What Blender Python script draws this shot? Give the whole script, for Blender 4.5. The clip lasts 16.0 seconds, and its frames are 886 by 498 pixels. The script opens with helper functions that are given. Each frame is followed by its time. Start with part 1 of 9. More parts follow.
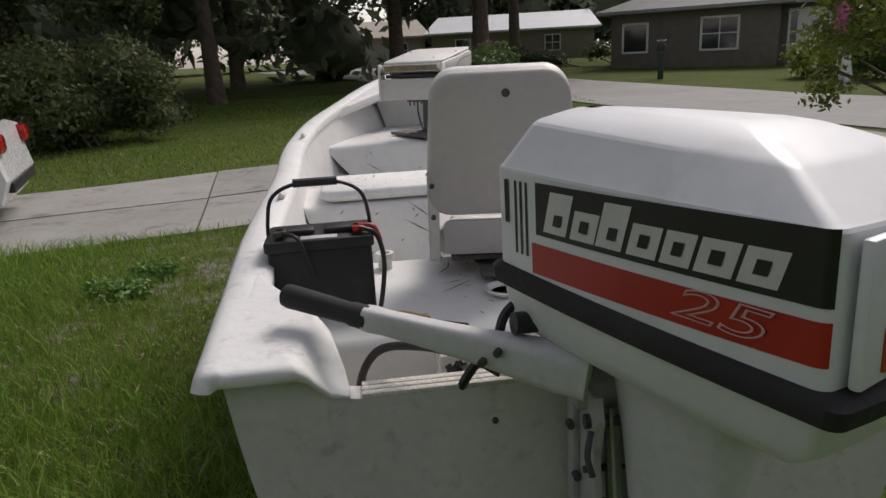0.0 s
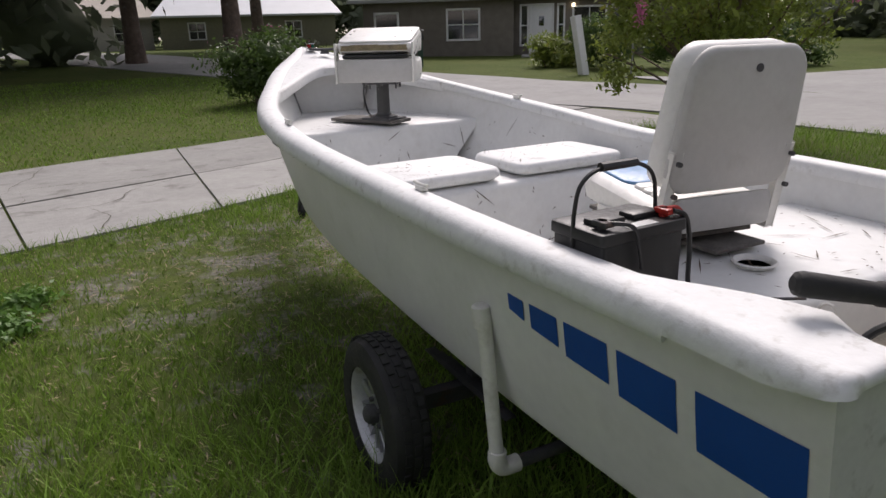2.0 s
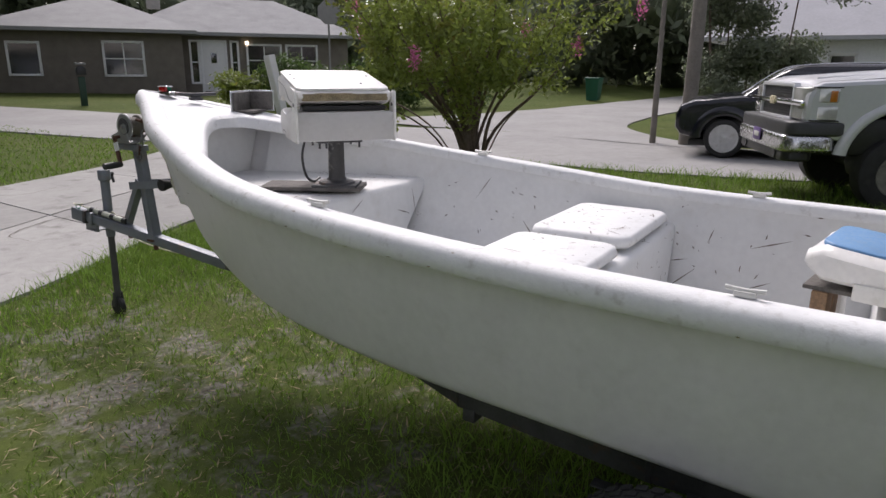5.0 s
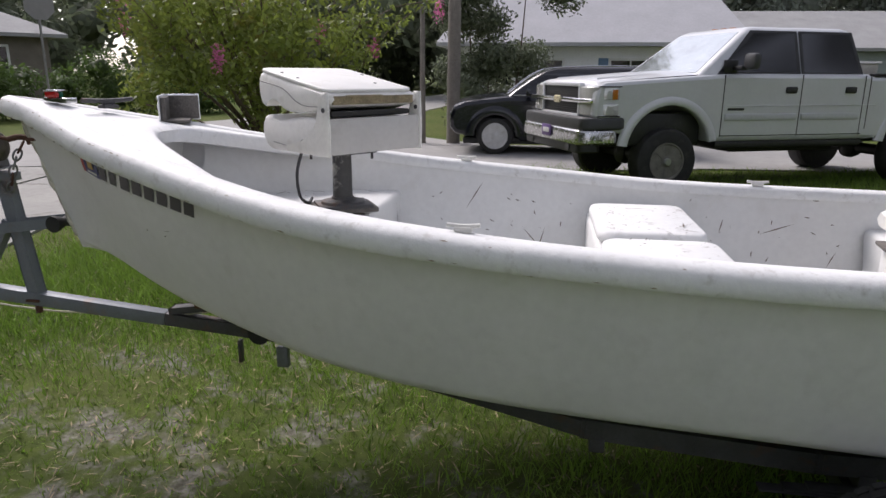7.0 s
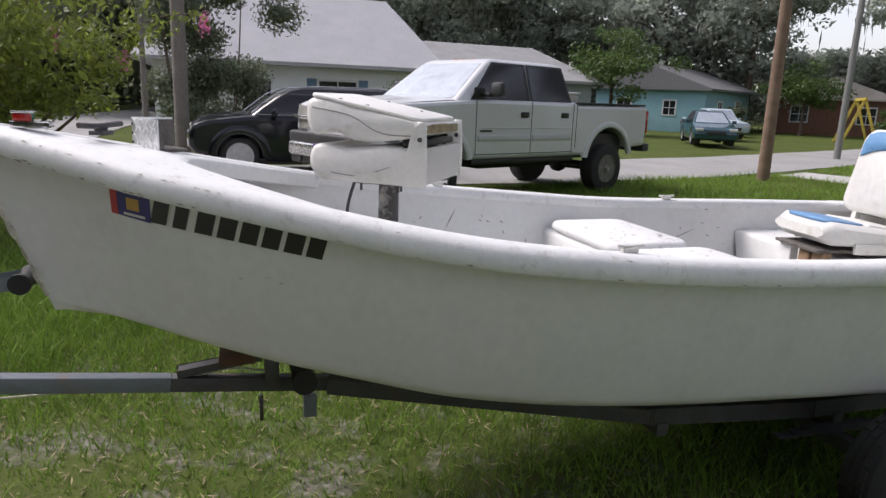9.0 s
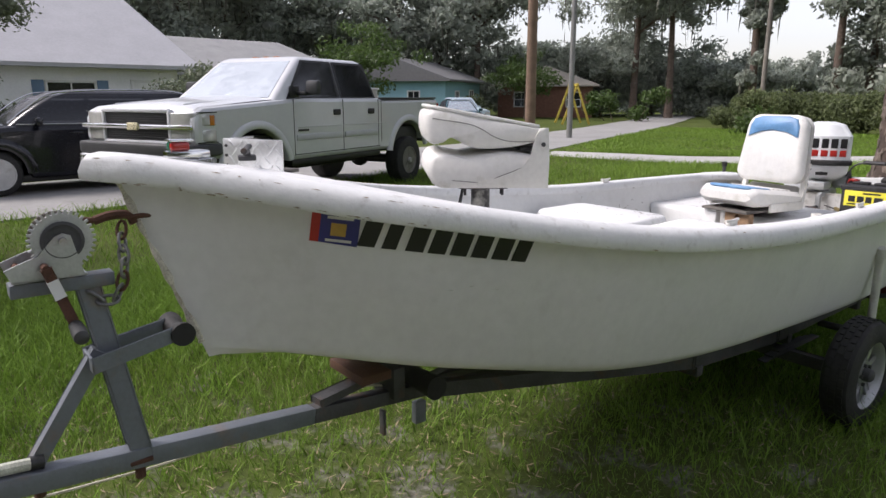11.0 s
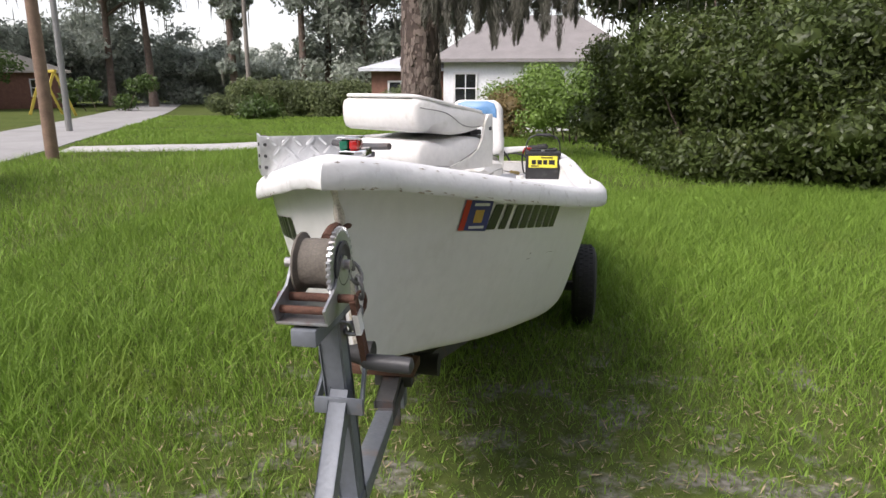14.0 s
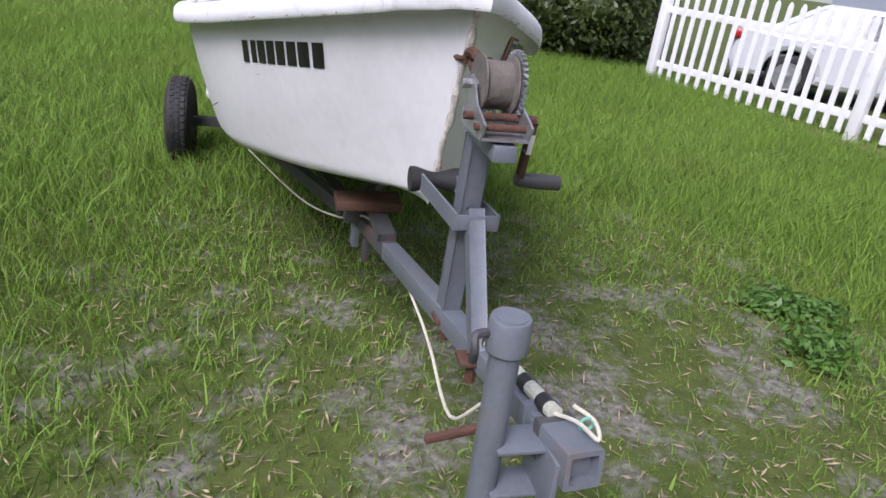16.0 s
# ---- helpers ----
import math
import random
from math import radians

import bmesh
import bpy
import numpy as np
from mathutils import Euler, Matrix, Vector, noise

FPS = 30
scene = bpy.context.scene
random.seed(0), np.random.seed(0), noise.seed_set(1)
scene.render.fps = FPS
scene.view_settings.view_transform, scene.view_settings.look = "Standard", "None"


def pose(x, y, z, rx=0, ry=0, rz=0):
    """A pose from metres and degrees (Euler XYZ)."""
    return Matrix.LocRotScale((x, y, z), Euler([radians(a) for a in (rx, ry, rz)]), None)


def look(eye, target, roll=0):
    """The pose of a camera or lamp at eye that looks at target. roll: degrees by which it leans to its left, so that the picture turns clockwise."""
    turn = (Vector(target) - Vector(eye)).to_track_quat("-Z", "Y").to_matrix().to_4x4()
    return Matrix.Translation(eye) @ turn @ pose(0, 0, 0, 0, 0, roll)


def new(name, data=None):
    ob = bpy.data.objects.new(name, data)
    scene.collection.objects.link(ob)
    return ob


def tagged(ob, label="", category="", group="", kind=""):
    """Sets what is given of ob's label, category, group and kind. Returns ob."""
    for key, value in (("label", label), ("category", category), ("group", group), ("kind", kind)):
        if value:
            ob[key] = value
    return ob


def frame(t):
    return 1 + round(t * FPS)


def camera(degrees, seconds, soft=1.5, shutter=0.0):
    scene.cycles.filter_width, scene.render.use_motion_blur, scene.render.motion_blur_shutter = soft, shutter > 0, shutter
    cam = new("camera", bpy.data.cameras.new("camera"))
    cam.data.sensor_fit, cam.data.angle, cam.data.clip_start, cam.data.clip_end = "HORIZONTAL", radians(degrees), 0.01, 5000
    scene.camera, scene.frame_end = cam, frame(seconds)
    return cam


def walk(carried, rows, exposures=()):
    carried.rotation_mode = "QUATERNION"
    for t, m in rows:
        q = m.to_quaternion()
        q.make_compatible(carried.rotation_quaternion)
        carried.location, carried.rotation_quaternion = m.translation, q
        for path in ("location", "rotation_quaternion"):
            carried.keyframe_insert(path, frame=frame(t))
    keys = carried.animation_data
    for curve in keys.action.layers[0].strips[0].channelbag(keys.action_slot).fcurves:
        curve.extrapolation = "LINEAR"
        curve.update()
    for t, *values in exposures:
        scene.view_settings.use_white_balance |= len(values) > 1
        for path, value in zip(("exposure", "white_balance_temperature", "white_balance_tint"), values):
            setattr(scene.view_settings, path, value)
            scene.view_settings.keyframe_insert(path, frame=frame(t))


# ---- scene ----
cam = camera(66.8, 16.0)
METRES, EYE, TILT, LEAN, TURN = 9.868, 1.5, 0.0, 0.0, -4.6
ROWS = [
    (0.0, 0.0, 0.0, 0.0, -0.83, -16.11, 2.88),
    (0.5, -0.0328, 0.0055, -0.0028, -10.73, -15.69, 0.41),
    (1.0, -0.0659, 0.0159, -0.002, -16.91, -17.18, -0.86),
    (1.5, -0.1008, 0.0222, 0.003, -20.25, -18.02, 2.11),
    (2.0, -0.1287, 0.044, 0.0007, -22.98, -17.89, 1.48),
    (2.5, -0.1549, 0.0668, 0.0026, -30.98, -12.96, -2.02),
    (3.0, -0.1769, 0.0875, 0.0058, -40.5, -14.0, -0.01),
    (3.5, -0.1878, 0.1178, 0.0049, -40.54, -12.02, 2.67),
    (4.0, -0.1987, 0.1423, 0.0049, -43.24, -11.24, 0.21),
    (4.5, -0.21, 0.1687, 0.0064, -47.56, -13.64, -0.72),
    (7.0, -0.2443, 0.3265, 0.0026, -75.22, -14.64, -0.35),
    (7.5, -0.2519, 0.3569, 0.0042, -83.81, -16.18, -0.72),
    (8.0, -0.2485, 0.3925, 0.003, -86.91, -14.6, 3.53),
    (8.5, -0.2523, 0.4276, 0.0034, -94.09, -13.83, 0.92),
    (11.0, -0.2138, 0.5877, 0.0067, -123.81, -12.72, -0.09),
    (11.5, -0.2013, 0.6157, 0.01, -129.96, -13.8, 0.67),
    (12.0, -0.1744, 0.6376, 0.008, -134.97, -12.82, 3.48),
    (12.5, -0.1513, 0.6618, 0.0062, -143.61, -13.64, -2.15),
    (13.0, -0.1287, 0.6774, 0.0073, -151.76, -14.09, -1.52),
    (13.5, -0.1029, 0.6853, 0.0067, -158.0, -13.82, -0.18),
    (14.0, -0.0795, 0.6976, 0.0073, -166.43, -13.67, -0.03),
    (14.5, -0.0581, 0.7018, 0.0051, -169.39, -13.88, -1.55),
    (15.0, -0.035, 0.7005, 0.0012, -173.85, -17.24, -4.45),
    (15.5, -0.012, 0.7119, -0.0003, -180.92, -19.71, -5.99),
    (16.0, 0.0107, 0.7152, -0.0032, -188.6, -24.0, -7.16),
]
walk(cam, [(t, pose(0, 0, EYE, TILT, LEAN, TURN) @ pose(METRES * x, METRES * y, METRES * z, 90 + pitch, roll, yaw)) for t, x, y, z, yaw, pitch, roll in ROWS],
     [(0.0, -0.26, 6950, 16), (1.5, 0.05, 6850, 18), (3.5, 0.18, 6700, 19), (7.0, 0.31, 6600, 18), (8.5, 0.36, 6600, 18), (12.0, 0.54, 6600, 18), (14.0, 0.71, 6700, 18), (14.5, 0.72, 6550, 19), (15.0, 0.72, 6300, 20), (15.5, 0.73, 6100, 22), (16.0, 0.6, 6000, 24)])

# ---- world, sun ----
world = bpy.data.worlds.new("sky")
scene.world = world
world.use_nodes = True
wn = world.node_tree.nodes
wl = world.node_tree.links
sky = wn.new("ShaderNodeTexSky")
sky.sky_type = "NISHITA"
sky.sun_disc = False
sky.sun_elevation, sky.sun_rotation = radians(48), radians(40)
sky.air_density, sky.dust_density, sky.ozone_density = 1.0, 1.5, 1.0
haze = wn.new("ShaderNodeHueSaturation")
haze.inputs["Saturation"].default_value = 0.4
wl.new(sky.outputs[0], haze.inputs["Color"])
wl.new(haze.outputs[0], wn["Background"].inputs[0])
wn["Background"].inputs[1].default_value = 0.158
sun = new("sun", bpy.data.lights.new("sun", "SUN"))
sun.data.energy, sun.data.angle, sun.data.color = 2.5, radians(26), (1.0, 0.98, 0.95)
sun.matrix_world = look((20, 24, 35), (0, 0, 0))


# ---- materials ----
def mat(name, col, rough=0.6, metal=0.0, var=0.2, scale=6.0, bump=0.0, bscale=80.0, stain=None, spec=0.5, island=0.0, objrand=0.0, coat=0.0, trans=0.0, leafy=0.0):
    m = bpy.data.materials.new(name)
    m.use_nodes = True
    n, l = m.node_tree.nodes, m.node_tree.links
    b = n["Principled BSDF"]
    b.inputs["Metallic"].default_value = metal
    b.inputs["Specular IOR Level"].default_value = spec
    b.inputs["Coat Weight"].default_value = coat
    tc = n.new("ShaderNodeTexCoord")
    n1, n2 = n.new("ShaderNodeTexNoise"), n.new("ShaderNodeTexNoise")
    n1.inputs["Scale"].default_value, n1.inputs["Detail"].default_value = scale, 5
    n2.inputs["Scale"].default_value, n2.inputs["Detail"].default_value = scale * 9, 4
    l.new(tc.outputs["Object"], n1.inputs["Vector"])
    l.new(tc.outputs["Object"], n2.inputs["Vector"])
    ad = n.new("ShaderNodeMath")
    ad.operation = "ADD"
    l.new(n1.outputs["Fac"], ad.inputs[0])
    l.new(n2.outputs["Fac"], ad.inputs[1])
    last = ad.outputs[0]
    if island or objrand:
        src = n.new("ShaderNodeNewGeometry").outputs["Random Per Island"] if island else n.new("ShaderNodeObjectInfo").outputs["Random"]
        mm = n.new("ShaderNodeMath")
        mm.operation = "MULTIPLY_ADD"
        l.new(src, mm.inputs[0])
        mm.inputs[1].default_value = (island or objrand) * 2
        l.new(last, mm.inputs[2])
        last = mm.outputs[0]
    mr = n.new("ShaderNodeMapRange")
    mr.inputs["From Min"].default_value, mr.inputs["From Max"].default_value = 0.65, 1.35 + (island or objrand) * 2
    l.new(last, mr.inputs["Value"])
    mx = n.new("ShaderNodeMix")
    mx.data_type = "RGBA"
    mx.inputs["A"].default_value = (*[max(0, c * (1 - var)) for c in col], 1)
    mx.inputs["B"].default_value = (*[min(1, c * (1 + var)) for c in col], 1)
    l.new(mr.outputs[0], mx.inputs["Factor"])
    out = mx.outputs["Result"]
    if stain:
        scol, amount, sscale = stain
        ns = n.new("ShaderNodeTexNoise")
        ns.inputs["Scale"].default_value, ns.inputs["Detail"].default_value, ns.inputs["Roughness"].default_value = sscale, 8, 0.65
        l.new(tc.outputs["Object"], ns.inputs["Vector"])
        rs = n.new("ShaderNodeMapRange")
        rs.inputs["From Min"].default_value, rs.inputs["From Max"].default_value = 0.56, 0.72
        rs.inputs["To Max"].default_value = amount
        l.new(ns.outputs["Fac"], rs.inputs["Value"])
        m2 = n.new("ShaderNodeMix")
        m2.data_type = "RGBA"
        l.new(rs.outputs[0], m2.inputs["Factor"])
        l.new(out, m2.inputs["A"])
        m2.inputs["B"].default_value = (*scol, 1)
        out = m2.outputs["Result"]
    l.new(out, b.inputs["Base Color"])
    rr = n.new("ShaderNodeMapRange")
    rr.inputs["From Min"].default_value, rr.inputs["From Max"].default_value = 0.3, 0.7
    rr.inputs["To Min"].default_value, rr.inputs["To Max"].default_value = max(0.02, rough - 0.1), min(1, rough + 0.1)
    l.new(n2.outputs["Fac"], rr.inputs["Value"])
    l.new(rr.outputs[0], b.inputs["Roughness"])
    if leafy:
        tr = n.new("ShaderNodeBsdfTranslucent")
        hs = n.new("ShaderNodeHueSaturation")
        hs.inputs["Value"].default_value = 1.5
        l.new(out, hs.inputs["Color"])
        l.new(hs.outputs[0], tr.inputs["Color"])
        ms = n.new("ShaderNodeMixShader")
        ms.inputs[0].default_value = leafy
        l.new(b.outputs[0], ms.inputs[1])
        l.new(tr.outputs[0], ms.inputs[2])
        l.new(ms.outputs[0], n["Material Output"].inputs["Surface"])
    if bump:
        n3 = n.new("ShaderNodeTexNoise")
        n3.inputs["Scale"].default_value, n3.inputs["Detail"].default_value = bscale, 5
        l.new(tc.outputs["Object"], n3.inputs["Vector"])
        bp = n.new("ShaderNodeBump")
        bp.inputs["Strength"].default_value, bp.inputs["Distance"].default_value = bump, 0.01
        l.new(n3.outputs["Fac"], bp.inputs["Height"])
        l.new(bp.outputs[0], b.inputs["Normal"])
    return m


GEL = mat("gelcoat_white", (0.7, 0.695, 0.69), 0.45, var=0.06, scale=3, bump=0.08, bscale=30, stain=((0.4, 0.38, 0.33), 0.16, 9))
GELIN = mat("gelcoat_inside", (0.7, 0.705, 0.695), 0.5, var=0.06, scale=4, bump=0.15, bscale=25, stain=((0.4, 0.38, 0.33), 0.3, 9))
RUB = mat("gelcoat_rim", (0.73, 0.735, 0.73), 0.6, var=0.06, scale=5, bump=0.35, bscale=24, stain=((0.36, 0.34, 0.3), 0.5, 22))
BARE = mat("worn_glassfibre", (0.45, 0.4, 0.32), 0.8, var=0.35, scale=14, bump=0.3, stain=((0.3, 0.16, 0.08), 0.6, 9))
VINYL = mat("white_vinyl", (0.74, 0.73, 0.7), 0.42, var=0.08, scale=5, bump=0.2, bscale=22, stain=((0.4, 0.38, 0.3), 0.5, 11))
SHELL = mat("grey_plastic_shell", (0.5, 0.49, 0.47), 0.5, var=0.06, scale=5, bump=0.05, stain=((0.3, 0.28, 0.24), 0.3, 8))
BLUEV = mat("blue_vinyl", (0.12, 0.27, 0.48), 0.42, var=0.15, scale=8, bump=0.1)
FOAM = mat("exposed_foam", (0.22, 0.18, 0.11), 0.9, var=0.5, scale=25, bump=0.5)
BLACK = mat("black_plastic", (0.018, 0.018, 0.019), 0.45, var=0.3, scale=9, stain=((0.06, 0.06, 0.055), 0.5, 20))
RUBBER = mat("black_rubber", (0.02, 0.02, 0.02), 0.75, var=0.4, scale=10, bump=0.2, bscale=50, stain=((0.08, 0.07, 0.06), 0.5, 7))
STEEL = mat("grey_painted_steel", (0.165, 0.182, 0.205), 0.5, metal=0.25, var=0.15, scale=9, bump=0.1, stain=((0.24, 0.15, 0.09), 0.5, 7))
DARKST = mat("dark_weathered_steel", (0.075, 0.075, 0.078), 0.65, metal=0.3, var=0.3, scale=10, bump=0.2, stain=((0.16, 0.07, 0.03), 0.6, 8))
ZINC = mat("zinc_plate", (0.42, 0.43, 0.44), 0.42, metal=0.85, var=0.15, scale=14, bump=0.1, stain=((0.25, 0.14, 0.08), 0.5, 12))
ALU = mat("diamond_aluminium", (0.75, 0.76, 0.77), 0.38, metal=0.8, var=0.1, scale=12)
RUST = mat("rusty_steel", (0.1, 0.048, 0.032), 0.85, metal=0.2, var=0.45, scale=30, bump=0.4, bscale=120)
CHROME = mat("chrome", (0.75, 0.75, 0.76), 0.12, metal=1.0, var=0.05)
PVC = mat("white_pvc", (0.7, 0.69, 0.65), 0.4, var=0.08, scale=7, stain=((0.3, 0.28, 0.2), 0.4, 10))
WOOD = mat("weathered_wood", (0.24, 0.15, 0.085), 0.8, var=0.4, scale=16, bump=0.4, bscale=60)
PLY = mat("grey_plywood", (0.12, 0.11, 0.1), 0.85, var=0.5, scale=18, bump=0.5, bscale=50)
REDWOOD = mat("red_brown_block", (0.09, 0.042, 0.026), 0.75, var=0.35, scale=12, bump=0.3)
BLUED = mat("blue_decal", (0.008, 0.07, 0.32), 0.4, var=0.08, scale=10)
INK = mat("black_decal", (0.015, 0.015, 0.016), 0.4, var=0.2, scale=20)
REDD = mat("red_decal", (0.42, 0.022, 0.014), 0.4, var=0.12, scale=12)
YELD = mat("yellow_decal", (0.78, 0.7, 0.06), 0.45, var=0.1, scale=20)
WHITED = mat("silver_white_decal", (0.62, 0.62, 0.6), 0.45, var=0.08, scale=20)
COWL = mat("motor_white_paint", (0.72, 0.735, 0.75), 0.42, var=0.04, scale=4, stain=((0.5, 0.49, 0.45), 0.3, 10), coat=0.1)
GREYM = mat("motor_grey_paint", (0.4, 0.41, 0.41), 0.4, var=0.1, scale=8, stain=((0.16, 0.14, 0.11), 0.6, 13))
ROPE = mat("pale_rope", (0.6, 0.57, 0.46), 0.9, var=0.2, scale=60, bump=0.5, bscale=200)
REDLENS = mat("red_lens", (0.35, 0.012, 0.01), 0.18, var=0.15, coat=0.5)
GREENLENS = mat("green_lens", (0.01, 0.12, 0.07), 0.18, var=0.1)
CLEARLENS = mat("headlamp_lens", (0.55, 0.55, 0.52), 0.12, metal=0.3, var=0.15, scale=15, coat=0.6)
GLASS = mat("dark_window_glass", (0.012, 0.014, 0.017), 0.05, var=0.3, scale=2, spec=0.9, coat=0.4)
TINT = mat("tinted_car_glass", (0.014, 0.016, 0.024), 0.05, var=0.2, scale=2, spec=0.9, coat=0.4)
SILVER = mat("silver_car_paint", (0.6, 0.61, 0.63), 0.38, metal=0.12, var=0.04, scale=3, coat=0.6)
WHITECAR = mat("white_car_paint", (0.72, 0.73, 0.74), 0.25, var=0.03, coat=0.6)
BLACKCAR = mat("black_car_paint", (0.006, 0.007, 0.012), 0.2, var=0.2, coat=0.3)
TEALCAR = mat("dark_teal_car_paint", (0.01, 0.055, 0.075), 0.2, var=0.1, coat=0.7)
GREYTRIM = mat("dark_grey_trim", (0.045, 0.046, 0.048), 0.5, var=0.2)
ASPH = mat("pale_asphalt", (0.3, 0.295, 0.285), 0.9, var=0.16, scale=0.6, bump=0.3, bscale=60, stain=((0.2, 0.195, 0.18), 0.5, 1.1))
CONC = mat("driveway_concrete", (0.3, 0.295, 0.28), 0.9, var=0.3, scale=1.3, objrand=0.25, bump=0.45, bscale=40, stain=((0.13, 0.125, 0.11), 0.85, 2.3))
CRACK = mat("joint_dirt", (0.1, 0.09, 0.07), 0.95, var=0.4, scale=20)
BARK = mat("bark", (0.13, 0.095, 0.075), 0.95, var=0.5, scale=5, bump=1.0, bscale=14, stain=((0.24, 0.22, 0.2), 0.6, 4))
POLEW = mat("pole_wood", (0.2, 0.135, 0.095), 0.9, var=0.3, scale=4, bump=0.4, bscale=18)
POLEG = mat("grey_pole_wood", (0.2, 0.18, 0.155), 0.9, var=0.3, scale=4, bump=0.4, bscale=18)
MOSS = mat("spanish_moss", (0.14, 0.135, 0.11), 0.95, var=0.4, scale=3, island=0.5)
LEAFD = mat("dark_leaves", (0.075, 0.095, 0.045), 0.6, var=0.6, scale=0.7, island=0.6, leafy=0.35)
# far foliage: the air's haze is mixed into this lighter leaf colour
LEAFF = mat("hazed_far_leaves", (0.135, 0.16, 0.1), 0.7, var=0.5, scale=0.25, island=0.6, leafy=0.35)
LEAFT = mat("thicket_leaves", (0.12, 0.15, 0.062), 0.6, var=0.7, scale=0.9, island=0.7, stain=((0.17, 0.16, 0.06), 0.5, 1.1), leafy=0.35)
LEAFM = mat("green_leaves", (0.065, 0.11, 0.025), 0.55, var=0.55, scale=1.5, island=0.6, leafy=0.35)
LEAFH = mat("hedge_leaves", (0.062, 0.088, 0.022), 0.5, var=0.75, scale=1.6, island=0.7, stain=((0.15, 0.17, 0.035), 0.6, 2.2), leafy=0.35)
LEAFY = mat("yellow_green_leaves", (0.17, 0.215, 0.042), 0.55, var=0.5, scale=2, island=0.6, stain=((0.25, 0.12, 0.03), 0.5, 2), leafy=0.35)
PINK = mat("pink_flowers", (0.55, 0.16, 0.33), 0.7, var=0.3, scale=9, island=0.4, leafy=0.35)
ORANGE = mat("orange_flowers", (0.6, 0.1, 0.02), 0.7, var=0.3, scale=9, island=0.4)
BLADE = mat("grass_blades", (0.162, 0.265, 0.042), 0.6, var=0.5, scale=0.5, island=0.7, stain=((0.2, 0.22, 0.05), 0.5, 0.8), leafy=0.22, spec=0.2)
ROOFG = mat("grey_shingles", (0.3, 0.3, 0.3), 0.9, var=0.15, scale=1.5, bump=0.5, bscale=12, stain=((0.17, 0.17, 0.17), 0.5, 0.6))
ROOFW = mat("pale_metal_roof", (0.55, 0.57, 0.6), 0.5, var=0.08, scale=1)
ROOFT = mat("tan_shingles", (0.42, 0.38, 0.33), 0.9, var=0.15, scale=1.5, bump=0.5, bscale=12)
WALLG = mat("grey_tan_brick_wall", (0.17, 0.15, 0.125), 0.9, var=0.2, scale=3, bump=0.4, bscale=14)
WALLW = mat("white_painted_wall", (0.78, 0.785, 0.8), 0.8, var=0.07, scale=1.5, bump=0.2, bscale=12)
WALLB = mat("light_blue_wall", (0.26, 0.46, 0.52), 0.8, var=0.07, scale=1.5)
WALLBR = mat("brick_red_wall", (0.2, 0.1, 0.07), 0.9, var=0.3, scale=5, bump=0.4, bscale=14)
TRIMW = mat("white_trim", (0.7, 0.7, 0.69), 0.6, var=0.06, scale=6)
FENCE = mat("white_fence_paint", (0.78, 0.78, 0.77), 0.5, var=0.06, scale=5, stain=((0.4, 0.4, 0.35), 0.35, 6))
SIGNG = mat("sign_green", (0.01, 0.2, 0.12), 0.4, var=0.05)
SIGNB = mat("sign_back_grey", (0.22, 0.22, 0.21), 0.5, metal=0.3, var=0.1)
BIN = mat("green_bin_plastic", (0.01, 0.09, 0.05), 0.5, var=0.15)
STONE = mat("pale_rubble", (0.45, 0.44, 0.42), 0.9, var=0.25, scale=6, bump=0.5)


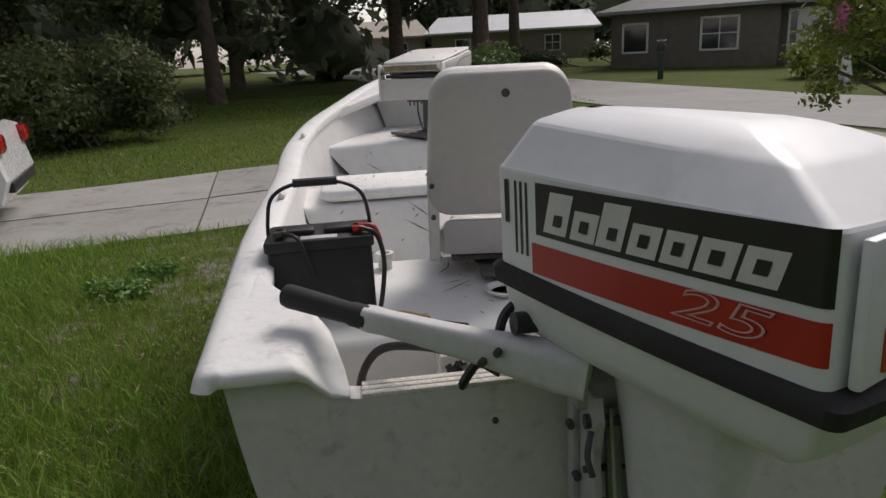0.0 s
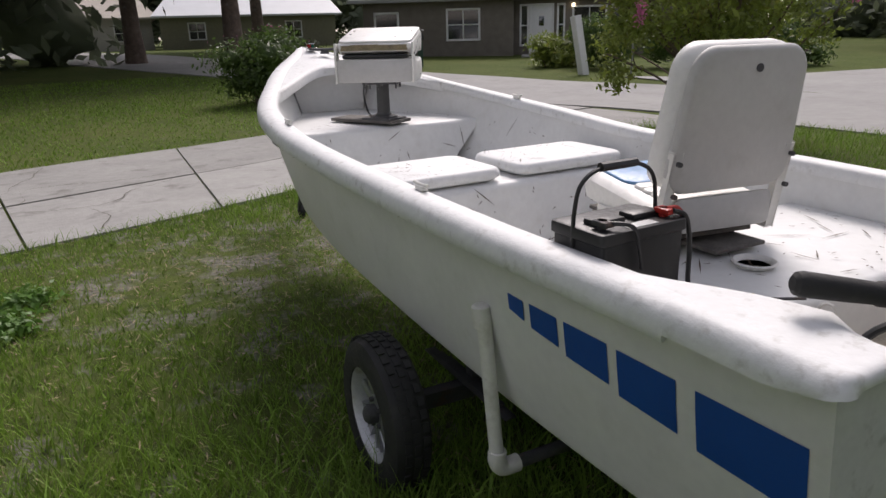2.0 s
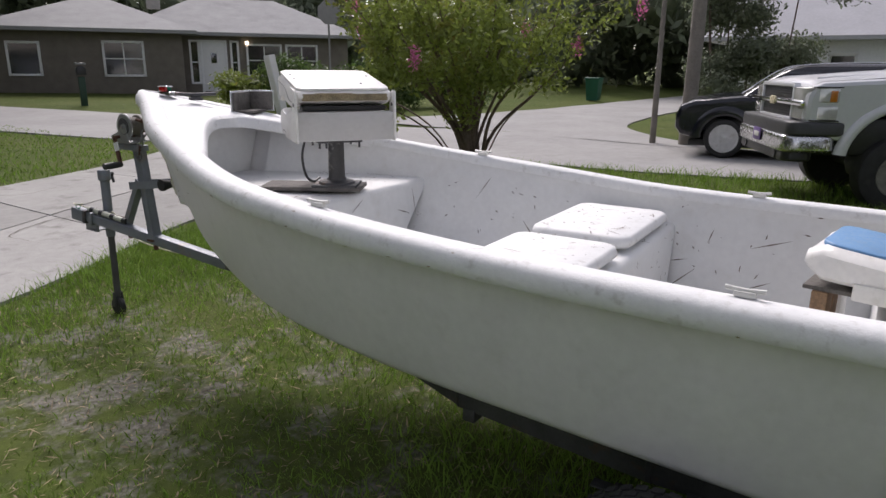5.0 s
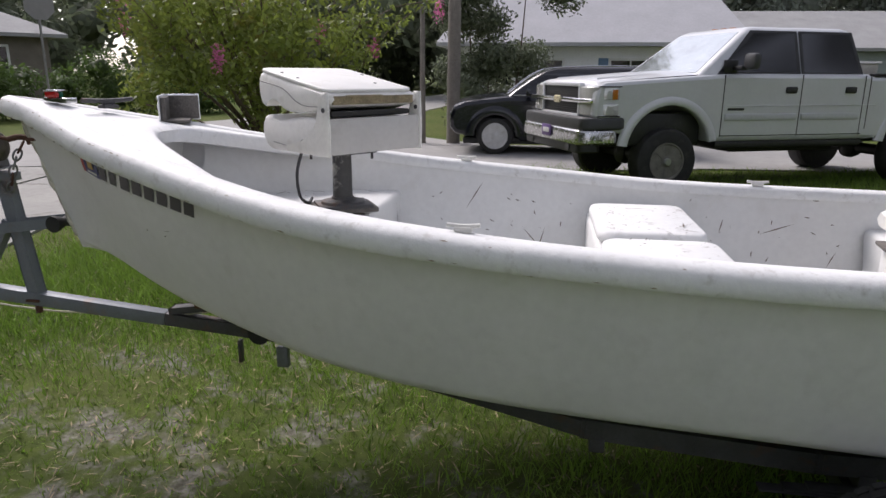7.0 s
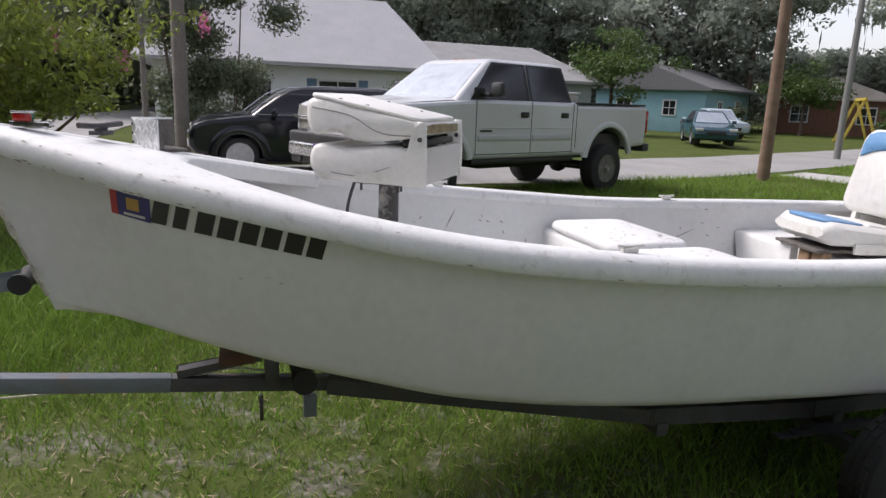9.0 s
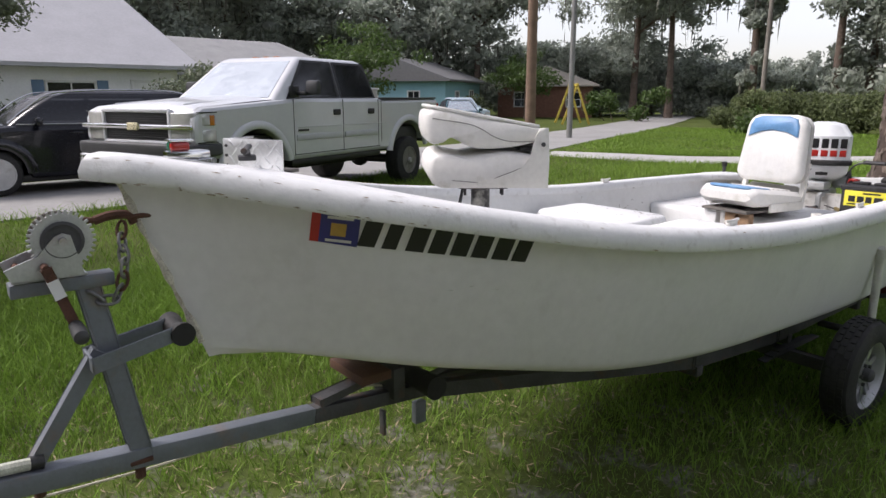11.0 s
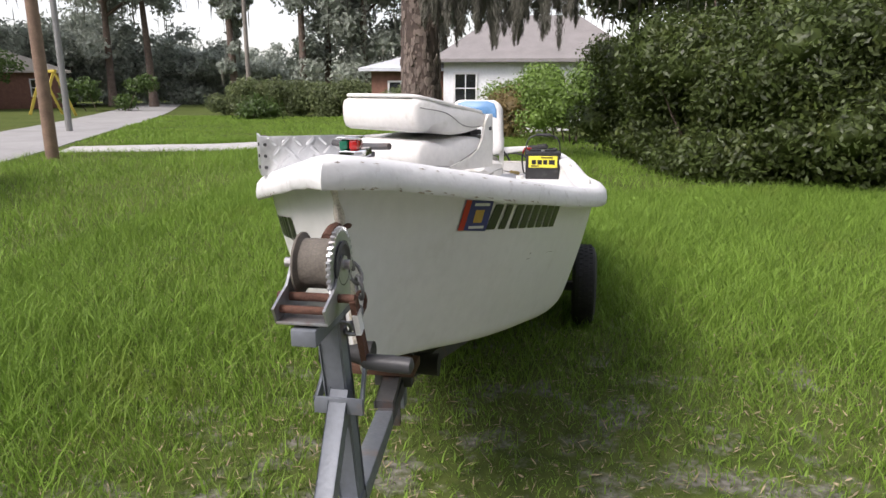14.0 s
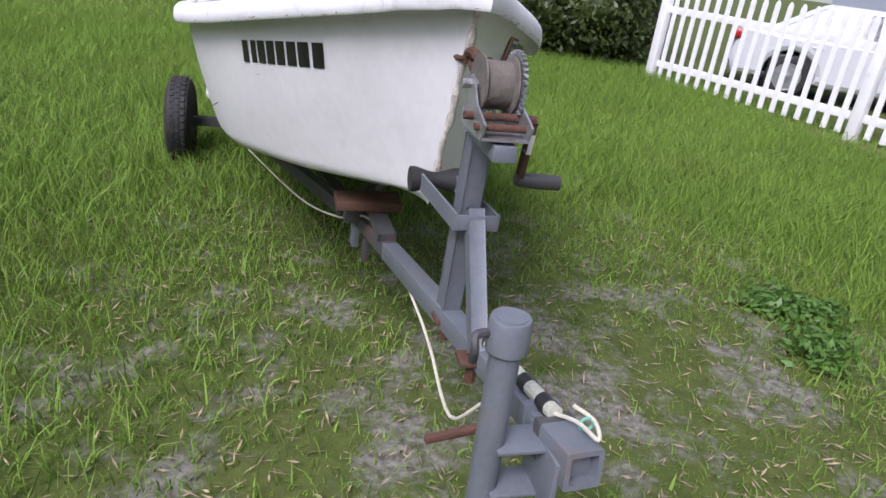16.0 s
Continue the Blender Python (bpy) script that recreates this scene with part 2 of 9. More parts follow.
def ground_material():
    m = bpy.data.materials.new("lawn_soil")
    m.use_nodes = True
    n, l = m.node_tree.nodes, m.node_tree.links
    b = n["Principled BSDF"]
    b.inputs["Roughness"].default_value = 0.95
    b.inputs["Specular IOR Level"].default_value = 0.1
    tc = n.new("ShaderNodeTexCoord")

    def noise_at(s, d=6, r=0.6):
        q = n.new("ShaderNodeTexNoise")
        q.inputs["Scale"].default_value, q.inputs["Detail"].default_value, q.inputs["Roughness"].default_value = s, d, r
        l.new(tc.outputs["Object"], q.inputs["Vector"])
        return q.outputs["Fac"]

    def ramp(v, a, b2, t0=0.0, t1=1.0):
        q = n.new("ShaderNodeMapRange")
        q.inputs["From Min"].default_value, q.inputs["From Max"].default_value = a, b2
        q.inputs["To Min"].default_value, q.inputs["To Max"].default_value = t0, t1
        l.new(v, q.inputs["Value"])
        return q.outputs[0]

    def mixc(f, a, b2):
        q = n.new("ShaderNodeMix")
        q.data_type = "RGBA"
        l.new(f, q.inputs["Factor"])
        for key, v in (("A", a), ("B", b2)):
            if isinstance(v, tuple):
                q.inputs[key].default_value = (*v, 1)
            else:
                l.new(v, q.inputs[key])
        return q.outputs["Result"]

    green = mixc(ramp(noise_at(9), 0.35, 0.65), (0.05, 0.072, 0.018), (0.09, 0.12, 0.028))
    green = mixc(ramp(noise_at(0.5), 0.4, 0.65, 0, 0.55), green, (0.11, 0.12, 0.04))
    soil = mixc(ramp(noise_at(26), 0.35, 0.65), (0.09, 0.08, 0.065), (0.29, 0.275, 0.25))
    # bare sandy patches gather round the trailer's tongue and along the trodden side
    vm = n.new("ShaderNodeVectorMath")
    vm.operation = "DISTANCE"
    l.new(tc.outputs["Object"], vm.inputs[0])
    vm.inputs[1].default_value = (-0.4, 5.2, 0)
    near = ramp(vm.outputs["Value"], 0.5, 4.0, 0.135, 0.0)
    ad = n.new("ShaderNodeMath")
    l.new(noise_at(2.6, 9, 0.72), ad.inputs[0])
    l.new(near, ad.inputs[1])
    col = mixc(ramp(ad.outputs[0], 0.61, 0.72, 0, 0.85), green, soil)
    l.new(col, b.inputs["Base Color"])
    bp = n.new("ShaderNodeBump")
    bp.inputs["Strength"].default_value, bp.inputs["Distance"].default_value = 0.6, 0.02
    l.new(noise_at(22, 8, 0.7), bp.inputs["Height"])
    l.new(bp.outputs[0], b.inputs["Normal"])
    return m


LAWN = ground_material()


# ---- building helpers ----
def mesh_object(name, bm, material, parent=None, label="", angle=35):
    me = bpy.data.meshes.new(name)
    bmesh.ops.recalc_face_normals(bm, faces=bm.faces)
    bm.to_mesh(me)
    bm.free()
    me.materials.append(material)
    me.shade_smooth()
    me.set_sharp_from_angle(angle=radians(angle))
    ob = new(name, me)
    if parent:
        ob.parent = parent
    if label:
        tagged(ob, label)
    return ob


def part(name, bm, material, parent, label="", angle=35):
    return mesh_object(name, bm, material, parent, label, angle)


def thing(name, m, label, category, group="", kind=""):
    ob = new(name)
    ob.empty_display_size = 0.1
    ob.matrix_basis = m
    return tagged(ob, label, category, group, kind)


def BM():
    return bmesh.new()


def box(bm, c, s, bev=0.0, m=None, seg=2):
    g = bmesh.ops.create_cube(bm, size=1)
    for v in g["verts"]:
        v.co = Vector((v.co.x * s[0], v.co.y * s[1], v.co.z * s[2]))
        v.co = (m @ v.co if m else v.co) + Vector(c)
    if bev:
        ed = list({e for v in g["verts"] for e in v.link_edges})
        bmesh.ops.bevel(bm, geom=ed, offset=bev, segments=seg, profile=0.5, affect="EDGES")
    return bm


def frame_to(p0, p1):
    d = Vector(p1) - Vector(p0)
    return d, d.to_track_quat("Z", "Y").to_matrix()


def beam(bm, p0, p1, w, h, bev=0.004):
    """A bar of w across and h high from p0 to p1."""
    p0, p1 = Vector(p0), Vector(p1)
    d = p1 - p0
    f = d.normalized()
    up = Vector((0, 0, 1)) if abs(f.z) < 0.95 else Vector((0, 1, 0))
    s = f.cross(up).normalized()
    u = s.cross(f)
    m = Matrix((s, f, u)).transposed()
    return box(bm, (p0 + p1) / 2, (w, d.length, h), bev, m)


def cyl(bm, p0, p1, r0, r1=None, seg=20, cap=True):
    r1 = r0 if r1 is None else r1
    d, q = frame_to(p0, p1)
    rings = []
    for p, r in ((p0, r0), (p1, r1)):
        rings.append([bm.verts.new(Vector(p) + q @ Vector((r * math.cos(a), r * math.sin(a), 0))) for a in [2 * math.pi * i / seg for i in range(seg)]])
    for i in range(seg):
        bm.faces.new((rings[0][i], rings[0][(i + 1) % seg], rings[1][(i + 1) % seg], rings[1][i]))
    if cap:
        bm.faces.new(rings[0][::-1])
        bm.faces.new(rings[1])
    return bm


def lathe(bm, p, axis, prof, seg=28):
    """Turns (radius, along) points round the axis through p."""
    q = Vector(axis).to_track_quat("Z", "Y").to_matrix()
    rings = [[bm.verts.new(Vector(p) + q @ Vector((r * math.cos(2 * math.pi * i / seg), r * math.sin(2 * math.pi * i / seg), h))) for i in range(seg)] for r, h in prof]
    for a, b in zip(rings, rings[1:]):
        for i in range(seg):
            bm.faces.new((a[i], a[(i + 1) % seg], b[(i + 1) % seg], b[i]))
    if prof[0][0] > 1e-4:
        bm.faces.new(rings[0][::-1])
    if prof[-1][0] > 1e-4:
        bm.faces.new(rings[-1])
    bmesh.ops.remove_doubles(bm, verts=[v for r in rings for v in r], dist=1e-5)
    return bm


def loft(bm, rings, closed=True, cap=True):
    vs = [[bm.verts.new(p) for p in r] for r in rings]
    for a, b in zip(vs, vs[1:]):
        for i in range(len(a) if closed else len(a) - 1):
            j = (i + 1) % len(a)
            bm.faces.new((a[i], a[j], b[j], b[i]))
    if cap and closed:
        bm.faces.new(vs[0][::-1])
        bm.faces.new(vs[-1])
    return bm


def smooth_path(pts, n=6):
    """Catmull-Rom through pts."""
    P = [Vector(p) for p in pts]
    P = [2 * P[0] - P[1]] + P + [2 * P[-1] - P[-2]]
    out = []
    for a, b, c, d in zip(P, P[1:], P[2:], P[3:]):
        for k in range(n):
            t = k / n
            out.append(0.5 * (2 * b + (c - a) * t + (2 * a - 5 * b + 4 * c - d) * t * t + (3 * b - a - 3 * c + d) * t ** 3))
    return out + [P[-2]]


def tube(bm, pts, r, seg=8, n=6):
    P = smooth_path(pts, n)
    rings, side = [], None
    for i, p in enumerate(P):
        d = (P[min(i + 1, len(P) - 1)] - P[max(i - 1, 0)]).normalized()
        side = d.orthogonal().normalized() if side is None else (side - d * side.dot(d)).normalized()
        up = d.cross(side)
        rr = r(i / (len(P) - 1)) if callable(r) else r
        rings.append([p + rr * (math.cos(2 * math.pi * k / seg) * side + math.sin(2 * math.pi * k / seg) * up) for k in range(seg)])
    return loft(bm, rings)


def round_rect(w, h, r, n=5):
    """Outline of a rounded rectangle round the origin."""
    out = []
    for cx, cy, a0 in ((w / 2 - r, h / 2 - r, 0), (-w / 2 + r, h / 2 - r, 90), (-w / 2 + r, -h / 2 + r, 180), (w / 2 - r, -h / 2 + r, 270)):
        for k in range(n + 1):
            a = radians(a0 + 90 * k / n)
            out.append((cx + r * math.cos(a), cy + r * math.sin(a)))
    return out


def prism(bm, outline, z0, z1, bev=0.0, m=None):
    """A flat outline in x, y raised from z0 to z1, with softened edges."""
    cx = sum(p[0] for p in outline) / len(outline)
    cy = sum(p[1] for p in outline) / len(outline)

    def ring(z, inset):
        r = []
        for x, y in outline:
            d = math.hypot(x - cx, y - cy)
            k = max(0.0, 1 - inset / max(d, 1e-6))
            v = Vector((cx + (x - cx) * k, cy + (y - cy) * k, z))
            r.append(m @ v if m else v)
        return r
    if bev:
        return loft(bm, [ring(z0, bev), ring(z0 + bev * 0.7, 0), ring(z1 - bev, 0), ring(z1 - bev * 0.3, bev * 0.35), ring(z1, bev)])
    return loft(bm, [ring(z0, 0), ring(z1, 0)])


def quads_object(name, C, A, B, material, parent=None, tip=0.0):
    """Many flat leaves: centre C, half axes A and B, as one mesh of quads."""
    n = len(C)
    if tip:
        V = np.stack([C - A, C + B * 0.8 - A * 0.1, C + A, C - B * 0.8 - A * 0.1], 1)
    else:
        V = np.stack([C - A - B, C + A - B, C + A + B, C - A + B], 1)
    me = bpy.data.meshes.new(name)
    me.from_pydata(V.reshape(-1, 3), [], np.arange(4 * n).reshape(-1, 4))
    me.materials.append(material)
    ob = new(name, me)
    if parent:
        ob.parent = parent
    return ob


RNG = np.random.default_rng(7)


def leaf_cloud(name, blobs, count, size, material, parent=None, flat=0.0, shell=0.55, core=0.0):
    """Leaves over blobs of (x, y, z, rx, ry, rz), thick towards their skins; core: share of the radius filled with a ragged inner mass."""
    bl = np.array(blobs, float)
    if core:
        na, nb = 11, 7
        th, ph = np.meshgrid(np.arange(na) * 2 * np.pi / na, np.linspace(-1.45, 1.45, nb))
        D = np.stack([np.cos(ph) * np.cos(th), np.cos(ph) * np.sin(th), np.sin(ph)], -1).reshape(-1, 3)
        k = core * (1 + 0.16 * RNG.normal(size=(len(bl), len(D), 1)))
        V = bl[:, None, :3] + D[None] * k * bl[:, None, 3:]
        F = [(j * na + i, j * na + (i + 1) % na, (j + 1) * na + (i + 1) % na, (j + 1) * na + i) for j in range(nb - 1) for i in range(na)]
        F += [tuple(range(na))[::-1], tuple(range((nb - 1) * na, nb * na))]
        me = bpy.data.meshes.new(name + "_core")
        me.from_pydata(V.reshape(-1, 3), [], [tuple(v + b * len(D) for v in f) for b in range(len(bl)) for f in F])
        me.materials.append(material)
        me.shade_smooth()
        ob = new("inner_foliage", me)
        if parent:
            ob.parent = parent
        else:
            tagged(ob, "shaded inner foliage of the woods", "woods", kind="stuff")
    vol = bl[:, 3] * bl[:, 4] + bl[:, 4] * bl[:, 5] + bl[:, 3] * bl[:, 5]
    idx = RNG.choice(len(bl), count, p=vol / vol.sum())
    d = RNG.normal(size=(count, 3))
    d /= np.linalg.norm(d, axis=1, keepdims=True)
    r = shell + (1 - shell) * RNG.random((count, 1)) ** 0.6
    r *= 1 + 0.12 * RNG.normal(size=(count, 1))
    C = bl[idx, :3] + d * r * bl[idx, 3:]
    nrm = d + 0.9 * RNG.normal(size=(count, 3))
    nrm[:, 2] += flat
    nrm /= np.linalg.norm(nrm, axis=1, keepdims=True)
    t = np.cross(nrm, RNG.normal(size=(count, 3)))
    t /= np.linalg.norm(t, axis=1, keepdims=True) + 1e-9
    u = np.cross(nrm, t)
    s = size * (0.6 + 0.8 * RNG.random((count, 1)))
    return quads_object(name, C, t * s, u * s * 0.55, material, parent, tip=1)


def lerp(tab, x):
    return float(np.interp(x, [a for a, b in tab], [b for a, b in tab]))


def curve(tab, x):
    """A smooth curve through a short table."""
    xs, ys = [a for a, b in tab], [b for a, b in tab]
    if x <= xs[0]:
        return ys[0]
    if x >= xs[-1]:
        return ys[-1]
    i = max(k for k in range(len(xs) - 1) if xs[k] <= x)
    h = xs[i + 1] - xs[i]

    def slope(k):
        a, b = max(k - 1, 0), min(k + 1, len(xs) - 1)
        return (ys[b] - ys[a]) / (xs[b] - xs[a])
    t = (x - xs[i]) / h
    return (2 * t ** 3 - 3 * t * t + 1) * ys[i] + (t ** 3 - 2 * t * t + t) * h * slope(i) + (3 * t * t - 2 * t ** 3) * ys[i + 1] + (t ** 3 - t * t) * h * slope(i + 1)


# ---- ground, street, driveway ----
def land(x, y):
    rise = 0.025 * min(max(y - 13, 0), 30)
    u = min(max((x - 4.5) / 3.5, 0), 1) * min(max((12 - y) / 6, 0), 1)
    return rise - 0.1 * u * u * (3 - 2 * u) + 0.012 * math.sin(x * 1.3 + 0.7) * math.sin(y * 1.1)


def land_np(x, y):
    u = np.clip((x - 4.5) / 3.5, 0, 1) * np.clip((12 - y) / 6, 0, 1)
    return 0.025 * np.clip(y - 13, 0, 30) - 0.1 * u * u * (3 - 2 * u) + 0.012 * np.sin(x * 1.3 + 0.7) * np.sin(y * 1.1)


def ground_sheet():
    ax = [-1500, -600, -250, -120, -70, -45] + [-30 + 2 * i for i in range(11)] + [-8 + 0.5 * i for i in range(1, 40)] + [12 + 2 * i for i in range(15)] + [45, 70, 120, 250, 600, 1500]
    ay = [-1500, -600, -250, -120, -70, -45] + [-30 + 2 * i for i in range(8)] + [-14 + 0.5 * i for i in range(1, 56)] + [15 + 2 * i for i in range(16)] + [50, 70, 120, 250, 600, 1500]
    V = [(x, y, land(x, y)) for y in ay for x in ax]
    F = [(j * len(ax) + i, j * len(ax) + i + 1, (j + 1) * len(ax) + i + 1, (j + 1) * len(ax) + i) for j in range(len(ay) - 1) for i in range(len(ax) - 1)]
    me = bpy.data.meshes.new("ground")
    me.from_pydata(V, [], F)
    me.materials.append(LAWN)
    me.shade_smooth()
    return tagged(new("ground", me), "uneven green lawn with bare sandy patches", "ground", kind="structure")


ground_sheet()


def ribbon(name, left, right, material, lift, label, n=10, thick=0.03):
    """A paved strip between two smooth edges, laid just over the land."""
    L, R = smooth_path([(*p, 0) for p in left], n), smooth_path([(*p, 0) for p in right], n)
    bm = BM()
    m = 6
    rows = []
    for a, b in zip(L, R):
        row = []
        for k in range(m + 1):
            p = a.lerp(b, k / m)
            row.append(Vector((p.x, p.y, land(p.x, p.y) + lift)))
        rows.append([row[0] - Vector((0, 0, thick + lift))] + row + [row[-1] - Vector((0, 0, thick + lift))])
    loft(bm, rows, closed=False)
    ob = mesh_object(name, bm, material, None, label)
    return tagged(ob, label, "road", kind="structure")


ribbon("road", [(35, -55), (22.6, -31), (16.3, -17), (13.4, -10.3), (11.9, -6.8), (11.0, -3.4), (10.3, 0.6), (9.5, 3.5), (9.0, 5.5), (8.8, 7.5), (7.6, 11.5), (5.6, 16.5), (2.4, 25), (-2, 36), (-12, 66)],
       [(39.5, -55), (26.9, -31), (20.4, -17), (18.0, -11.4), (16.8, -8), (15.5, -4), (14.5, 0), (13.8, 3), (13.5, 5.2), (13.4, 7.5), (12.6, 13), (10.6, 17), (7.6, 26), (3.6, 38), (-5, 70)], ASPH, 0.028, "pale worn asphalt street", 8)
ribbon("side_road", [(13.0, 16.2), (16, 14.5), (22, 13.6), (34, 13.2), (60, 12)], [(13.2, 4.5), (15.5, 7.5), (19.8, 9.0), (34, 9.2), (60, 8)], ASPH, 0.034, "pale asphalt side street joining the main street", 8)
DRV_LO = [(-14, 2.2), (-7, 4.6), (-3.33, 5.9), (-1.4, 6.5), (0.3, 7.05), (2.4, 8.1), (5.0, 8.7), (8.0, 8.4)]
DRV_HI = [(-15, 5.6), (-7.6, 8.1), (-4.53, 9.25), (-1.78, 10.25), (0.5, 11.1), (2.3, 11.8), (4.6, 12.8), (6.9, 14.2)]


def driveway():
    """Concrete cast in slabs, with open joints and a lengthwise joint down the middle."""
    d = tagged(new("driveway"), "cracked grey concrete driveway slabs", "driveway", kind="structure")
    L, R = smooth_path([(*p, 0) for p in DRV_LO], 12), smooth_path([(*p, 0) for p in DRV_HI], 12)
    n = len(L)
    rnd = random.Random(12)
    step = 11
    for i0 in range(0, n - 1, step):
        i1 = min(i0 + step, n - 1)
        for v0, v1 in ((0.0, 0.46), (0.46, 1.0)):
            bm = BM()
            rows = []
            m = 5
            dz = rnd.uniform(-0.006, 0.006)
            for i in range(i0, i1 + 1):
                row = []
                for k in range(m + 1):
                    v = v0 + (v1 - v0) * k / m
                    v += (0.004 if k == 0 and v0 > 0 else 0) - (0.004 if k == m and v1 < 1 else 0)
                    p = L[i].lerp(R[i], v)
                    if i == i0 and i0 > 0:
                        p = p + (L[i + 1].lerp(R[i + 1], v) - p).normalized() * 0.012
                    if i == i1 and i1 < n - 1:
                        p = p + (L[i - 1].lerp(R[i - 1], v) - p).normalized() * 0.012
                    row.append(Vector((p.x, p.y, land(p.x, p.y) + 0.024 + dz)))
                rows.append(row)
            low = lambda r: [q - Vector((0, 0, 0.08)) for q in r]
            full = [low(rows[0])] + rows + [low(rows[-1])]
            full = [[r[0] - Vector((0, 0, 0.08))] + r + [r[-1] - Vector((0, 0, 0.08))] for r in full]
            loft(bm, full, closed=False)
            part("slab", bm, CONC, d)
    # wandering cracks filled with dirt
    for k in range(16):
        u, v = rnd.uniform(0.15, 0.8), rnd.uniform(0.05, 0.95)
        p = L[int(u * (n - 1))].lerp(R[int(u * (n - 1))], v)
        ang = rnd.uniform(0, 6.28)
        bm = BM()
        row = []
        for q in range(26):
            w = 0.007 * (1 - abs(q - 13) / 14) * rnd.uniform(0.4, 1.3)
            nx, ny = -math.sin(ang), math.cos(ang)
            row.append([Vector((p.x + nx * e, p.y + ny * e, land(p.x, p.y) + 0.033)) for e in (-w, w)])
            ang += rnd.gauss(0, 0.28)
            p = p + Vector((math.cos(ang), math.sin(ang), 0)) * 0.085
            lo = np.interp(p.x, [a for a, b in DRV_LO], [b for a, b in DRV_LO])
            hi = np.interp(p.x, [a for a, b in DRV_HI], [b for a, b in DRV_HI])
            if not lo + 0.06 < p.y < hi - 0.06:
                break
        if len(row) > 4:
            loft(bm, row, closed=False)
            part("crack", bm, CRACK, d)


driveway()
ribbon("neighbour_drive", [(12.2, -8.6), (8.7, -9.6), (6.1, -11.6), (4.3, -13.1), (-1, -18)], [(13.0, -10.2), (9.4, -11.6), (7.2, -13.6), (5.2, -15.2), (-0.4, -20.2)], STONE, 0.022, "pale gravel drive of the neighbouring house", 8)


# ---- the boat: x across, y from the transom to the bow ----
BOAT = pose(0.365, 1.08, 0, 0, 0, 1.75)
SHEER = [(0, 1.0), (0.35, 1.013), (0.9, 1.023), (1.8, 1.043), (2.3, 1.076), (2.9, 1.128), (3.3, 1.183), (3.9, 1.296), (4.3, 1.384), (4.5, 1.418)]
BEAM = [(0, 0.668), (0.4, 0.69), (0.9, 0.72), (1.8, 0.732), (2.4, 0.75), (2.9, 0.71), (3.18, 0.648), (3.5, 0.525), (3.9, 0.348), (4.2, 0.158), (4.36, 0.06), (4.48, 0.004)]
CHINE = [(0, 0.56), (1, 0.63), (2, 0.637), (2.8, 0.592), (3.2, 0.53), (3.6, 0.402), (4.0, 0.229), (4.3, 0.067), (4.48, 0.003)]
CHINEZ = [(0, 0.41), (1, 0.47), (1.9, 0.525), (2.6, 0.56), (3.2, 0.622), (3.5, 0.673), (3.84, 0.73), (4.1, 0.78), (4.45, 0.855)]
KEELZ = [(0, 0.36), (1.9, 0.384), (2.9, 0.455), (3.4, 0.553), (3.8, 0.65), (4.1, 0.75), (4.45, 0.825)]
LS, LK = 4.48, 4.257
FLOOR = 0.545


def section(s):
    """Half a hull section, keel to sheer, at s along the boat (0 to 1)."""
    y = s * LS
    P0, P1, P2 = Vector((0, curve(KEELZ, y))), Vector((curve(CHINE, y), curve(CHINEZ, y))), Vector((curve(BEAM, y), curve(SHEER, y)))
    a, b = P0.lerp(P1, 0.9), P1.lerp(P2, 0.08)
    pts = [P0.lerp(a, k / 4) for k in range(4)]
    pts += [(1 - t) ** 2 * a + 2 * t * (1 - t) * P1 + t * t * b for t in [k / 6 for k in range(7)]]
    pts += [b.lerp(P2, k / 8) for k in range(1, 9)]
    out = []
    for i, p in enumerate(pts):
        v = (p.y - P0.y) / (P2.y - P0.y)
        bow = math.sin(math.pi * min(max((v - 0.2) / 0.8, 0), 1)) * 0.012 * min(1, p.x * 4)
        out.append(Vector((p.x + bow, s * (LK + (LS - LK) * v), p.y)))
    return out


def hull_x(y, z):
    """Half width of the outer skin at y and height z."""
    s = y / LS
    for _ in range(4):
        sec = section(min(s, 0.999))
        v = min(max((z - sec[0].z) / (sec[-1].z - sec[0].z), 0), 1)
        s = y / (LK + (LS - LK) * v)
    zs = [p.z for p in sec]
    return float(np.interp(z, zs, [p.x for p in sec]))


def sheer_path(inset=0.0, n=46, y0=0.0):
    """Port stern, round the bow, to starboard stern; points and outward normals."""
    ys = [y0 + (LS - y0) * (1 - (1 - k / n) ** 1.25) for k in range(n + 1)]
    port = [Vector((-curve(BEAM, y), y, curve(SHEER, y))) for y in ys]
    full = port[:-1] + [Vector((0, LS + 0.012, curve(SHEER, LS)))] + [Vector((-p.x, p.y, p.z)) for p in port[:-1][::-1]]
    out = []
    for i, p in enumerate(full):
        d = full[min(i + 1, len(full) - 1)] - full[max(i - 1, 0)]
        nn = Vector((-d.y, d.x, 0)).normalized()
        out.append((p, nn))
    return out


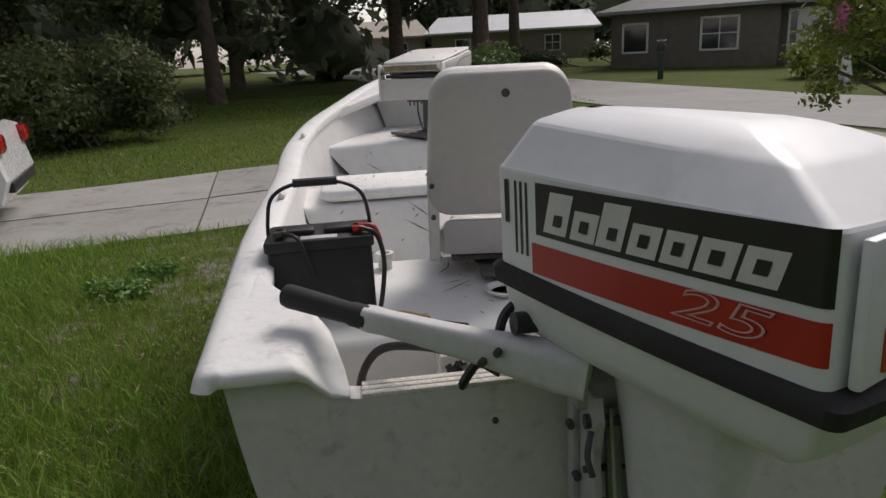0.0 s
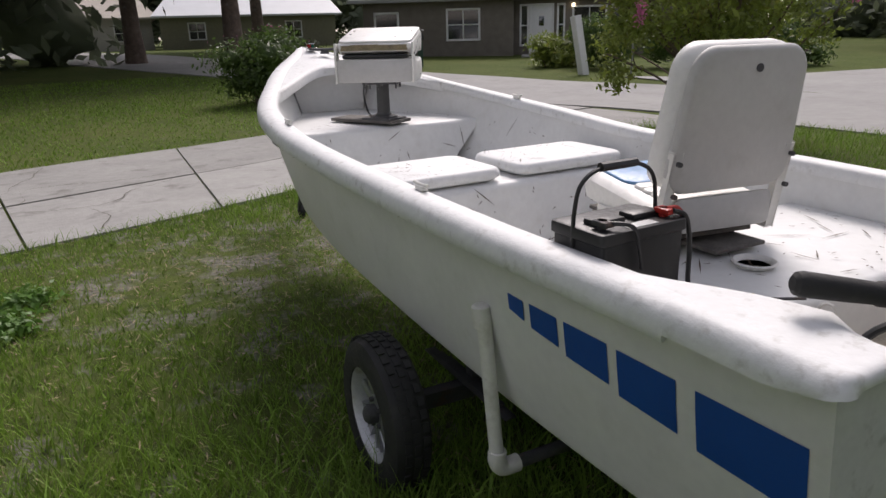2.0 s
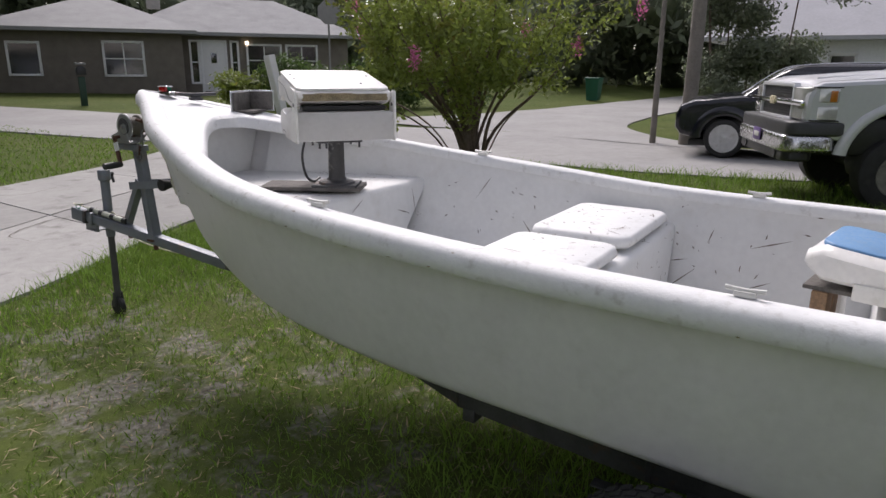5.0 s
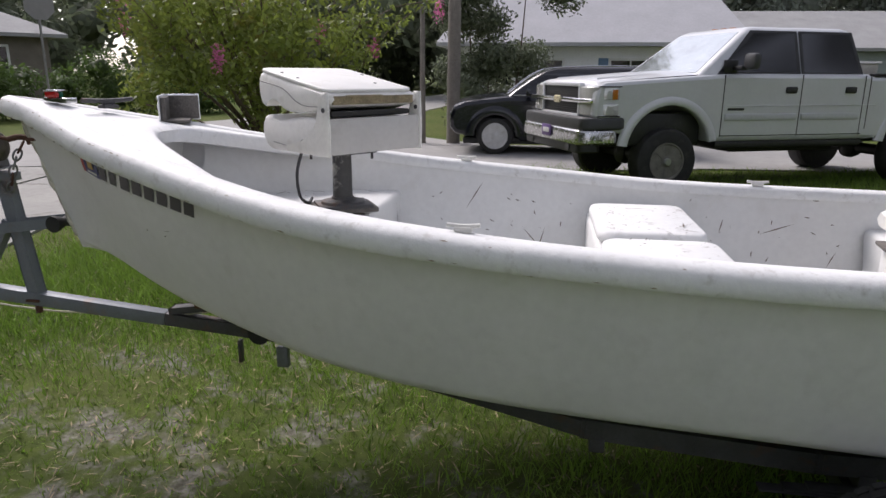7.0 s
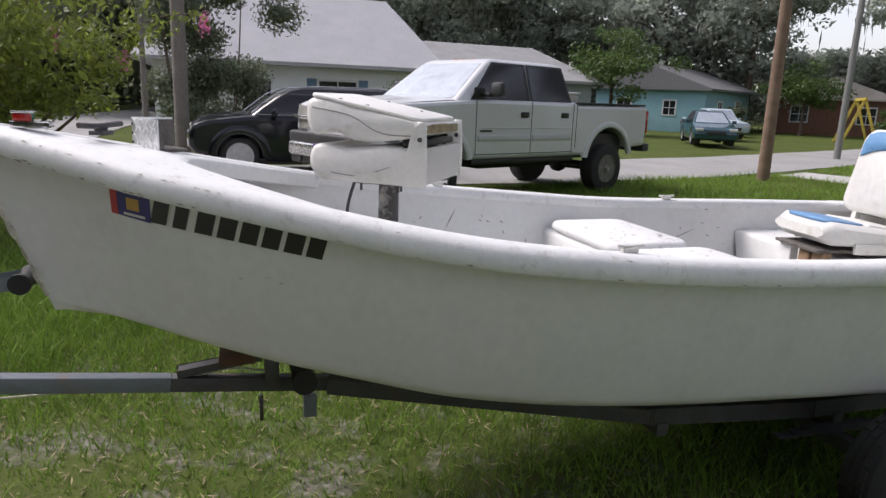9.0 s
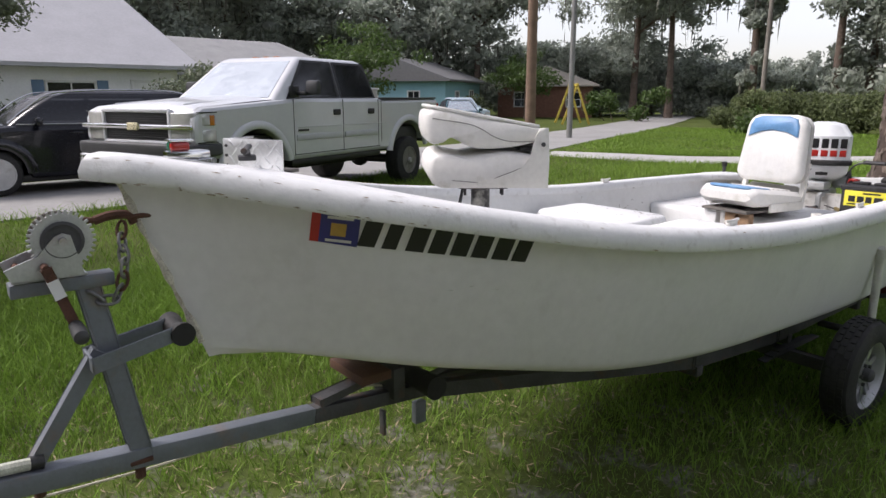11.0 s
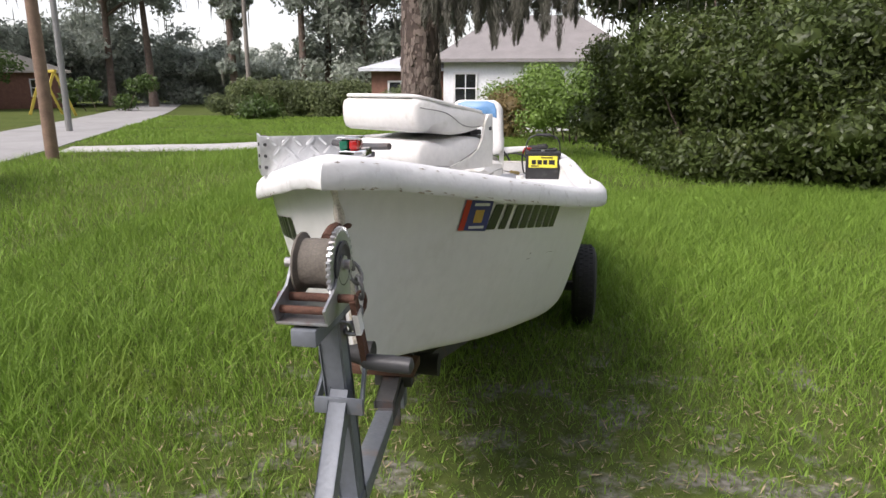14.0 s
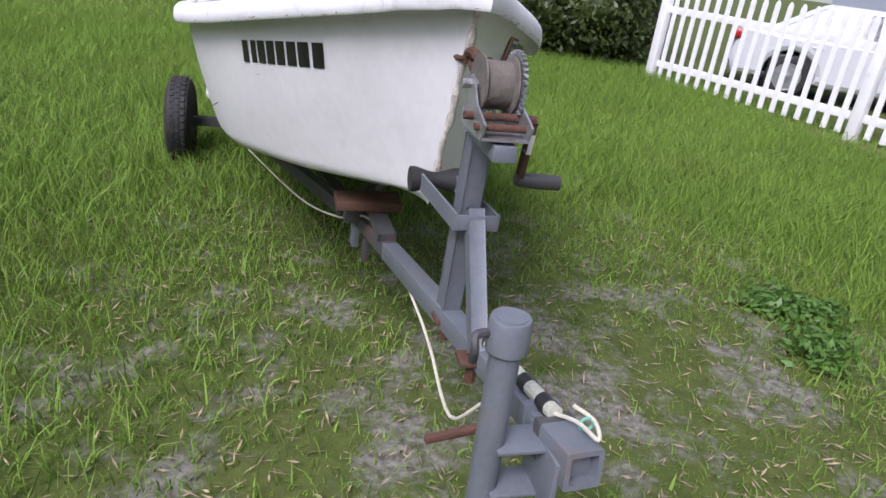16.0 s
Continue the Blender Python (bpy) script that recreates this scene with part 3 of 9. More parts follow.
def build_boat():
    boat = thing("boat", BOAT, "white fibreglass fishing skiff resting on a trailer", "boat")
    ss = [1 - (1 - k / 60) ** 1.2 for k in range(61)]
    ss[-1] = 0.9995
    bm = BM()
    rings = []
    for s in ss:
        sec = section(s)
        rings.append([Vector((-p.x, p.y, p.z)) for p in sec[::-1]] + sec[1:])
    rings.append([Vector((0, p.y + 0.004, p.z)) for p in rings[-1]])
    loft(bm, rings, closed=False)
    part("hull", bm, GEL, boat, "weathered white fibreglass hull", 50)

    # transom, cut down in the middle for the motor
    t = 0.05
    sec = section(0.0)
    bm = BM()
    low = [p for p in sec]
    out = [Vector((-p.x, 0, p.z)) for p in low[::-1]] + [Vector((p.x, 0, p.z)) for p in low[1:]]
    lip = []
    for k in range(9):
        f = k / 8
        lip.append((0.545 - 0.075 * f, 1.011 - 0.076 * f * f * (3 - 2 * f)))
    lip.append((0.44, 0.93))
    out += [Vector((x, 0, z)) for x, z in lip] + [Vector((-x, 0, z)) for x, z in lip[::-1]]
    loft(bm, [[p + Vector((0, 0.001, 0)) for p in out], [p + Vector((0, t, 0)) for p in out]])
    part("transom", bm, mat("mildewed_gelcoat", (0.6, 0.6, 0.585), 0.55, var=0.1, scale=5, bump=0.1, bscale=30, stain=((0.2, 0.19, 0.16), 0.5, 17)), boat, "grey-white transom with hairline marks")
    bm = BM()
    for k in range(3):
        box(bm, (0, 0.008 + 0.018 * k, 0.933), (0.87, 0.015, 0.012), 0.003)
    part("transom_cap", bm, mat("weathered_white_wood", (0.62, 0.6, 0.55), 0.8, var=0.3, scale=20, bump=0.5, stain=((0.2, 0.18, 0.15), 0.7, 16)), boat, "weathered white wooden transom cap")

    # rolled rim
    prof = [(-0.06, -0.03), (-0.062, 0.004), (-0.045, 0.016), (0.0, 0.018), (0.03, 0.012), (0.045, -0.004), (0.05, -0.028), (0.049, -0.05), (0.044, -0.056), (0.03, -0.049), (0.0, -0.03)]
    rings = []
    path = sheer_path(y0=0.29)
    for i, (p, nn) in enumerate(path):
        k = min(1.0, abs(p.x) / 0.16)
        rag = 0.006 * math.sin(i * 2.3) * math.sin(i * 0.9 + 1) * max(0.0, 1 - abs(p.x) / 0.35)
        rings.append([p + nn * ((a if a > 0 else a * k) + (rag if b < -0.02 and a > 0 else 0)) + Vector((0, 0, b + (abs(rag) if b < -0.03 and a > 0 else 0))) for a, b in prof])
    bm = BM()
    loft(bm, rings)
    part("gunwale", bm, RUB, boat, "thick rounded white gunwale with scuffs", 60)

    rnd = random.Random(17)
    C, A, B = [], [], []
    for k in range(120):
        i = rnd.choice([rnd.randrange(2, len(path) - 2), rnd.randrange(len(path) // 2 - 12, len(path) // 2 + 12)])
        (p0, n0), (p1, n1) = path[i], path[i + 1]
        u = rnd.random()
        p, nn = p0.lerp(p1, u), n0.lerp(n1, u).normalized()
        d = (p1 - p0).normalized()
        off, dz, up = rnd.choice(((0.0502, -0.049, Vector((0, 0, 1))), (0.0488, -0.0525, Vector((0, 0, 1))), (0.0385, 0.0055, nn * 0.7 + Vector((0, 0, -0.7))), (0.0503, -0.047, Vector((0, 0, 1))), (0.0475, -0.0545, nn)))
        ln = rnd.uniform(0.003, 0.016)
        C.append(p + nn * off + Vector((0, 0, dz))), A.append(d * ln), B.append(up * rnd.uniform(0.001, 0.0035))
    ob = quads_object("rim_chips", np.array(C), np.array(A), np.array(B), mat("chipped_edge", (0.3, 0.26, 0.2), 0.9, var=0.5, scale=40), boat, tip=1)
    tagged(ob, "dark chips and nicks along the gunwale", kind="stuff")

    # stern corner knees: flat tops, a thin rolled lip outside and aft, a short drop to the motor cut-out
    def knee_row(y, z_off, sx, flat=True):
        yy = max(y, 0)
        b = curve(BEAM, yy)
        top = curve(SHEER, yy) + 0.0187 + z_off
        xi = curve([(-0.06, 0.452), (0.04, 0.455), (0.1, 0.475), (0.22, 0.52), (0.32, 0.575), (0.42, 0.63), (0.52, 0.665)], y)
        r = 0.035
        k = min(1.0, max(0.0, (y + 0.034) / r))
        cut = r * (1 - math.sqrt(max(0.0, 1 - (1 - k) ** 2)))
        if y > 0.3:
            side = [(b - 0.03, -0.003), (b - 0.01, -0.004), (b, -0.006), (b, -0.02), (b, -0.03)]
        else:
            side = [(b + 0.018, 0.0), (b + 0.033 - cut, -0.0065), (b + 0.0455 - cut, -0.0225), (b + 0.0505 - cut, -0.0405), (b + 0.0485 - cut, -0.058)]
        x1 = side[0][0] - cut
        row = [(xi + 0.012, -0.045), (xi + 0.002, -0.03), (xi + 0.004, -0.01)]
        row += [(xi + 0.016 + (x1 - xi - 0.016) * u / 11, 0.0) for u in range(12)]
        row += side[1:]
        out = []
        for x, dz in row:
            f = min(1.0, max(0.0, (0.545 - x) / 0.075))
            away = 1 - min(1.0, max(0.0, (y - 0.03) / 0.09))
            dip = 0.076 * f * f * (3 - 2 * f) * away
            out.append(Vector((sx * x, y * (1 - 0.9 * f) if y < 0 else y, top - z_off + max(z_off + dz, -0.034 - 0.026 * min(1.0, max(0.0, (y + 0.026) / 0.12))) * (1 - 0.8 * f * away) - dip)))
        return out
    for sx in (-1, 1):
        bm = BM()
        rows = [[p + Vector((0, 0.03, 0.0)) for p in knee_row(-0.026, -0.03, sx)]]
        for y, dz in ((-0.026, -0.03), (-0.031, -0.028), (-0.034, -0.018), (-0.032, -0.009), (-0.026, -0.003), (-0.018, -0.0008), (-0.01, 0.0), (0.01, 0), (0.03, 0), (0.06, 0), (0.09, 0), (0.12, 0), (0.16, 0), (0.2, 0), (0.25, 0), (0.3, 0), (0.3001, 0), (0.36, -0.001), (0.42, -0.001), (0.47, -0.002), (0.52, -0.004)):
            rows.append(knee_row(y, dz, sx))
        loft(bm, rows, closed=False)
        part("stern_corner", bm, RUB, boat, "rounded white stern corner deck", 50)

    # foredeck with a curved cut-out towards the cockpit
    bm = BM()
    rows = []
    ny = 16
    for j in range(ny + 1):
        row = []
        for i in range(17):
            u = -1 + 2 * i / 16
            w_at = lambda y: max(curve(BEAM, y) - 0.05 * min(1, curve(BEAM, y) / 0.16), 0.0)
            aft = 3.86 - 0.5 * abs(u) ** 2.6
            y = aft + (LS - 0.01 - aft) * (j / ny)
            x = u * w_at(y)
            z = curve(SHEER, y) + 0.012 + 0.02 * (1 - u * u) * min(1, w_at(y) / 0.2)
            row.append(Vector((x, y, z)))
        rows.append(row)
    lip = [p + Vector((0, -0.02, -0.015)) for p in rows[0]]
    lip2 = [p + Vector((0, -0.022, -0.06)) for p in rows[0]]
    lip3 = [p + Vector((0, 0.03, -0.06)) for p in rows[0]]
    loft(bm, [lip3, lip2, lip] + rows, closed=False)
    part("foredeck", bm, RUB, boat, "white foredeck with curved rear edge", 50)

    # inner sides and sole
    bm = BM()
    rings = []
    for k in range(47):
        y = 0.05 + 3.8 * k / 46
        top = curve(SHEER, y)
        w = curve(BEAM, y) - 0.045
        fz = max(FLOOR, curve(KEELZ, y) + 0.06, curve(CHINEZ, y) + 0.05)
        bot = max(hull_x(y, fz) - 0.03, 0.03)
        half = [Vector((0, y, fz)), Vector((bot * 0.85, y, fz)), Vector((bot, y, fz + 0.04)), Vector((bot + (w - bot) * 0.5, y, (fz + top) / 2)), Vector((w, y, top - 0.01))]
        rings.append([Vector((-p.x, p.y, p.z)) for p in half[::-1]] + half[1:])
    loft(bm, rings, closed=False)
    part("inner_liner", bm, GELIN, boat, "white inside of the hull, dirty and leaf-stained", 50)

    def wall_x(y, z):
        return curve(BEAM, y) - 0.05 - (curve(SHEER, y) - z) * 0.28

    def bench(name, y0, y1, z0, z1, label, rounded=0.025, steps=8):
        """A moulded seat box that spans the hull."""
        b = BM()
        rows = []
        ys = [y0 + (y1 - y0) * k / steps for k in range(steps + 1)]
        for y in ys:
            z = z0 + (z1 - z0) * (y - y0) / (y1 - y0)
            w = wall_x(y, z) + 0.02
            wb = wall_x(y, FLOOR + 0.03)
            rows.append((y, z, w, wb))
        prof = [(y0, FLOOR - 0.01), (y0, rows[0][1] - rounded), (y0 + rounded * 0.3, rows[0][1] - rounded * 0.3), (y0 + rounded, rows[0][1])]
        rings = []
        for y, z in prof + [(y, z) for y, z, w, wb in rows[1:-1]] + [(y1 - rounded, rows[-1][1]), (y1 - rounded * 0.3, rows[-1][1] - rounded * 0.3), (y1, rows[-1][1] - rounded), (y1, FLOOR - 0.01)]:
            z = max(z, curve(KEELZ, y) + 0.09)
            w = min(wall_x(y, z) + 0.025, hull_x(y, z) - 0.012)
            rings.append([Vector((-w + 2 * w * i / 12, y, z)) for i in range(13)])
        loft(b, rings, closed=False)
        return part(name, b, GELIN, boat, label, 50)

    bench("bow_platform", 3.045, 3.95, 1.0, 1.015, "white moulded casting platform with wet leaves")
    bench("middle_bench", 1.765, 2.19, 0.905, 0.915, "white moulded middle bench")
    bench("stern_bench", 0.37, 1.0, 0.88, 0.88, "white moulded stern bench")
    # bulkhead under the foredeck
    bm = BM()
    lo, hi = hull_x(3.93, 0.985) - 0.03, hull_x(3.93, 1.27) - 0.03
    q = [Vector((-lo, 3.93, 0.985)), Vector((lo, 3.93, 0.985)), Vector((hi, 3.93, 1.27)), Vector((-hi, 3.93, 1.27))]
    loft(bm, [q, [p + Vector((0, 0.02, 0)) for p in q]])
    part("bulkhead", bm, GELIN, boat, "grey-white bulkhead under the foredeck")
    # well floor at the stern
    bm = BM()
    box(bm, (0, 0.21, 0.70), (1.12, 0.33, 0.03), 0.008)
    part("stern_well", bm, BARE, boat, "bare stained fibreglass stern well")
    # hatch lids on the middle bench
    for x0, x1 in ((-0.60, -0.05), (0.025, 0.625)):
        bm = BM()
        o = [((x0 + x1) / 2 + x, 1.985 + y) for x, y in round_rect(x1 - x0, 0.40, 0.06, 6)]
        prism(bm, o, 0.917, 0.967, 0.022)
        part("hatch_lid", bm, RUB, boat, "rounded white hatch lid with leaf bits", 60)
    # cup holder in the stern bench
    bm = BM()
    lathe(bm, (-0.045, 0.6, 0.882), (0, 0, 1), [(0.047, -0.001), (0.056, 0.008), (0.06, 0.012), (0.055, 0.016), (0.047, 0.01), (0.044, 0.004), (0.043, 0.002)], 24)
    part("cup_holder", bm, PVC, boat, "round white recessed cup holder")
    # flat disc whose dark colour holds the well's shade as well as dirt
    bm = BM()
    lathe(bm, (-0.045, 0.6, 0.884), (0, 0, 1), [(0.0, 0.0), (0.043, 0.0)], 24)
    part("cup_well", bm, mat("cup_shadow_dirt", (0.2, 0.19, 0.16), 0.8, var=0.3, scale=20), boat, "bottom of the cup holder, darkened for shade and dirt")
    # cleats and rod fittings
    for x, y in ((0.70, 1.45), (0.68, 2.75), (-0.65, 2.6), (-0.71, 1.3)):
        bm = BM()
        z = curve(SHEER, y) + 0.017
        xx = math.copysign(curve(BEAM, y) - 0.035, x)
        box(bm, (xx, y, z + 0.008), (0.022, 0.05, 0.016), 0.004)
        tube(bm, [(xx, y - 0.045, z + 0.02), (xx, y, z + 0.017), (xx, y + 0.045, z + 0.02)], 0.006)
        part("cleat", bm, PVC, boat, "small white gunwale cleat")
    # bow eye
    bm = BM()
    tube(bm, [(-0.012, 4.36, 1.26), (-0.012, 4.42, 1.262), (0.0, 4.435, 1.255), (0.012, 4.42, 1.248), (0.012, 4.36, 1.246)], 0.007)
    part("bow_eye", bm, RUST, boat, "rusty bow eye")
    # worn strip down the stem
    bm = BM()
    L = section(0.9995)[8:]
    tube(bm, [Vector((0.003 * math.sin(k * 2.1), p.y + 0.001, p.z)) for k, p in enumerate(L)], lambda u: 0.009 + 0.004 * math.sin(u * 41) * math.sin(u * 17), 8, 5)
    part("stem_band", bm, mat("chipped_stem", (0.55, 0.52, 0.45), 0.8, var=0.5, scale=25, bump=0.5, stain=((0.16, 0.12, 0.07), 0.7, 14)), boat, "chipped worn stem edge")
    # drain and rivet marks on the transom
    for x, z in ((-0.2, 0.86), (-0.02, 0.52), (0.25, 0.6)):
        bm = BM()
        cyl(bm, (x, 0.002, z), (x, -0.004, z), 0.006, seg=10)
        part("rivet", bm, DARKST, boat)
    # leaf and twig litter lying in the hull
    rnd = random.Random(3)
    C, A, B = [], [], []
    for k in range(560):
        zone = rnd.choice(["bench", "lid", "face", "sole", "stern", "plat", "wallr"])
        y = rnd.uniform(0.1, 3.7)
        if zone == "bench":
            p, nrm = Vector((rnd.uniform(-0.6, 0.65), rnd.uniform(1.78, 2.18), 0.913)), Vector((0, 0, 1))
        elif zone == "lid":
            p, nrm = Vector((rnd.choice((-0.33, 0.28)) + rnd.uniform(-0.25, 0.25), rnd.uniform(1.81, 2.15), 0.9695)), Vector((0, 0, 1))
        elif zone == "face":
            yy = rnd.choice((3.045, 1.765))
            p, nrm = Vector((rnd.uniform(-0.55, 0.6), yy - 0.003, rnd.uniform(0.6, 0.96 if yy > 2 else 0.88))), Vector((0, -1, 0))
        elif zone == "sole":
            p, nrm = Vector((rnd.uniform(-0.45, 0.45), rnd.choice((rnd.uniform(1.05, 1.7), rnd.uniform(2.25, 2.95))), FLOOR + 0.004)), Vector((0, 0, 1))
        elif zone == "stern":
            p, nrm = Vector((rnd.uniform(-0.2, 0.6), rnd.uniform(0.4, 0.95), 0.883)), Vector((0, 0, 1))
        elif zone == "plat":
            p, nrm = Vector((rnd.uniform(-0.5, 0.5), rnd.uniform(3.08, 3.7), 1.014)), Vector((0, 0, 1))
        else:
            yy, zz = rnd.uniform(1.1, 2.9), rnd.uniform(0.6, 1.0)
            p, nrm = Vector((wall_x(yy, zz) - 0.02, yy, zz)), Vector((-1, 0, 0.28)).normalized()
        a = Vector((rnd.gauss(0, 1), rnd.gauss(0, 1), rnd.gauss(0, 1)))
        a = (a - nrm * a.dot(nrm)).normalized()
        ln = rnd.uniform(0.003, 0.016) if rnd.random() < 0.8 else rnd.uniform(0.03, 0.09)
        C.append(p + nrm * 0.002), A.append(a * ln), B.append(nrm.cross(a) * min(ln * 0.4, 0.003))
    ob = quads_object("leaf_litter", np.array(C), np.array(A), np.array(B), mat("dead_leaf", (0.09, 0.06, 0.035), 0.9, var=0.5, scale=30), boat, tip=1)
    tagged(ob, "dead leaves and twigs scattered inside the boat", kind="stuff")

    # blue squares growing towards the stern, port and starboard
    def on_hull(sx, y, z, off):
        e = 0.01
        x = hull_x(y, z)
        ny = -(hull_x(y + e, z) - hull_x(y - e, z)) / (2 * e)
        nz = -(hull_x(y, z + e) - hull_x(y, z - e)) / (2 * e)
        n = Vector((1, ny, nz)).normalized()
        return Vector((sx * (x + n.x * off), y + n.y * off, z + n.z * off))

    def decal(name, sx, quad, material, label="", off=0.0025):
        """A thin decal on the hull side; quad gives (y, z) of its corners in turn."""
        b = BM()
        rows = []
        m = 6
        for j in range(m + 1):
            row = []
            for i in range(m + 1):
                u, v = i / m, j / m
                y = (quad[0][0] * (1 - u) + quad[1][0] * u) * (1 - v) + (quad[3][0] * (1 - u) + quad[2][0] * u) * v
                z = (quad[0][1] * (1 - u) + quad[1][1] * u) * (1 - v) + (quad[3][1] * (1 - u) + quad[2][1] * u) * v
                row.append(on_hull(sx, y, z, off))
            rows.append(row)
        loft(b, rows, closed=False)
        return part(name, b, material, boat, label, 80)

    SQ = [(0.82, 0.76, 0.873, 0.828), (0.735, 0.637, 0.871, 0.804), (0.614, 0.48, 0.867, 0.775), (0.453, 0.3, 0.86, 0.745), (0.255, 0.035, 0.855, 0.715)]
    for sx in (-1, 1):
        for y0, y1, zt, zb in SQ:
            decal("blue_square", sx, [(y0, zt), (y1, zt - 0.004), (y1, zb - 0.015), (y0, zb)], BLUED, "blue vinyl square decal")
        # registration as plain bars, sticker ahead of it
        f, e, zf = (3.92, 3.445, 1.236) if sx < 0 else (3.975, 3.504, 1.192)
        wide = (0.72, 0.62, 0.8, 0.8, 0.8, 0.78, 0.82, 0.74)
        n = len(wide)
        for k in range(n):
            u0, u1 = (k + 0.1) / n, (k + 0.1 + wide[k if sx < 0 else n - 1 - k]) / n
            y0, y1 = f + (e - f) * u0, f + (e - f) * u1
            zt0, zt1 = zf - (f - y0) * 0.173, zf - (f - y1) * 0.173
            lean = 0.016 if sx < 0 else -0.016
            decal("registration_bar", sx, [(y0, zt0), (y1, zt1), (y1 + lean, zt1 - 0.073), (y0 + lean, zt0 - 0.073)], INK)
        y0, y1 = 4.038, 3.928
        if sx < 0:
            zt = 1.267
            decal("registration_sticker", sx, [(y0, zt), (y1, zt - 0.02), (y1, zt - 0.11), (y0, zt - 0.086)], mat("dark_blue_sticker", (0.03, 0.03, 0.17), 0.45, var=0.15, scale=20), "dark blue registration sticker with a yellow square")
            decal("sticker_edge", sx, [(y0, zt), (y0 - 0.02, zt - 0.003), (y0 - 0.02, zt - 0.09), (y0, zt - 0.086)], REDD, off=0.004)
            decal("sticker_square", sx, [(y0 - 0.045, zt - 0.035), (y0 - 0.08, zt - 0.041), (y0 - 0.08, zt - 0.078), (y0 - 0.045, zt - 0.072)], mat("sticker_yellow", (0.5, 0.3, 0.06), 0.5, var=0.15), off=0.004)
            for dz in (0.014, 0.08):
                decal("sticker_bar", sx, [(y0 - 0.035, zt - dz), (y0 - 0.095, zt - dz - 0.01), (y0 - 0.095, zt - dz - 0.018), (y0 - 0.035, zt - dz - 0.008)], WHITED, off=0.004)
    return boat


build_boat()


# ---- boat furniture ----
SEAM = mat("grey_piping", (0.2, 0.19, 0.18), 0.6, var=0.2)


def folded_seat():
    s = thing("fishing_chair", pose(0.297, 4.231, 1.25, 0, 0, -33.4), "white vinyl folding boat seat, folded shut, on a pedestal", "seat")
    across = Matrix(((0, 0, 1, 0), (1, 0, 0, 0), (0, 1, 0, 0), (0, 0, 0, 1)))  # outline in y, z carried along x
    low = [(0.2, 0.018), (0.216, 0.05), (0.216, 0.085), (0.2, 0.115), (0.165, 0.126), (0.12, 0.118), (0.08, 0.112), (0.03, 0.118), (-0.05, 0.128), (-0.12, 0.124), (-0.165, 0.112), (-0.186, 0.09), (-0.19, 0.05), (-0.185, 0.006), (-0.1, 0.0), (0.1, 0.0), (0.17, 0.003)]
    high = [(0.215, 0.165), (0.226, 0.2), (0.226, 0.248), (0.212, 0.272), (0.17, 0.276), (0.05, 0.256), (-0.08, 0.232), (-0.17, 0.213), (-0.196, 0.203), (-0.198, 0.18), (-0.15, 0.158), (-0.06, 0.142), (0.03, 0.14), (0.08, 0.152), (0.115, 0.172), (0.145, 0.18), (0.17, 0.17), (0.19, 0.155)]
    for name, line, label in (("seat_cushion", low, "white vinyl cushion"), ("backrest", high, "folded-down white vinyl backrest with split seam")):
        bm = BM()
        P = [(p.x, p.y) for p in smooth_path([(*q, 0) for q in line + line[:1]], 4)[:-1]]
        prism(bm, P, -0.208, 0.208, 0.024, across)
        part(name, bm, VINYL, s, label, 60)
    # flat moulded back of the folded-down rest, sloping towards the hinge
    bm = BM()
    slope = Matrix.Translation((0, 0.016, 0.2485)) @ Matrix.Rotation(radians(10.2), 4, "X")
    prism(bm, round_rect(0.405, 0.41, 0.04, 5), -0.004, 0.009, 0.005, slope)
    part("back_shell", bm, VINYL, s, "pale plastic back of the folded rest", 60)
    for x, y in ((-0.17, 0.1), (-0.172, 0.0), (0.1, -0.1), (0.17, 0.06)):
        bm = BM()
        p = slope @ Vector((x, y, 0.008))
        cyl(bm, p, p + Vector((0, 0, 0.003)), 0.006, seg=10)
        part("rivet", bm, DARKST, s)
    for sx in (-1, 1):
        for pts in (((0.13, 0.03), (0.02, 0.022), (-0.03, 0.04), (-0.12, 0.075), (-0.17, 0.11)), ((0.2, 0.245), (0.06, 0.222), (-0.02, 0.18), (-0.08, 0.165), (-0.17, 0.165))):
            bm = BM()
            tube(bm, [(sx * 0.2085, y, z) for y, z in pts], 0.0015, 6)
            part("seam", bm, SEAM, s)
    bm = BM()
    box(bm, (0, -0.194, 0.186), (0.37, 0.016, 0.03), 0.006)
    box(bm, (-0.05, -0.2, 0.199), (0.16, 0.012, 0.008), 0.003)
    part("torn_edge", bm, FOAM, s, "torn edge showing yellowed foam")
    # black bar between the cushions in place of the gap's shade
    bm = BM()
    box(bm, (0, -0.15, 0.14), (0.36, 0.07, 0.02), 0.004)
    part("hinge_gap", bm, BLACK, s, "black bar for the shaded gap at the hinge")
    bm = BM()
    prism(bm, round_rect(0.415, 0.122, 0.014, 4), 0.0, 0.016, 0.005, Matrix.Translation((0, -0.19, 0.066)) @ Matrix.Rotation(radians(90), 4, "X"))
    part("seat_shell", bm, SHELL, s, "grey-white plastic seat shell")
    for x in (-0.2125, 0.2125):
        bm = BM()
        prism(bm, [(-0.212, 0.0), (0.03, 0.004), (0.05, 0.02), (-0.06, 0.045), (-0.12, 0.075), (-0.15, 0.12), (-0.165, 0.19), (-0.18, 0.212), (-0.208, 0.212), (-0.214, 0.1)], 0, 0.012, 0.004, Matrix.Translation((x - 0.006, 0, 0)) @ across)
        part("hinge_plate", bm, PVC, s, "white curved hinge plate", 60)
        bm = BM()
        cyl(bm, (x - 0.009, -0.19, 0.155), (x + 0.009, -0.19, 0.155), 0.008, seg=12)
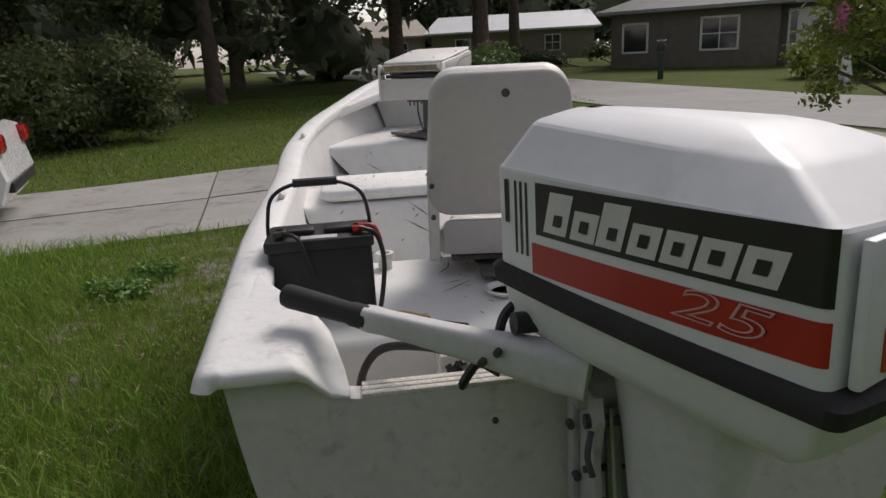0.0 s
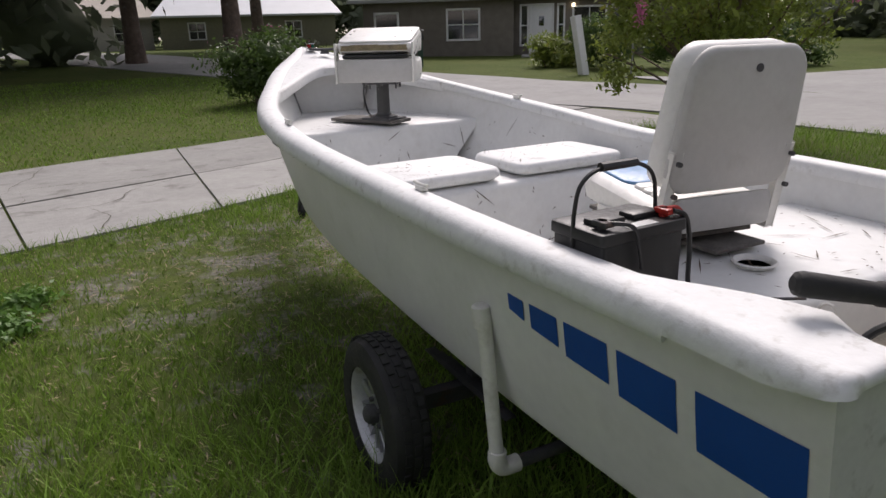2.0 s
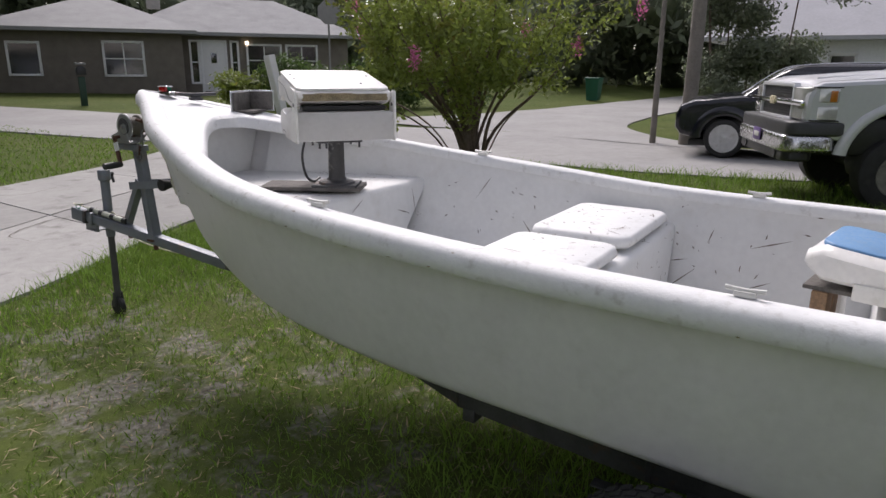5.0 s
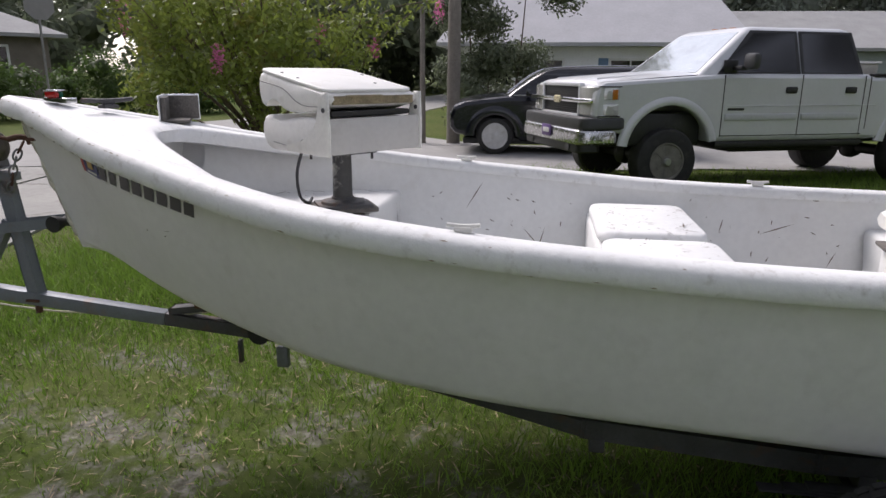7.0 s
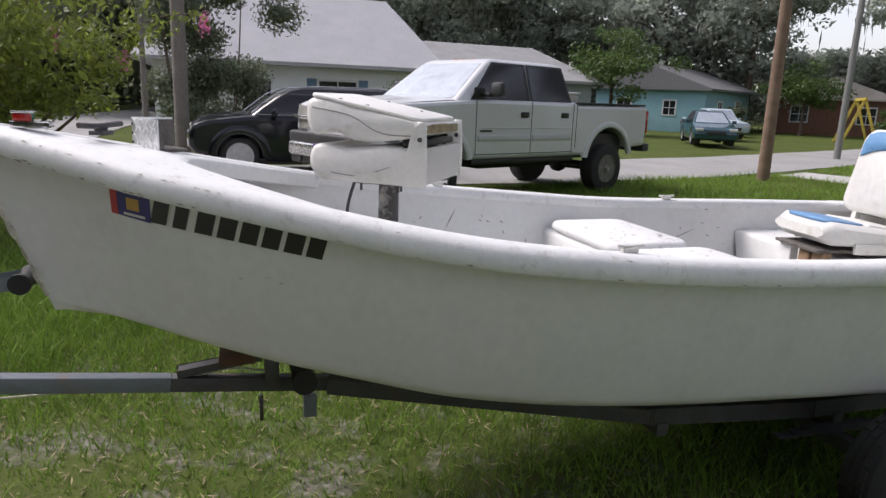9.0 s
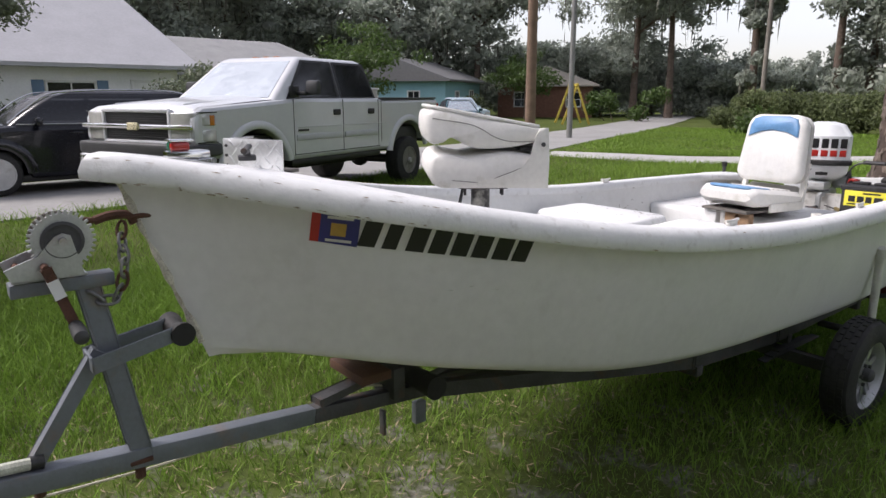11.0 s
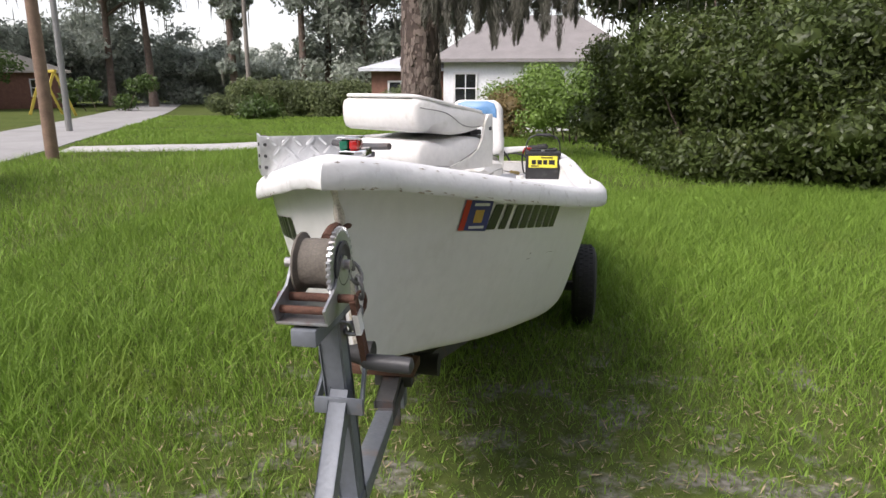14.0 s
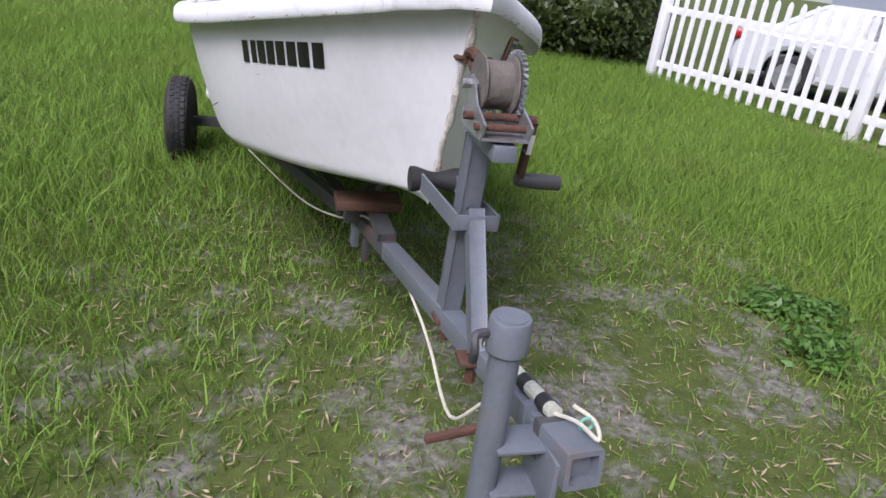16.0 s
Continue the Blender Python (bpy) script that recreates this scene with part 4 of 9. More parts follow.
        part("hinge_bolt", bm, DARKST, s)
    bm = BM()
    box(bm, (0, 0.0, -0.01), (0.2, 0.18, 0.012), 0.003)
    for x, y in ((-0.09, -0.07), (0.09, -0.07), (0.09, 0.07), (-0.09, 0.07), (-0.06, -0.07)):
        cyl(bm, (x, y, -0.04), (x, y, -0.01), 0.005, seg=8)
    part("swivel_plate", bm, DARKST, s, "dark swivel plate with bolts")
    bm = BM()
    cyl(bm, (0, 0, -0.205), (0, 0, -0.012), 0.038, 0.036, 24)
    part("pedestal_post", bm, mat("peeling_post", (0.05, 0.05, 0.05), 0.5, var=0.3, scale=8, stain=((0.6, 0.59, 0.55), 0.95, 11)), s, "black pedestal post with peeling white label")
    turn = Matrix.Rotation(radians(-26.6), 3, "Z")
    bm = BM()
    box(bm, (-0.094, 0.057, -0.226), (0.46, 0.185, 0.018), 0.003, turn)
    part("base_board", bm, PLY, s, "long dark weathered plywood board")
    bm = BM()
    box(bm, (0, 0, -0.213), (0.2, 0.17, 0.012), 0.003, turn)
    lathe(bm, (0, 0, -0.208), (0, 0, 1), [(0.085, 0), (0.08, 0.01), (0.045, 0.018), (0.042, 0.026)], 24)
    part("pedestal_base", bm, DARKST, s, "dark pedestal base plate")
    bm = BM()
    tube(bm, [(-0.12, 0.08, 0.0), (-0.135, 0.1, -0.09), (-0.12, 0.11, -0.18), (-0.09, 0.1, -0.21), (-0.05, 0.13, -0.2)], 0.006)
    part("strap", bm, GREYTRIM, s, "loose dark strap")


folded_seat()


def open_seat():
    s = thing("fishing_chair", pose(0.347, 2.03, 0.948, 0, 0, -8), "white and blue folding boat seat with its back up", "seat")
    # cushion: a shallow wedge, thick at the front, white with a blue inlay
    bm = BM()
    rows = []
    for j in range(10):
        u = j / 9
        y = -0.2 + 0.44 * u
        r = 0.03
        w = 0.2 - 0.03 * max(0, u - 0.85) / 0.15
        zb = 0.0 + 0.015 * u + (0.03 if u > 0.95 else 0)
        zt = 0.075 + 0.05 * u - (0.03 if u > 0.95 else 0)
        rows.append([Vector((x, y, z)) for x, z in [(-w + r, zb), (w - r, zb), (w, zb + r * 0.6), (w, zt - r * 0.8), (w - r, zt), (w * 0.5, zt - 0.006), (-w * 0.5, zt - 0.006), (-w + r, zt), (-w, zt - r * 0.8), (-w, zb + r * 0.6)]])
    loft(bm, rows)
    part("seat_cushion", bm, VINYL, s, "white vinyl seat cushion", 50)
    tilt = Matrix.Translation((0, 0.02, 0.094)) @ Matrix.Rotation(radians(6.5), 4, "X")
    bm = BM()
    prism(bm, [(x, y + 0.09) for x, y in round_rect(0.31, 0.2, 0.05, 5)], -0.005, 0.012, 0.006, tilt)
    part("seat_inlay", bm, BLUEV, s, "blue vinyl inlay", 60)
    for k in range(4):
        bm = BM()
        prism(bm, [(x, y - 0.04 - 0.042 * k) for x, y in round_rect(0.3, 0.044, 0.015, 4)], -0.005, 0.014, 0.008, tilt)
        part("pleat", bm, VINYL, s, "", 60)
    lean = Matrix.Translation((0, -0.2, 0.12)) @ Matrix.Rotation(radians(9), 4, "X")
    up = Matrix(((1, 0, 0, 0), (0, 0, -1, 0), (0, 1, 0, 0), (0, 0, 0, 1)))  # outline x, y to x, z

    def back_outline(w, h, top):
        o = []
        for x, y in round_rect(w, h, 0.07, 7):
            k = (y + h / 2) / h
            o.append((x * (1 - 0.16 * k + 0.06), y + h / 2))
        return o
    bm = BM()
    prism(bm, back_outline(0.40, 0.395, 0), -0.005, 0.03, 0.015, lean @ up)
    part("back_shell", bm, SHELL, s, "grey plastic seat-back shell with a round hole", 60)
    bm = BM()
    prism(bm, [(x * 1.06, y * 1.03 - 0.004) for x, y in back_outline(0.385, 0.388, 0)], -0.085, -0.004, 0.03, lean @ up)
    part("back_cushion", bm, VINYL, s, "white vinyl back cushion", 60)
    bm = BM()
    prism(bm, [(x, y) for x, y in [(-0.162, 0.262), (-0.09, 0.29), (0, 0.3), (0.09, 0.29), (0.162, 0.262), (0.158, 0.325), (0.138, 0.368), (0.085, 0.384), (-0.085, 0.384), (-0.138, 0.368), (-0.158, 0.325)]], -0.0935, -0.07, 0.008, lean @ up)
    part("head_band", bm, BLUEV, s, "blue vinyl band along the top", 60)
    bm = BM()
    p = lean @ up @ Vector((0.015, 0.34, 0.031))
    cyl(bm, p, p + Vector((0, -0.003, 0)), 0.011, seg=16)
    part("shell_hole", bm, DARKST, s, "small dark hole")
    bm = BM()
    prism(bm, round_rect(0.33, 0.1, 0.02, 4), 0.0, 0.016, 0.005, Matrix.Translation((0, -0.212, 0.055)) @ up)
    part("seat_shell", bm, SHELL, s, "grey-white rear of the seat shell")
    for sx in (-1, 1):
        bm = BM()
        beam(bm, (sx * 0.195, -0.19, -0.015), (sx * 0.188, -0.238, 0.24), 0.03, 0.016, 0.004)
        beam(bm, (sx * 0.2, -0.19, 0.0), (sx * 0.2, 0.1, 0.005), 0.016, 0.05, 0.004)
        part("hinge_bracket", bm, PVC, s, "white hinge bracket with bolts")
        for k in (0.12, 0.21):
            bm = BM()
            cyl(bm, (sx * 0.19, -0.225 - k * 0.12, k), (sx * 0.19, -0.238 - k * 0.12, k), 0.007, seg=10)
            part("bolt", bm, DARKST, s)
    bm = BM()
    box(bm, (0, 0.03, -0.02), (0.3, 0.42, 0.014), 0.003)
    part("mounting_board", bm, PLY, s, "weathered dark plywood board")
    bm = BM()
    box(bm, (0.02, -0.15, -0.045), (0.2, 0.24, 0.012), 0.003, Matrix.Rotation(radians(8), 3, "Z"))
    part("base_board", bm, PLY, s, "flaking grey plywood base")
    # timber posts under the front edge
    for x in (-0.12, -0.03):
        bm = BM()
        box(bm, (x, 0.19, -0.215), (0.07, 0.045, 0.375), 0.004)
        part("timber_post", bm, WOOD, s, "brown timber block")
    bm = BM()
    box(bm, (0.11, 0.19, -0.215), (0.09, 0.045, 0.375), 0.004)
    part("timber_post", bm, TRIMW, s, "white painted timber block")


open_seat()


def battery():
    b = thing("marine_battery", pose(-0.178, 1.69, 0.862, 0, 0, 3), "black marine battery with a carrying strap and yellow label", "battery")
    bm = BM()
    prism(bm, round_rect(0.255, 0.168, 0.012, 3), 0.0, 0.2, 0.005)
    part("case", bm, BLACK, b)
    bm = BM()
    prism(bm, round_rect(0.268, 0.178, 0.012, 3), 0.192, 0.222, 0.006)
    part("lid", bm, BLACK, b, "black lid with vent caps")
    for x in (-0.055, 0.055):
        bm = BM()
        box(bm, (x, -0.01, 0.228), (0.085, 0.05, 0.016), 0.005)
        part("vent_cap", bm, BLACK, b)
    bm = BM()
    box(bm, (0.0, -0.065, 0.2225), (0.09, 0.03, 0.003), 0.001)
    part("top_label", bm, WHITED, b, "pale worn label")
    for x, m_ in ((-0.095, DARKST), (0.098, REDD)):
        bm = BM()
        cyl(bm, (x, -0.045, 0.22), (x, -0.045, 0.243), 0.011, seg=14)
        box(bm, (x, -0.048, 0.236), (0.03, 0.045, 0.014), 0.004)
        part("terminal_clamp", bm, m_, b, "cable clamp on the terminal")
    bm = BM()
    tube(bm, [(-0.13, 0.01, 0.17), (-0.128, 0.01, 0.25), (-0.11, 0.01, 0.315), (-0.05, 0.01, 0.345), (0.05, 0.01, 0.345), (0.11, 0.01, 0.315), (0.128, 0.01, 0.25), (0.13, 0.01, 0.17)], 0.005, 8)
    tube(bm, [(-0.055, 0.01, 0.347), (0.055, 0.01, 0.347)], 0.011, 8)
    part("carry_strap", bm, BLACK, b, "arched black carrying strap")
    bm = BM()
    box(bm, (0, 0.0855, 0.15), (0.215, 0.003, 0.088), 0.001)
    part("front_label", bm, YELD, b, "yellow label with dark bars")
    for dx, w, z, h in ((-0.066, 0.044, 0.147, 0.034), (-0.017, 0.03, 0.147, 0.034), (0.024, 0.034, 0.147, 0.034), (0.068, 0.034, 0.147, 0.034), (-0.03, 0.09, 0.181, 0.009), (0.06, 0.06, 0.118, 0.008)):
        bm = BM()
        box(bm, (dx, 0.0875, z), (w, 0.002, h), 0.0005)
        part("label_bar", bm, INK, b)
    # cables, from the clamps down to the stern well
    bm = BM()
    tube(bm, [(0.1, -0.07, 0.24), (0.14, -0.075, 0.22), (0.155, -0.08, 0.15), (0.14, -0.1, 0.05), (0.12, -0.16, 0.03)], 0.006)
    part("cable", bm, BLACK, b)
    bm = BM()
    tube(bm, [(-0.095, -0.06, 0.24), (-0.05, -0.095, 0.23), (-0.03, -0.1, 0.17), (-0.02, -0.098, 0.13)], 0.005)
    part("cable", bm, BLACK, b)
    bm = BM()
    tube(bm, [(0.098, -0.05, 0.24), (0.135, -0.055, 0.235), (0.15, -0.07, 0.2)], 0.007)
    part("cable", bm, REDD, b, "red cable end")


battery()


def loose_stern_things():
    bm = BM()
    tube(bm, [(-0.12, 1.56, 0.89), (-0.02, 1.42, 0.74), (0.06, 1.32, 0.735), (0.16, 1.3, 0.735), (0.22, 1.24, 0.735)], 0.007)
    tube(bm, [(-0.1, 1.55, 0.89), (-0.04, 1.40, 0.74), (0.0, 1.30, 0.737), (0.1, 1.25, 0.737), (0.2, 1.22, 0.737)], 0.006)
    tagged(mesh_object("cable", bm, BLACK), "loose black cables lying in the stern well", "cable")
    d = thing("screwdriver", pose(0.0, 1.545, 0.893, 0, 0, -35), "old screwdriver with a worn yellow wooden handle", "tool")
    bm = BM()
    lathe(bm, (0, 0, 0), (1, 0, 0.05), [(0.006, 0), (0.013, 0.008), (0.014, 0.04), (0.011, 0.07), (0.013, 0.085), (0.008, 0.095)], 12)
    part("handle", bm, mat("old_yellow_handle", (0.45, 0.33, 0.12), 0.6, var=0.3, scale=30), d)
    bm = BM()
    cyl(bm, (0.09, 0, 0.003), (0.2, 0, 0.008), 0.004, seg=8)
    part("shaft", bm, DARKST, d)
    r = thing("parts_rack", pose(0.13, 1.38, 0.72, 0, 0, 6), "small white wire rack with odd metal bits", "rack")
    for x in (-0.045, 0.045):
        bm = BM()
        tube(bm, [(x, 0.02, 0.0), (x, 0.02, 0.16), (x, -0.02, 0.165), (x, -0.02, 0.0)], 0.004, 6, 4)
        part("side_frame", bm, PVC, r)
    for z in (0.03, 0.085, 0.14):
        bm = BM()
        box(bm, (0, 0, z), (0.09, 0.045, 0.005), 0.001)
        part("shelf", bm, PVC, r)
    rnd = random.Random(5)
    for z in (0.033, 0.088):
        for k in range(6):
            bm = BM()
            box(bm, (rnd.uniform(-0.035, 0.035), rnd.uniform(-0.015, 0.015), z + 0.01), (0.022, 0.012, 0.014), 0.003, Euler((rnd.random(), rnd.random(), rnd.random() * 3)).to_matrix())
            part("metal_bit", bm, rnd.choice((ZINC, DARKST, BIN)), r)
    # short standing rod holder tube near the wall
    bm = BM()
    lathe(bm, (-0.02, 1.98, 0.545), (0, 0, 1), [(0.022, 0), (0.022, 0.36), (0.028, 0.365), (0.028, 0.385), (0.018, 0.385), (0.018, 0.3)], 20)
    tagged(mesh_object("rod_holder", bm, PVC), "white plastic rod holder tube", "rod holder")
    # mount for the trolling motor: chequer plate box on the foredeck
    p = thing("plate_bracket", pose(0.488, 5.032, 1.328, 0, 0, 27), "aluminium chequer plate motor bracket on the foredeck", "bracket")
    bm = BM()
    box(bm, (0, 0.04, 0.05), (0.24, 0.006, 0.11), 0.001)
    part("front_plate", bm, ALU, p)
    bm = BM()
    box(bm, (0.117, -0.034, 0.05), (0.006, 0.14, 0.11), 0.001)
    part("side_plate", bm, ALU, p)
    for k in range(6):
        z = 0.018 + 0.032 * (k // 2)
        bm = BM()
        if k % 2:
            cyl(bm, (0.119, 0.02, z), (0.124, 0.02, z), 0.005, seg=8)
        else:
            cyl(bm, (0.106, 0.042, z), (0.106, 0.047, z), 0.005, seg=8)
        part("bolt", bm, DARKST, p)
    tread = BM()
    box(tread, (0, 0, 0), (0.03, 0.004, 0.008), 0.0018)
    tread = part("tread_bar", tread, ALU, p)
    k = 0
    for i in range(6):
        for j in range(4):
            ob = tread if k == 0 else tread.copy()
            if k:
                scene.collection.objects.link(ob)
            ob.matrix_basis = pose(-0.105 + 0.036 * i + (0.012 if j % 2 else 0), 0.0442, 0.012 + 0.026 * j, 0, 45 if (i + j) % 2 else -45, 0)
            k += 1
    bm = BM()
    box(bm, (0.1, -0.036, 0.05), (0.022, 0.13, 0.098), 0.003)
    box(bm, (-0.012, 0.026, 0.05), (0.19, 0.018, 0.094), 0.003)
    box(bm, (0.0, -0.02, 0.0), (0.2, 0.1, 0.012), 0.003)
    part("inner_timber", bm, PLY, p, "dark timber inside the bracket")
    # bow light and chock
    n = thing("bow_light", pose(0.235, 5.36, 1.405, 0, 0, 0), "low chrome bow light with red and green lenses", "light")
    bm = BM()
    prism(bm, [(-0.03, -0.06), (0.03, -0.06), (0.032, 0.02), (0.018, 0.05), (-0.018, 0.05), (-0.032, 0.02)], 0, 0.02, 0.004)
    part("base", bm, CHROME, n)
    for sx, m_ in ((-1, REDLENS), (1, GREENLENS)):
        bm = BM()
        box(bm, (sx * 0.012, 0.015, 0.032), (0.022, 0.05, 0.024), 0.006)
        part("lens", bm, m_, n, "coloured lens")
    bm = BM()
    box(bm, (0, 0.012, 0.048), (0.05, 0.062, 0.006), 0.002)
    part("top_cover", bm, CHROME, n)
    c = BM()
    box(c, (0, 0, 0.008), (0.05, 0.06, 0.014), 0.003)
    tube(c, [(-0.012, -0.1, 0.034), (0, -0.03, 0.03), (0, 0.03, 0.03), (0.012, 0.1, 0.034)], 0.009)
    box(c, (0, 0, 0.022), (0.02, 0.05, 0.02), 0.004)
    ob = mesh_object("deck_cleat", c, DARKST)
    ob.matrix_basis = pose(0.27, 5.17, 1.385, 0, 0, 70)
    tagged(ob, "dark metal deck cleat", "cleat")
    # stern light post on the starboard quarter
    q = thing("stern_light", pose(0.985, 1.2, 1.03), "small dark stern light on the gunwale", "light")
    bm = BM()
    cyl(bm, (0, 0, 0.0), (0, 0, 0.04), 0.012, seg=12)
    part("stem", bm, DARKST, q)
    bm = BM()
    lathe(bm, (0, 0, 0.04), (0, 0, 1), [(0.018, 0), (0.02, 0.01), (0.02, 0.03), (0.012, 0.036)], 14)
    part("cap", bm, BLACK, q)


loose_stern_things()


# ---- outboard motor ----
CHALKY = mat("chalky_motor_paint", (0.57, 0.58, 0.58), 0.55, var=0.1, scale=6, stain=((0.3, 0.29, 0.26), 0.4, 9))


def outboard():
    o = thing("outboard_motor", pose(0.417, 0.915, -0.0525, -1, 0, 28) @ Matrix.Scale(1.035, 4), "white outboard motor with black and red side panels", "outboard motor")

    YF, YR, WF, WR = 0.235, -0.322, 0.13, 0.157

    def outline(inset=0.0, n=14):
        """Plan of the cowl: tapered, gently bowed sides and tight corners."""
        pts = []
        wf, wr, yf, yr = WF - inset, WR - inset, YF - inset, YR + inset
        corners = (((wf, yf), 0.035, 0), ((-wf, yf), 0.035, 90), ((-wr, yr), 0.018, 180), ((wr, yr), 0.018, 270))
        arcs = []
        for (x, y), r, a0 in corners:
            cx, cy = x - math.copysign(r, x), y - math.copysign(r, y)
            arcs.append([(cx + r * math.cos(radians(a0 + 9 * k)), cy + r * math.sin(radians(a0 + 9 * k))) for k in range(11)])
        bow = (0.02, 0.007, 0.012, 0.007)
        for q in range(4):
            pts += arcs[q]
            a, b = arcs[q][-1], arcs[(q + 1) % 4][0]
            nx, ny = ((0, 1), (-1, 0), (0, -1), (1, 0))[q]
            for k in range(1, n):
                u = k / n
                g = bow[q] * 4 * u * (1 - u)
                pts.append((a[0] + (b[0] - a[0]) * u + nx * g, a[1] + (b[1] - a[1]) * u + ny * g))
        return pts

    def rings(levels):
        return [[Vector((x, y + i * 0.8 * max(0.0, -y) / 0.3, z + tilt * y)) for x, y in outline(i)] for z, i, tilt in levels]
    bm = BM()
    loft(bm, rings([(1.168, 0.006, 0.03), (1.172, 0.0, 0.03), (1.325, 0.0, 0.015), (1.329, 0.0015, 0.015), (1.333, 0.005, 0.017), (1.384, 0.038, 0.058), (1.3885, 0.0425, 0.06), (1.392, 0.048, 0.06), (1.4, 0.066, 0.052), (1.407, 0.086, 0.042), (1.411, 0.108, 0.032)]))
    cowl = part("cowl", bm, COWL, o, "white engine cowl", 11)
    bm = BM()
    loft(bm, rings([(1.136, 0.002, 0.03), (1.14, -0.01, 0.03), (1.162, -0.012, 0.03), (1.172, -0.003, 0.03)]))
    part("rubber_seal", bm, RUBBER, o, "black rubber seal round the cowl", 50)
    bm = BM()
    loft(bm, [[Vector((x * k, (y + 0.04) * ky - 0.04, z + 0.03 * y * tl)) for x, y in outline(0.0)] for z, k, ky, tl in ((1.018, 0.4, 0.45, 0), (1.034, 0.6, 0.66, 0.3), (1.06, 0.84, 0.86, 0.6), (1.09, 0.96, 0.965, 1), (1.138, 0.995, 0.995, 1))])
    part("lower_cowl", bm, COWL, o, "white lower cowl", 50)

    side_pts = sorted((p for p in outline(0.0, 60) if p[0] > 0.1), key=lambda p: p[1])
    side_y, side_x = [p[1] for p in side_pts], [p[0] for p in side_pts]

    def wrap(name, z0, z1, y0, y1, sx, material, off, label="", slope=0.0, parent=None, cols=13, shear=0.0):
        """A thin panel on the side of the cowl between two stations along it."""
        b = BM()
        rows = []
        for j in range(4):
            row = []
            for i in range(cols):
                h = (z1 - z0) * j / 3
                y = y0 + (y1 - y0) * i / (cols - 1) + shear * (h - (z1 - z0) / 2)
                z = z0 + h - 0.015 * y + slope * y
                x = float(np.interp(y, side_y, side_x))
                row.append(Vector((sx * (x + off), y, z)))
            rows.append(row)
        loft(b, rows, closed=False)
        return part(name, b, material, parent or o, label, 60)
    for sx in (-1, 1):
        for a, b_, nc in ((0.118, -0.303, 40), (-0.303, -0.318, 10)):
            wrap("black_panel", 1.243, 1.3205, a, b_, sx, INK, 0.0012, "black side panel", cols=nc)
            wrap("red_panel", 1.182, 1.229, a if nc == 10 else 0.129, b_, sx, REDD, 0.0012, "red side stripe", cols=nc)
        # maker's mark as plain slanted shapes
        fw = -1 if sx < 0 else 1
        yy = 0.09 if sx < 0 else -0.255
        for w, h in ((0.05, 0.06), (0.048, 0.041), (0.046, 0.06), (0.046, 0.041), (0.042, 0.041), (0.048, 0.041), (0.046, 0.041)):
            a, b_ = yy, yy + fw * w
            wrap("mark_shape", 1.251, 1.251 + h, a, b_, sx, WHITED, 0.0022, cols=5, shear=-0.3 * fw * -1)
            wrap("mark_gap", 1.263, 1.28, a + (b_ - a) * 0.32, a + (b_ - a) * 0.68, sx, INK, 0.0032, cols=4, shear=0.3 * fw)
            yy = b_ + fw * 0.006
        for y in (0.17, 0.156, 0.142):
            wrap("vent_slot", 1.205, 1.318, y - 0.0032, y + 0.0032, sx, INK, 0.0008, "dark vertical vent slot", cols=3)
        # black and red blocks at the front corner
        wrap("front_block", 1.25, 1.318, 0.2, 0.188, sx, INK, 0.0012, "black corner block", cols=4)
    for x in (-0.078, -0.026, 0.026, 0.078):
        for z, h, m_ in ((1.285, 0.06, INK), (1.222, 0.04, REDD)):
            bm = BM()
            box(bm, (x, 0.2535 - abs(x) ** 2 * 1.6, z), (0.04, 0.006, h), 0.002)
            part("front_block", bm, m_, o)
    bm = BM()
    box(bm, (0.0, 0.222, 1.362), (0.075, 0.016, 0.02), 0.005, Matrix.Rotation(radians(40), 3, "X"))
    part("front_slot", bm, BLACK, o, "dark slot in the front slope")
    # number on the red stripe
    pale = mat("pale_red_number", (0.6, 0.36, 0.32), 0.5, var=0.1)
    for sx in (-1, 1):
        cu = bpy.data.curves.new("number", "FONT")
        cu.body, cu.size, cu.fill_mode, cu.align_x, cu.align_y, cu.shear = "25", 0.054, "NONE", "CENTER", "CENTER", 0.25
        cu.bevel_depth, cu.bevel_resolution = 0.0009, 1
        tmp = new("number_text", cu)
        me = bpy.data.meshes.new_from_object(tmp.evaluated_get(bpy.context.evaluated_depsgraph_get()))
        bpy.data.objects.remove(tmp)
        me.materials.clear()
        me.materials.append(pale)
        ob = new("number", me)
        ob.parent = o
        ob.matrix_basis = pose(sx * (float(np.interp(-0.185, side_y, side_x)) + 0.0022), -0.195, 1.2105, 90, 0, 90 * sx + sx * 2.8) @ Matrix.Diagonal((2.25, 0.98, 1, 1))
    # handle recess in the rear slope, its shade laid on as a dark plate
    rec = pose(0.0, -0.279, 1.3485, 27, 0, 0)
    bm = BM()
    prism(bm, round_rect(0.13, 0.036, 0.008, 3), 0.0, 0.003, 0.0, rec)
    part("rear_recess", bm, GREYTRIM, o, "dark plate for the shaded handle recess")
    bm = BM()
    box(bm, rec @ Vector((0, 0.026, 0.002)), (0.15, 0.014, 0.012), 0.004, rec.to_3x3())
    part("rear_lip", bm, COWL, o)
    bm = BM()
    box(bm, (0.0, -0.335, 1.24), (0.275, 0.014, 0.152), 0.005)
    part("rear_housing", bm, COWL, o, "white rear vent housing")
    for z, h, m_ in ((1.272, 0.07, INK), (1.231, 0.009, YELD), (1.2, 0.046, mat("orange_red_decal", (0.5, 0.1, 0.02), 0.4, var=0.1))):
        bm = BM()
        box(bm, (0.01, -0.3435, z), (0.225, 0.004, h), 0.001)
        part("rear_panel", bm, m_, o)
    bm = BM()
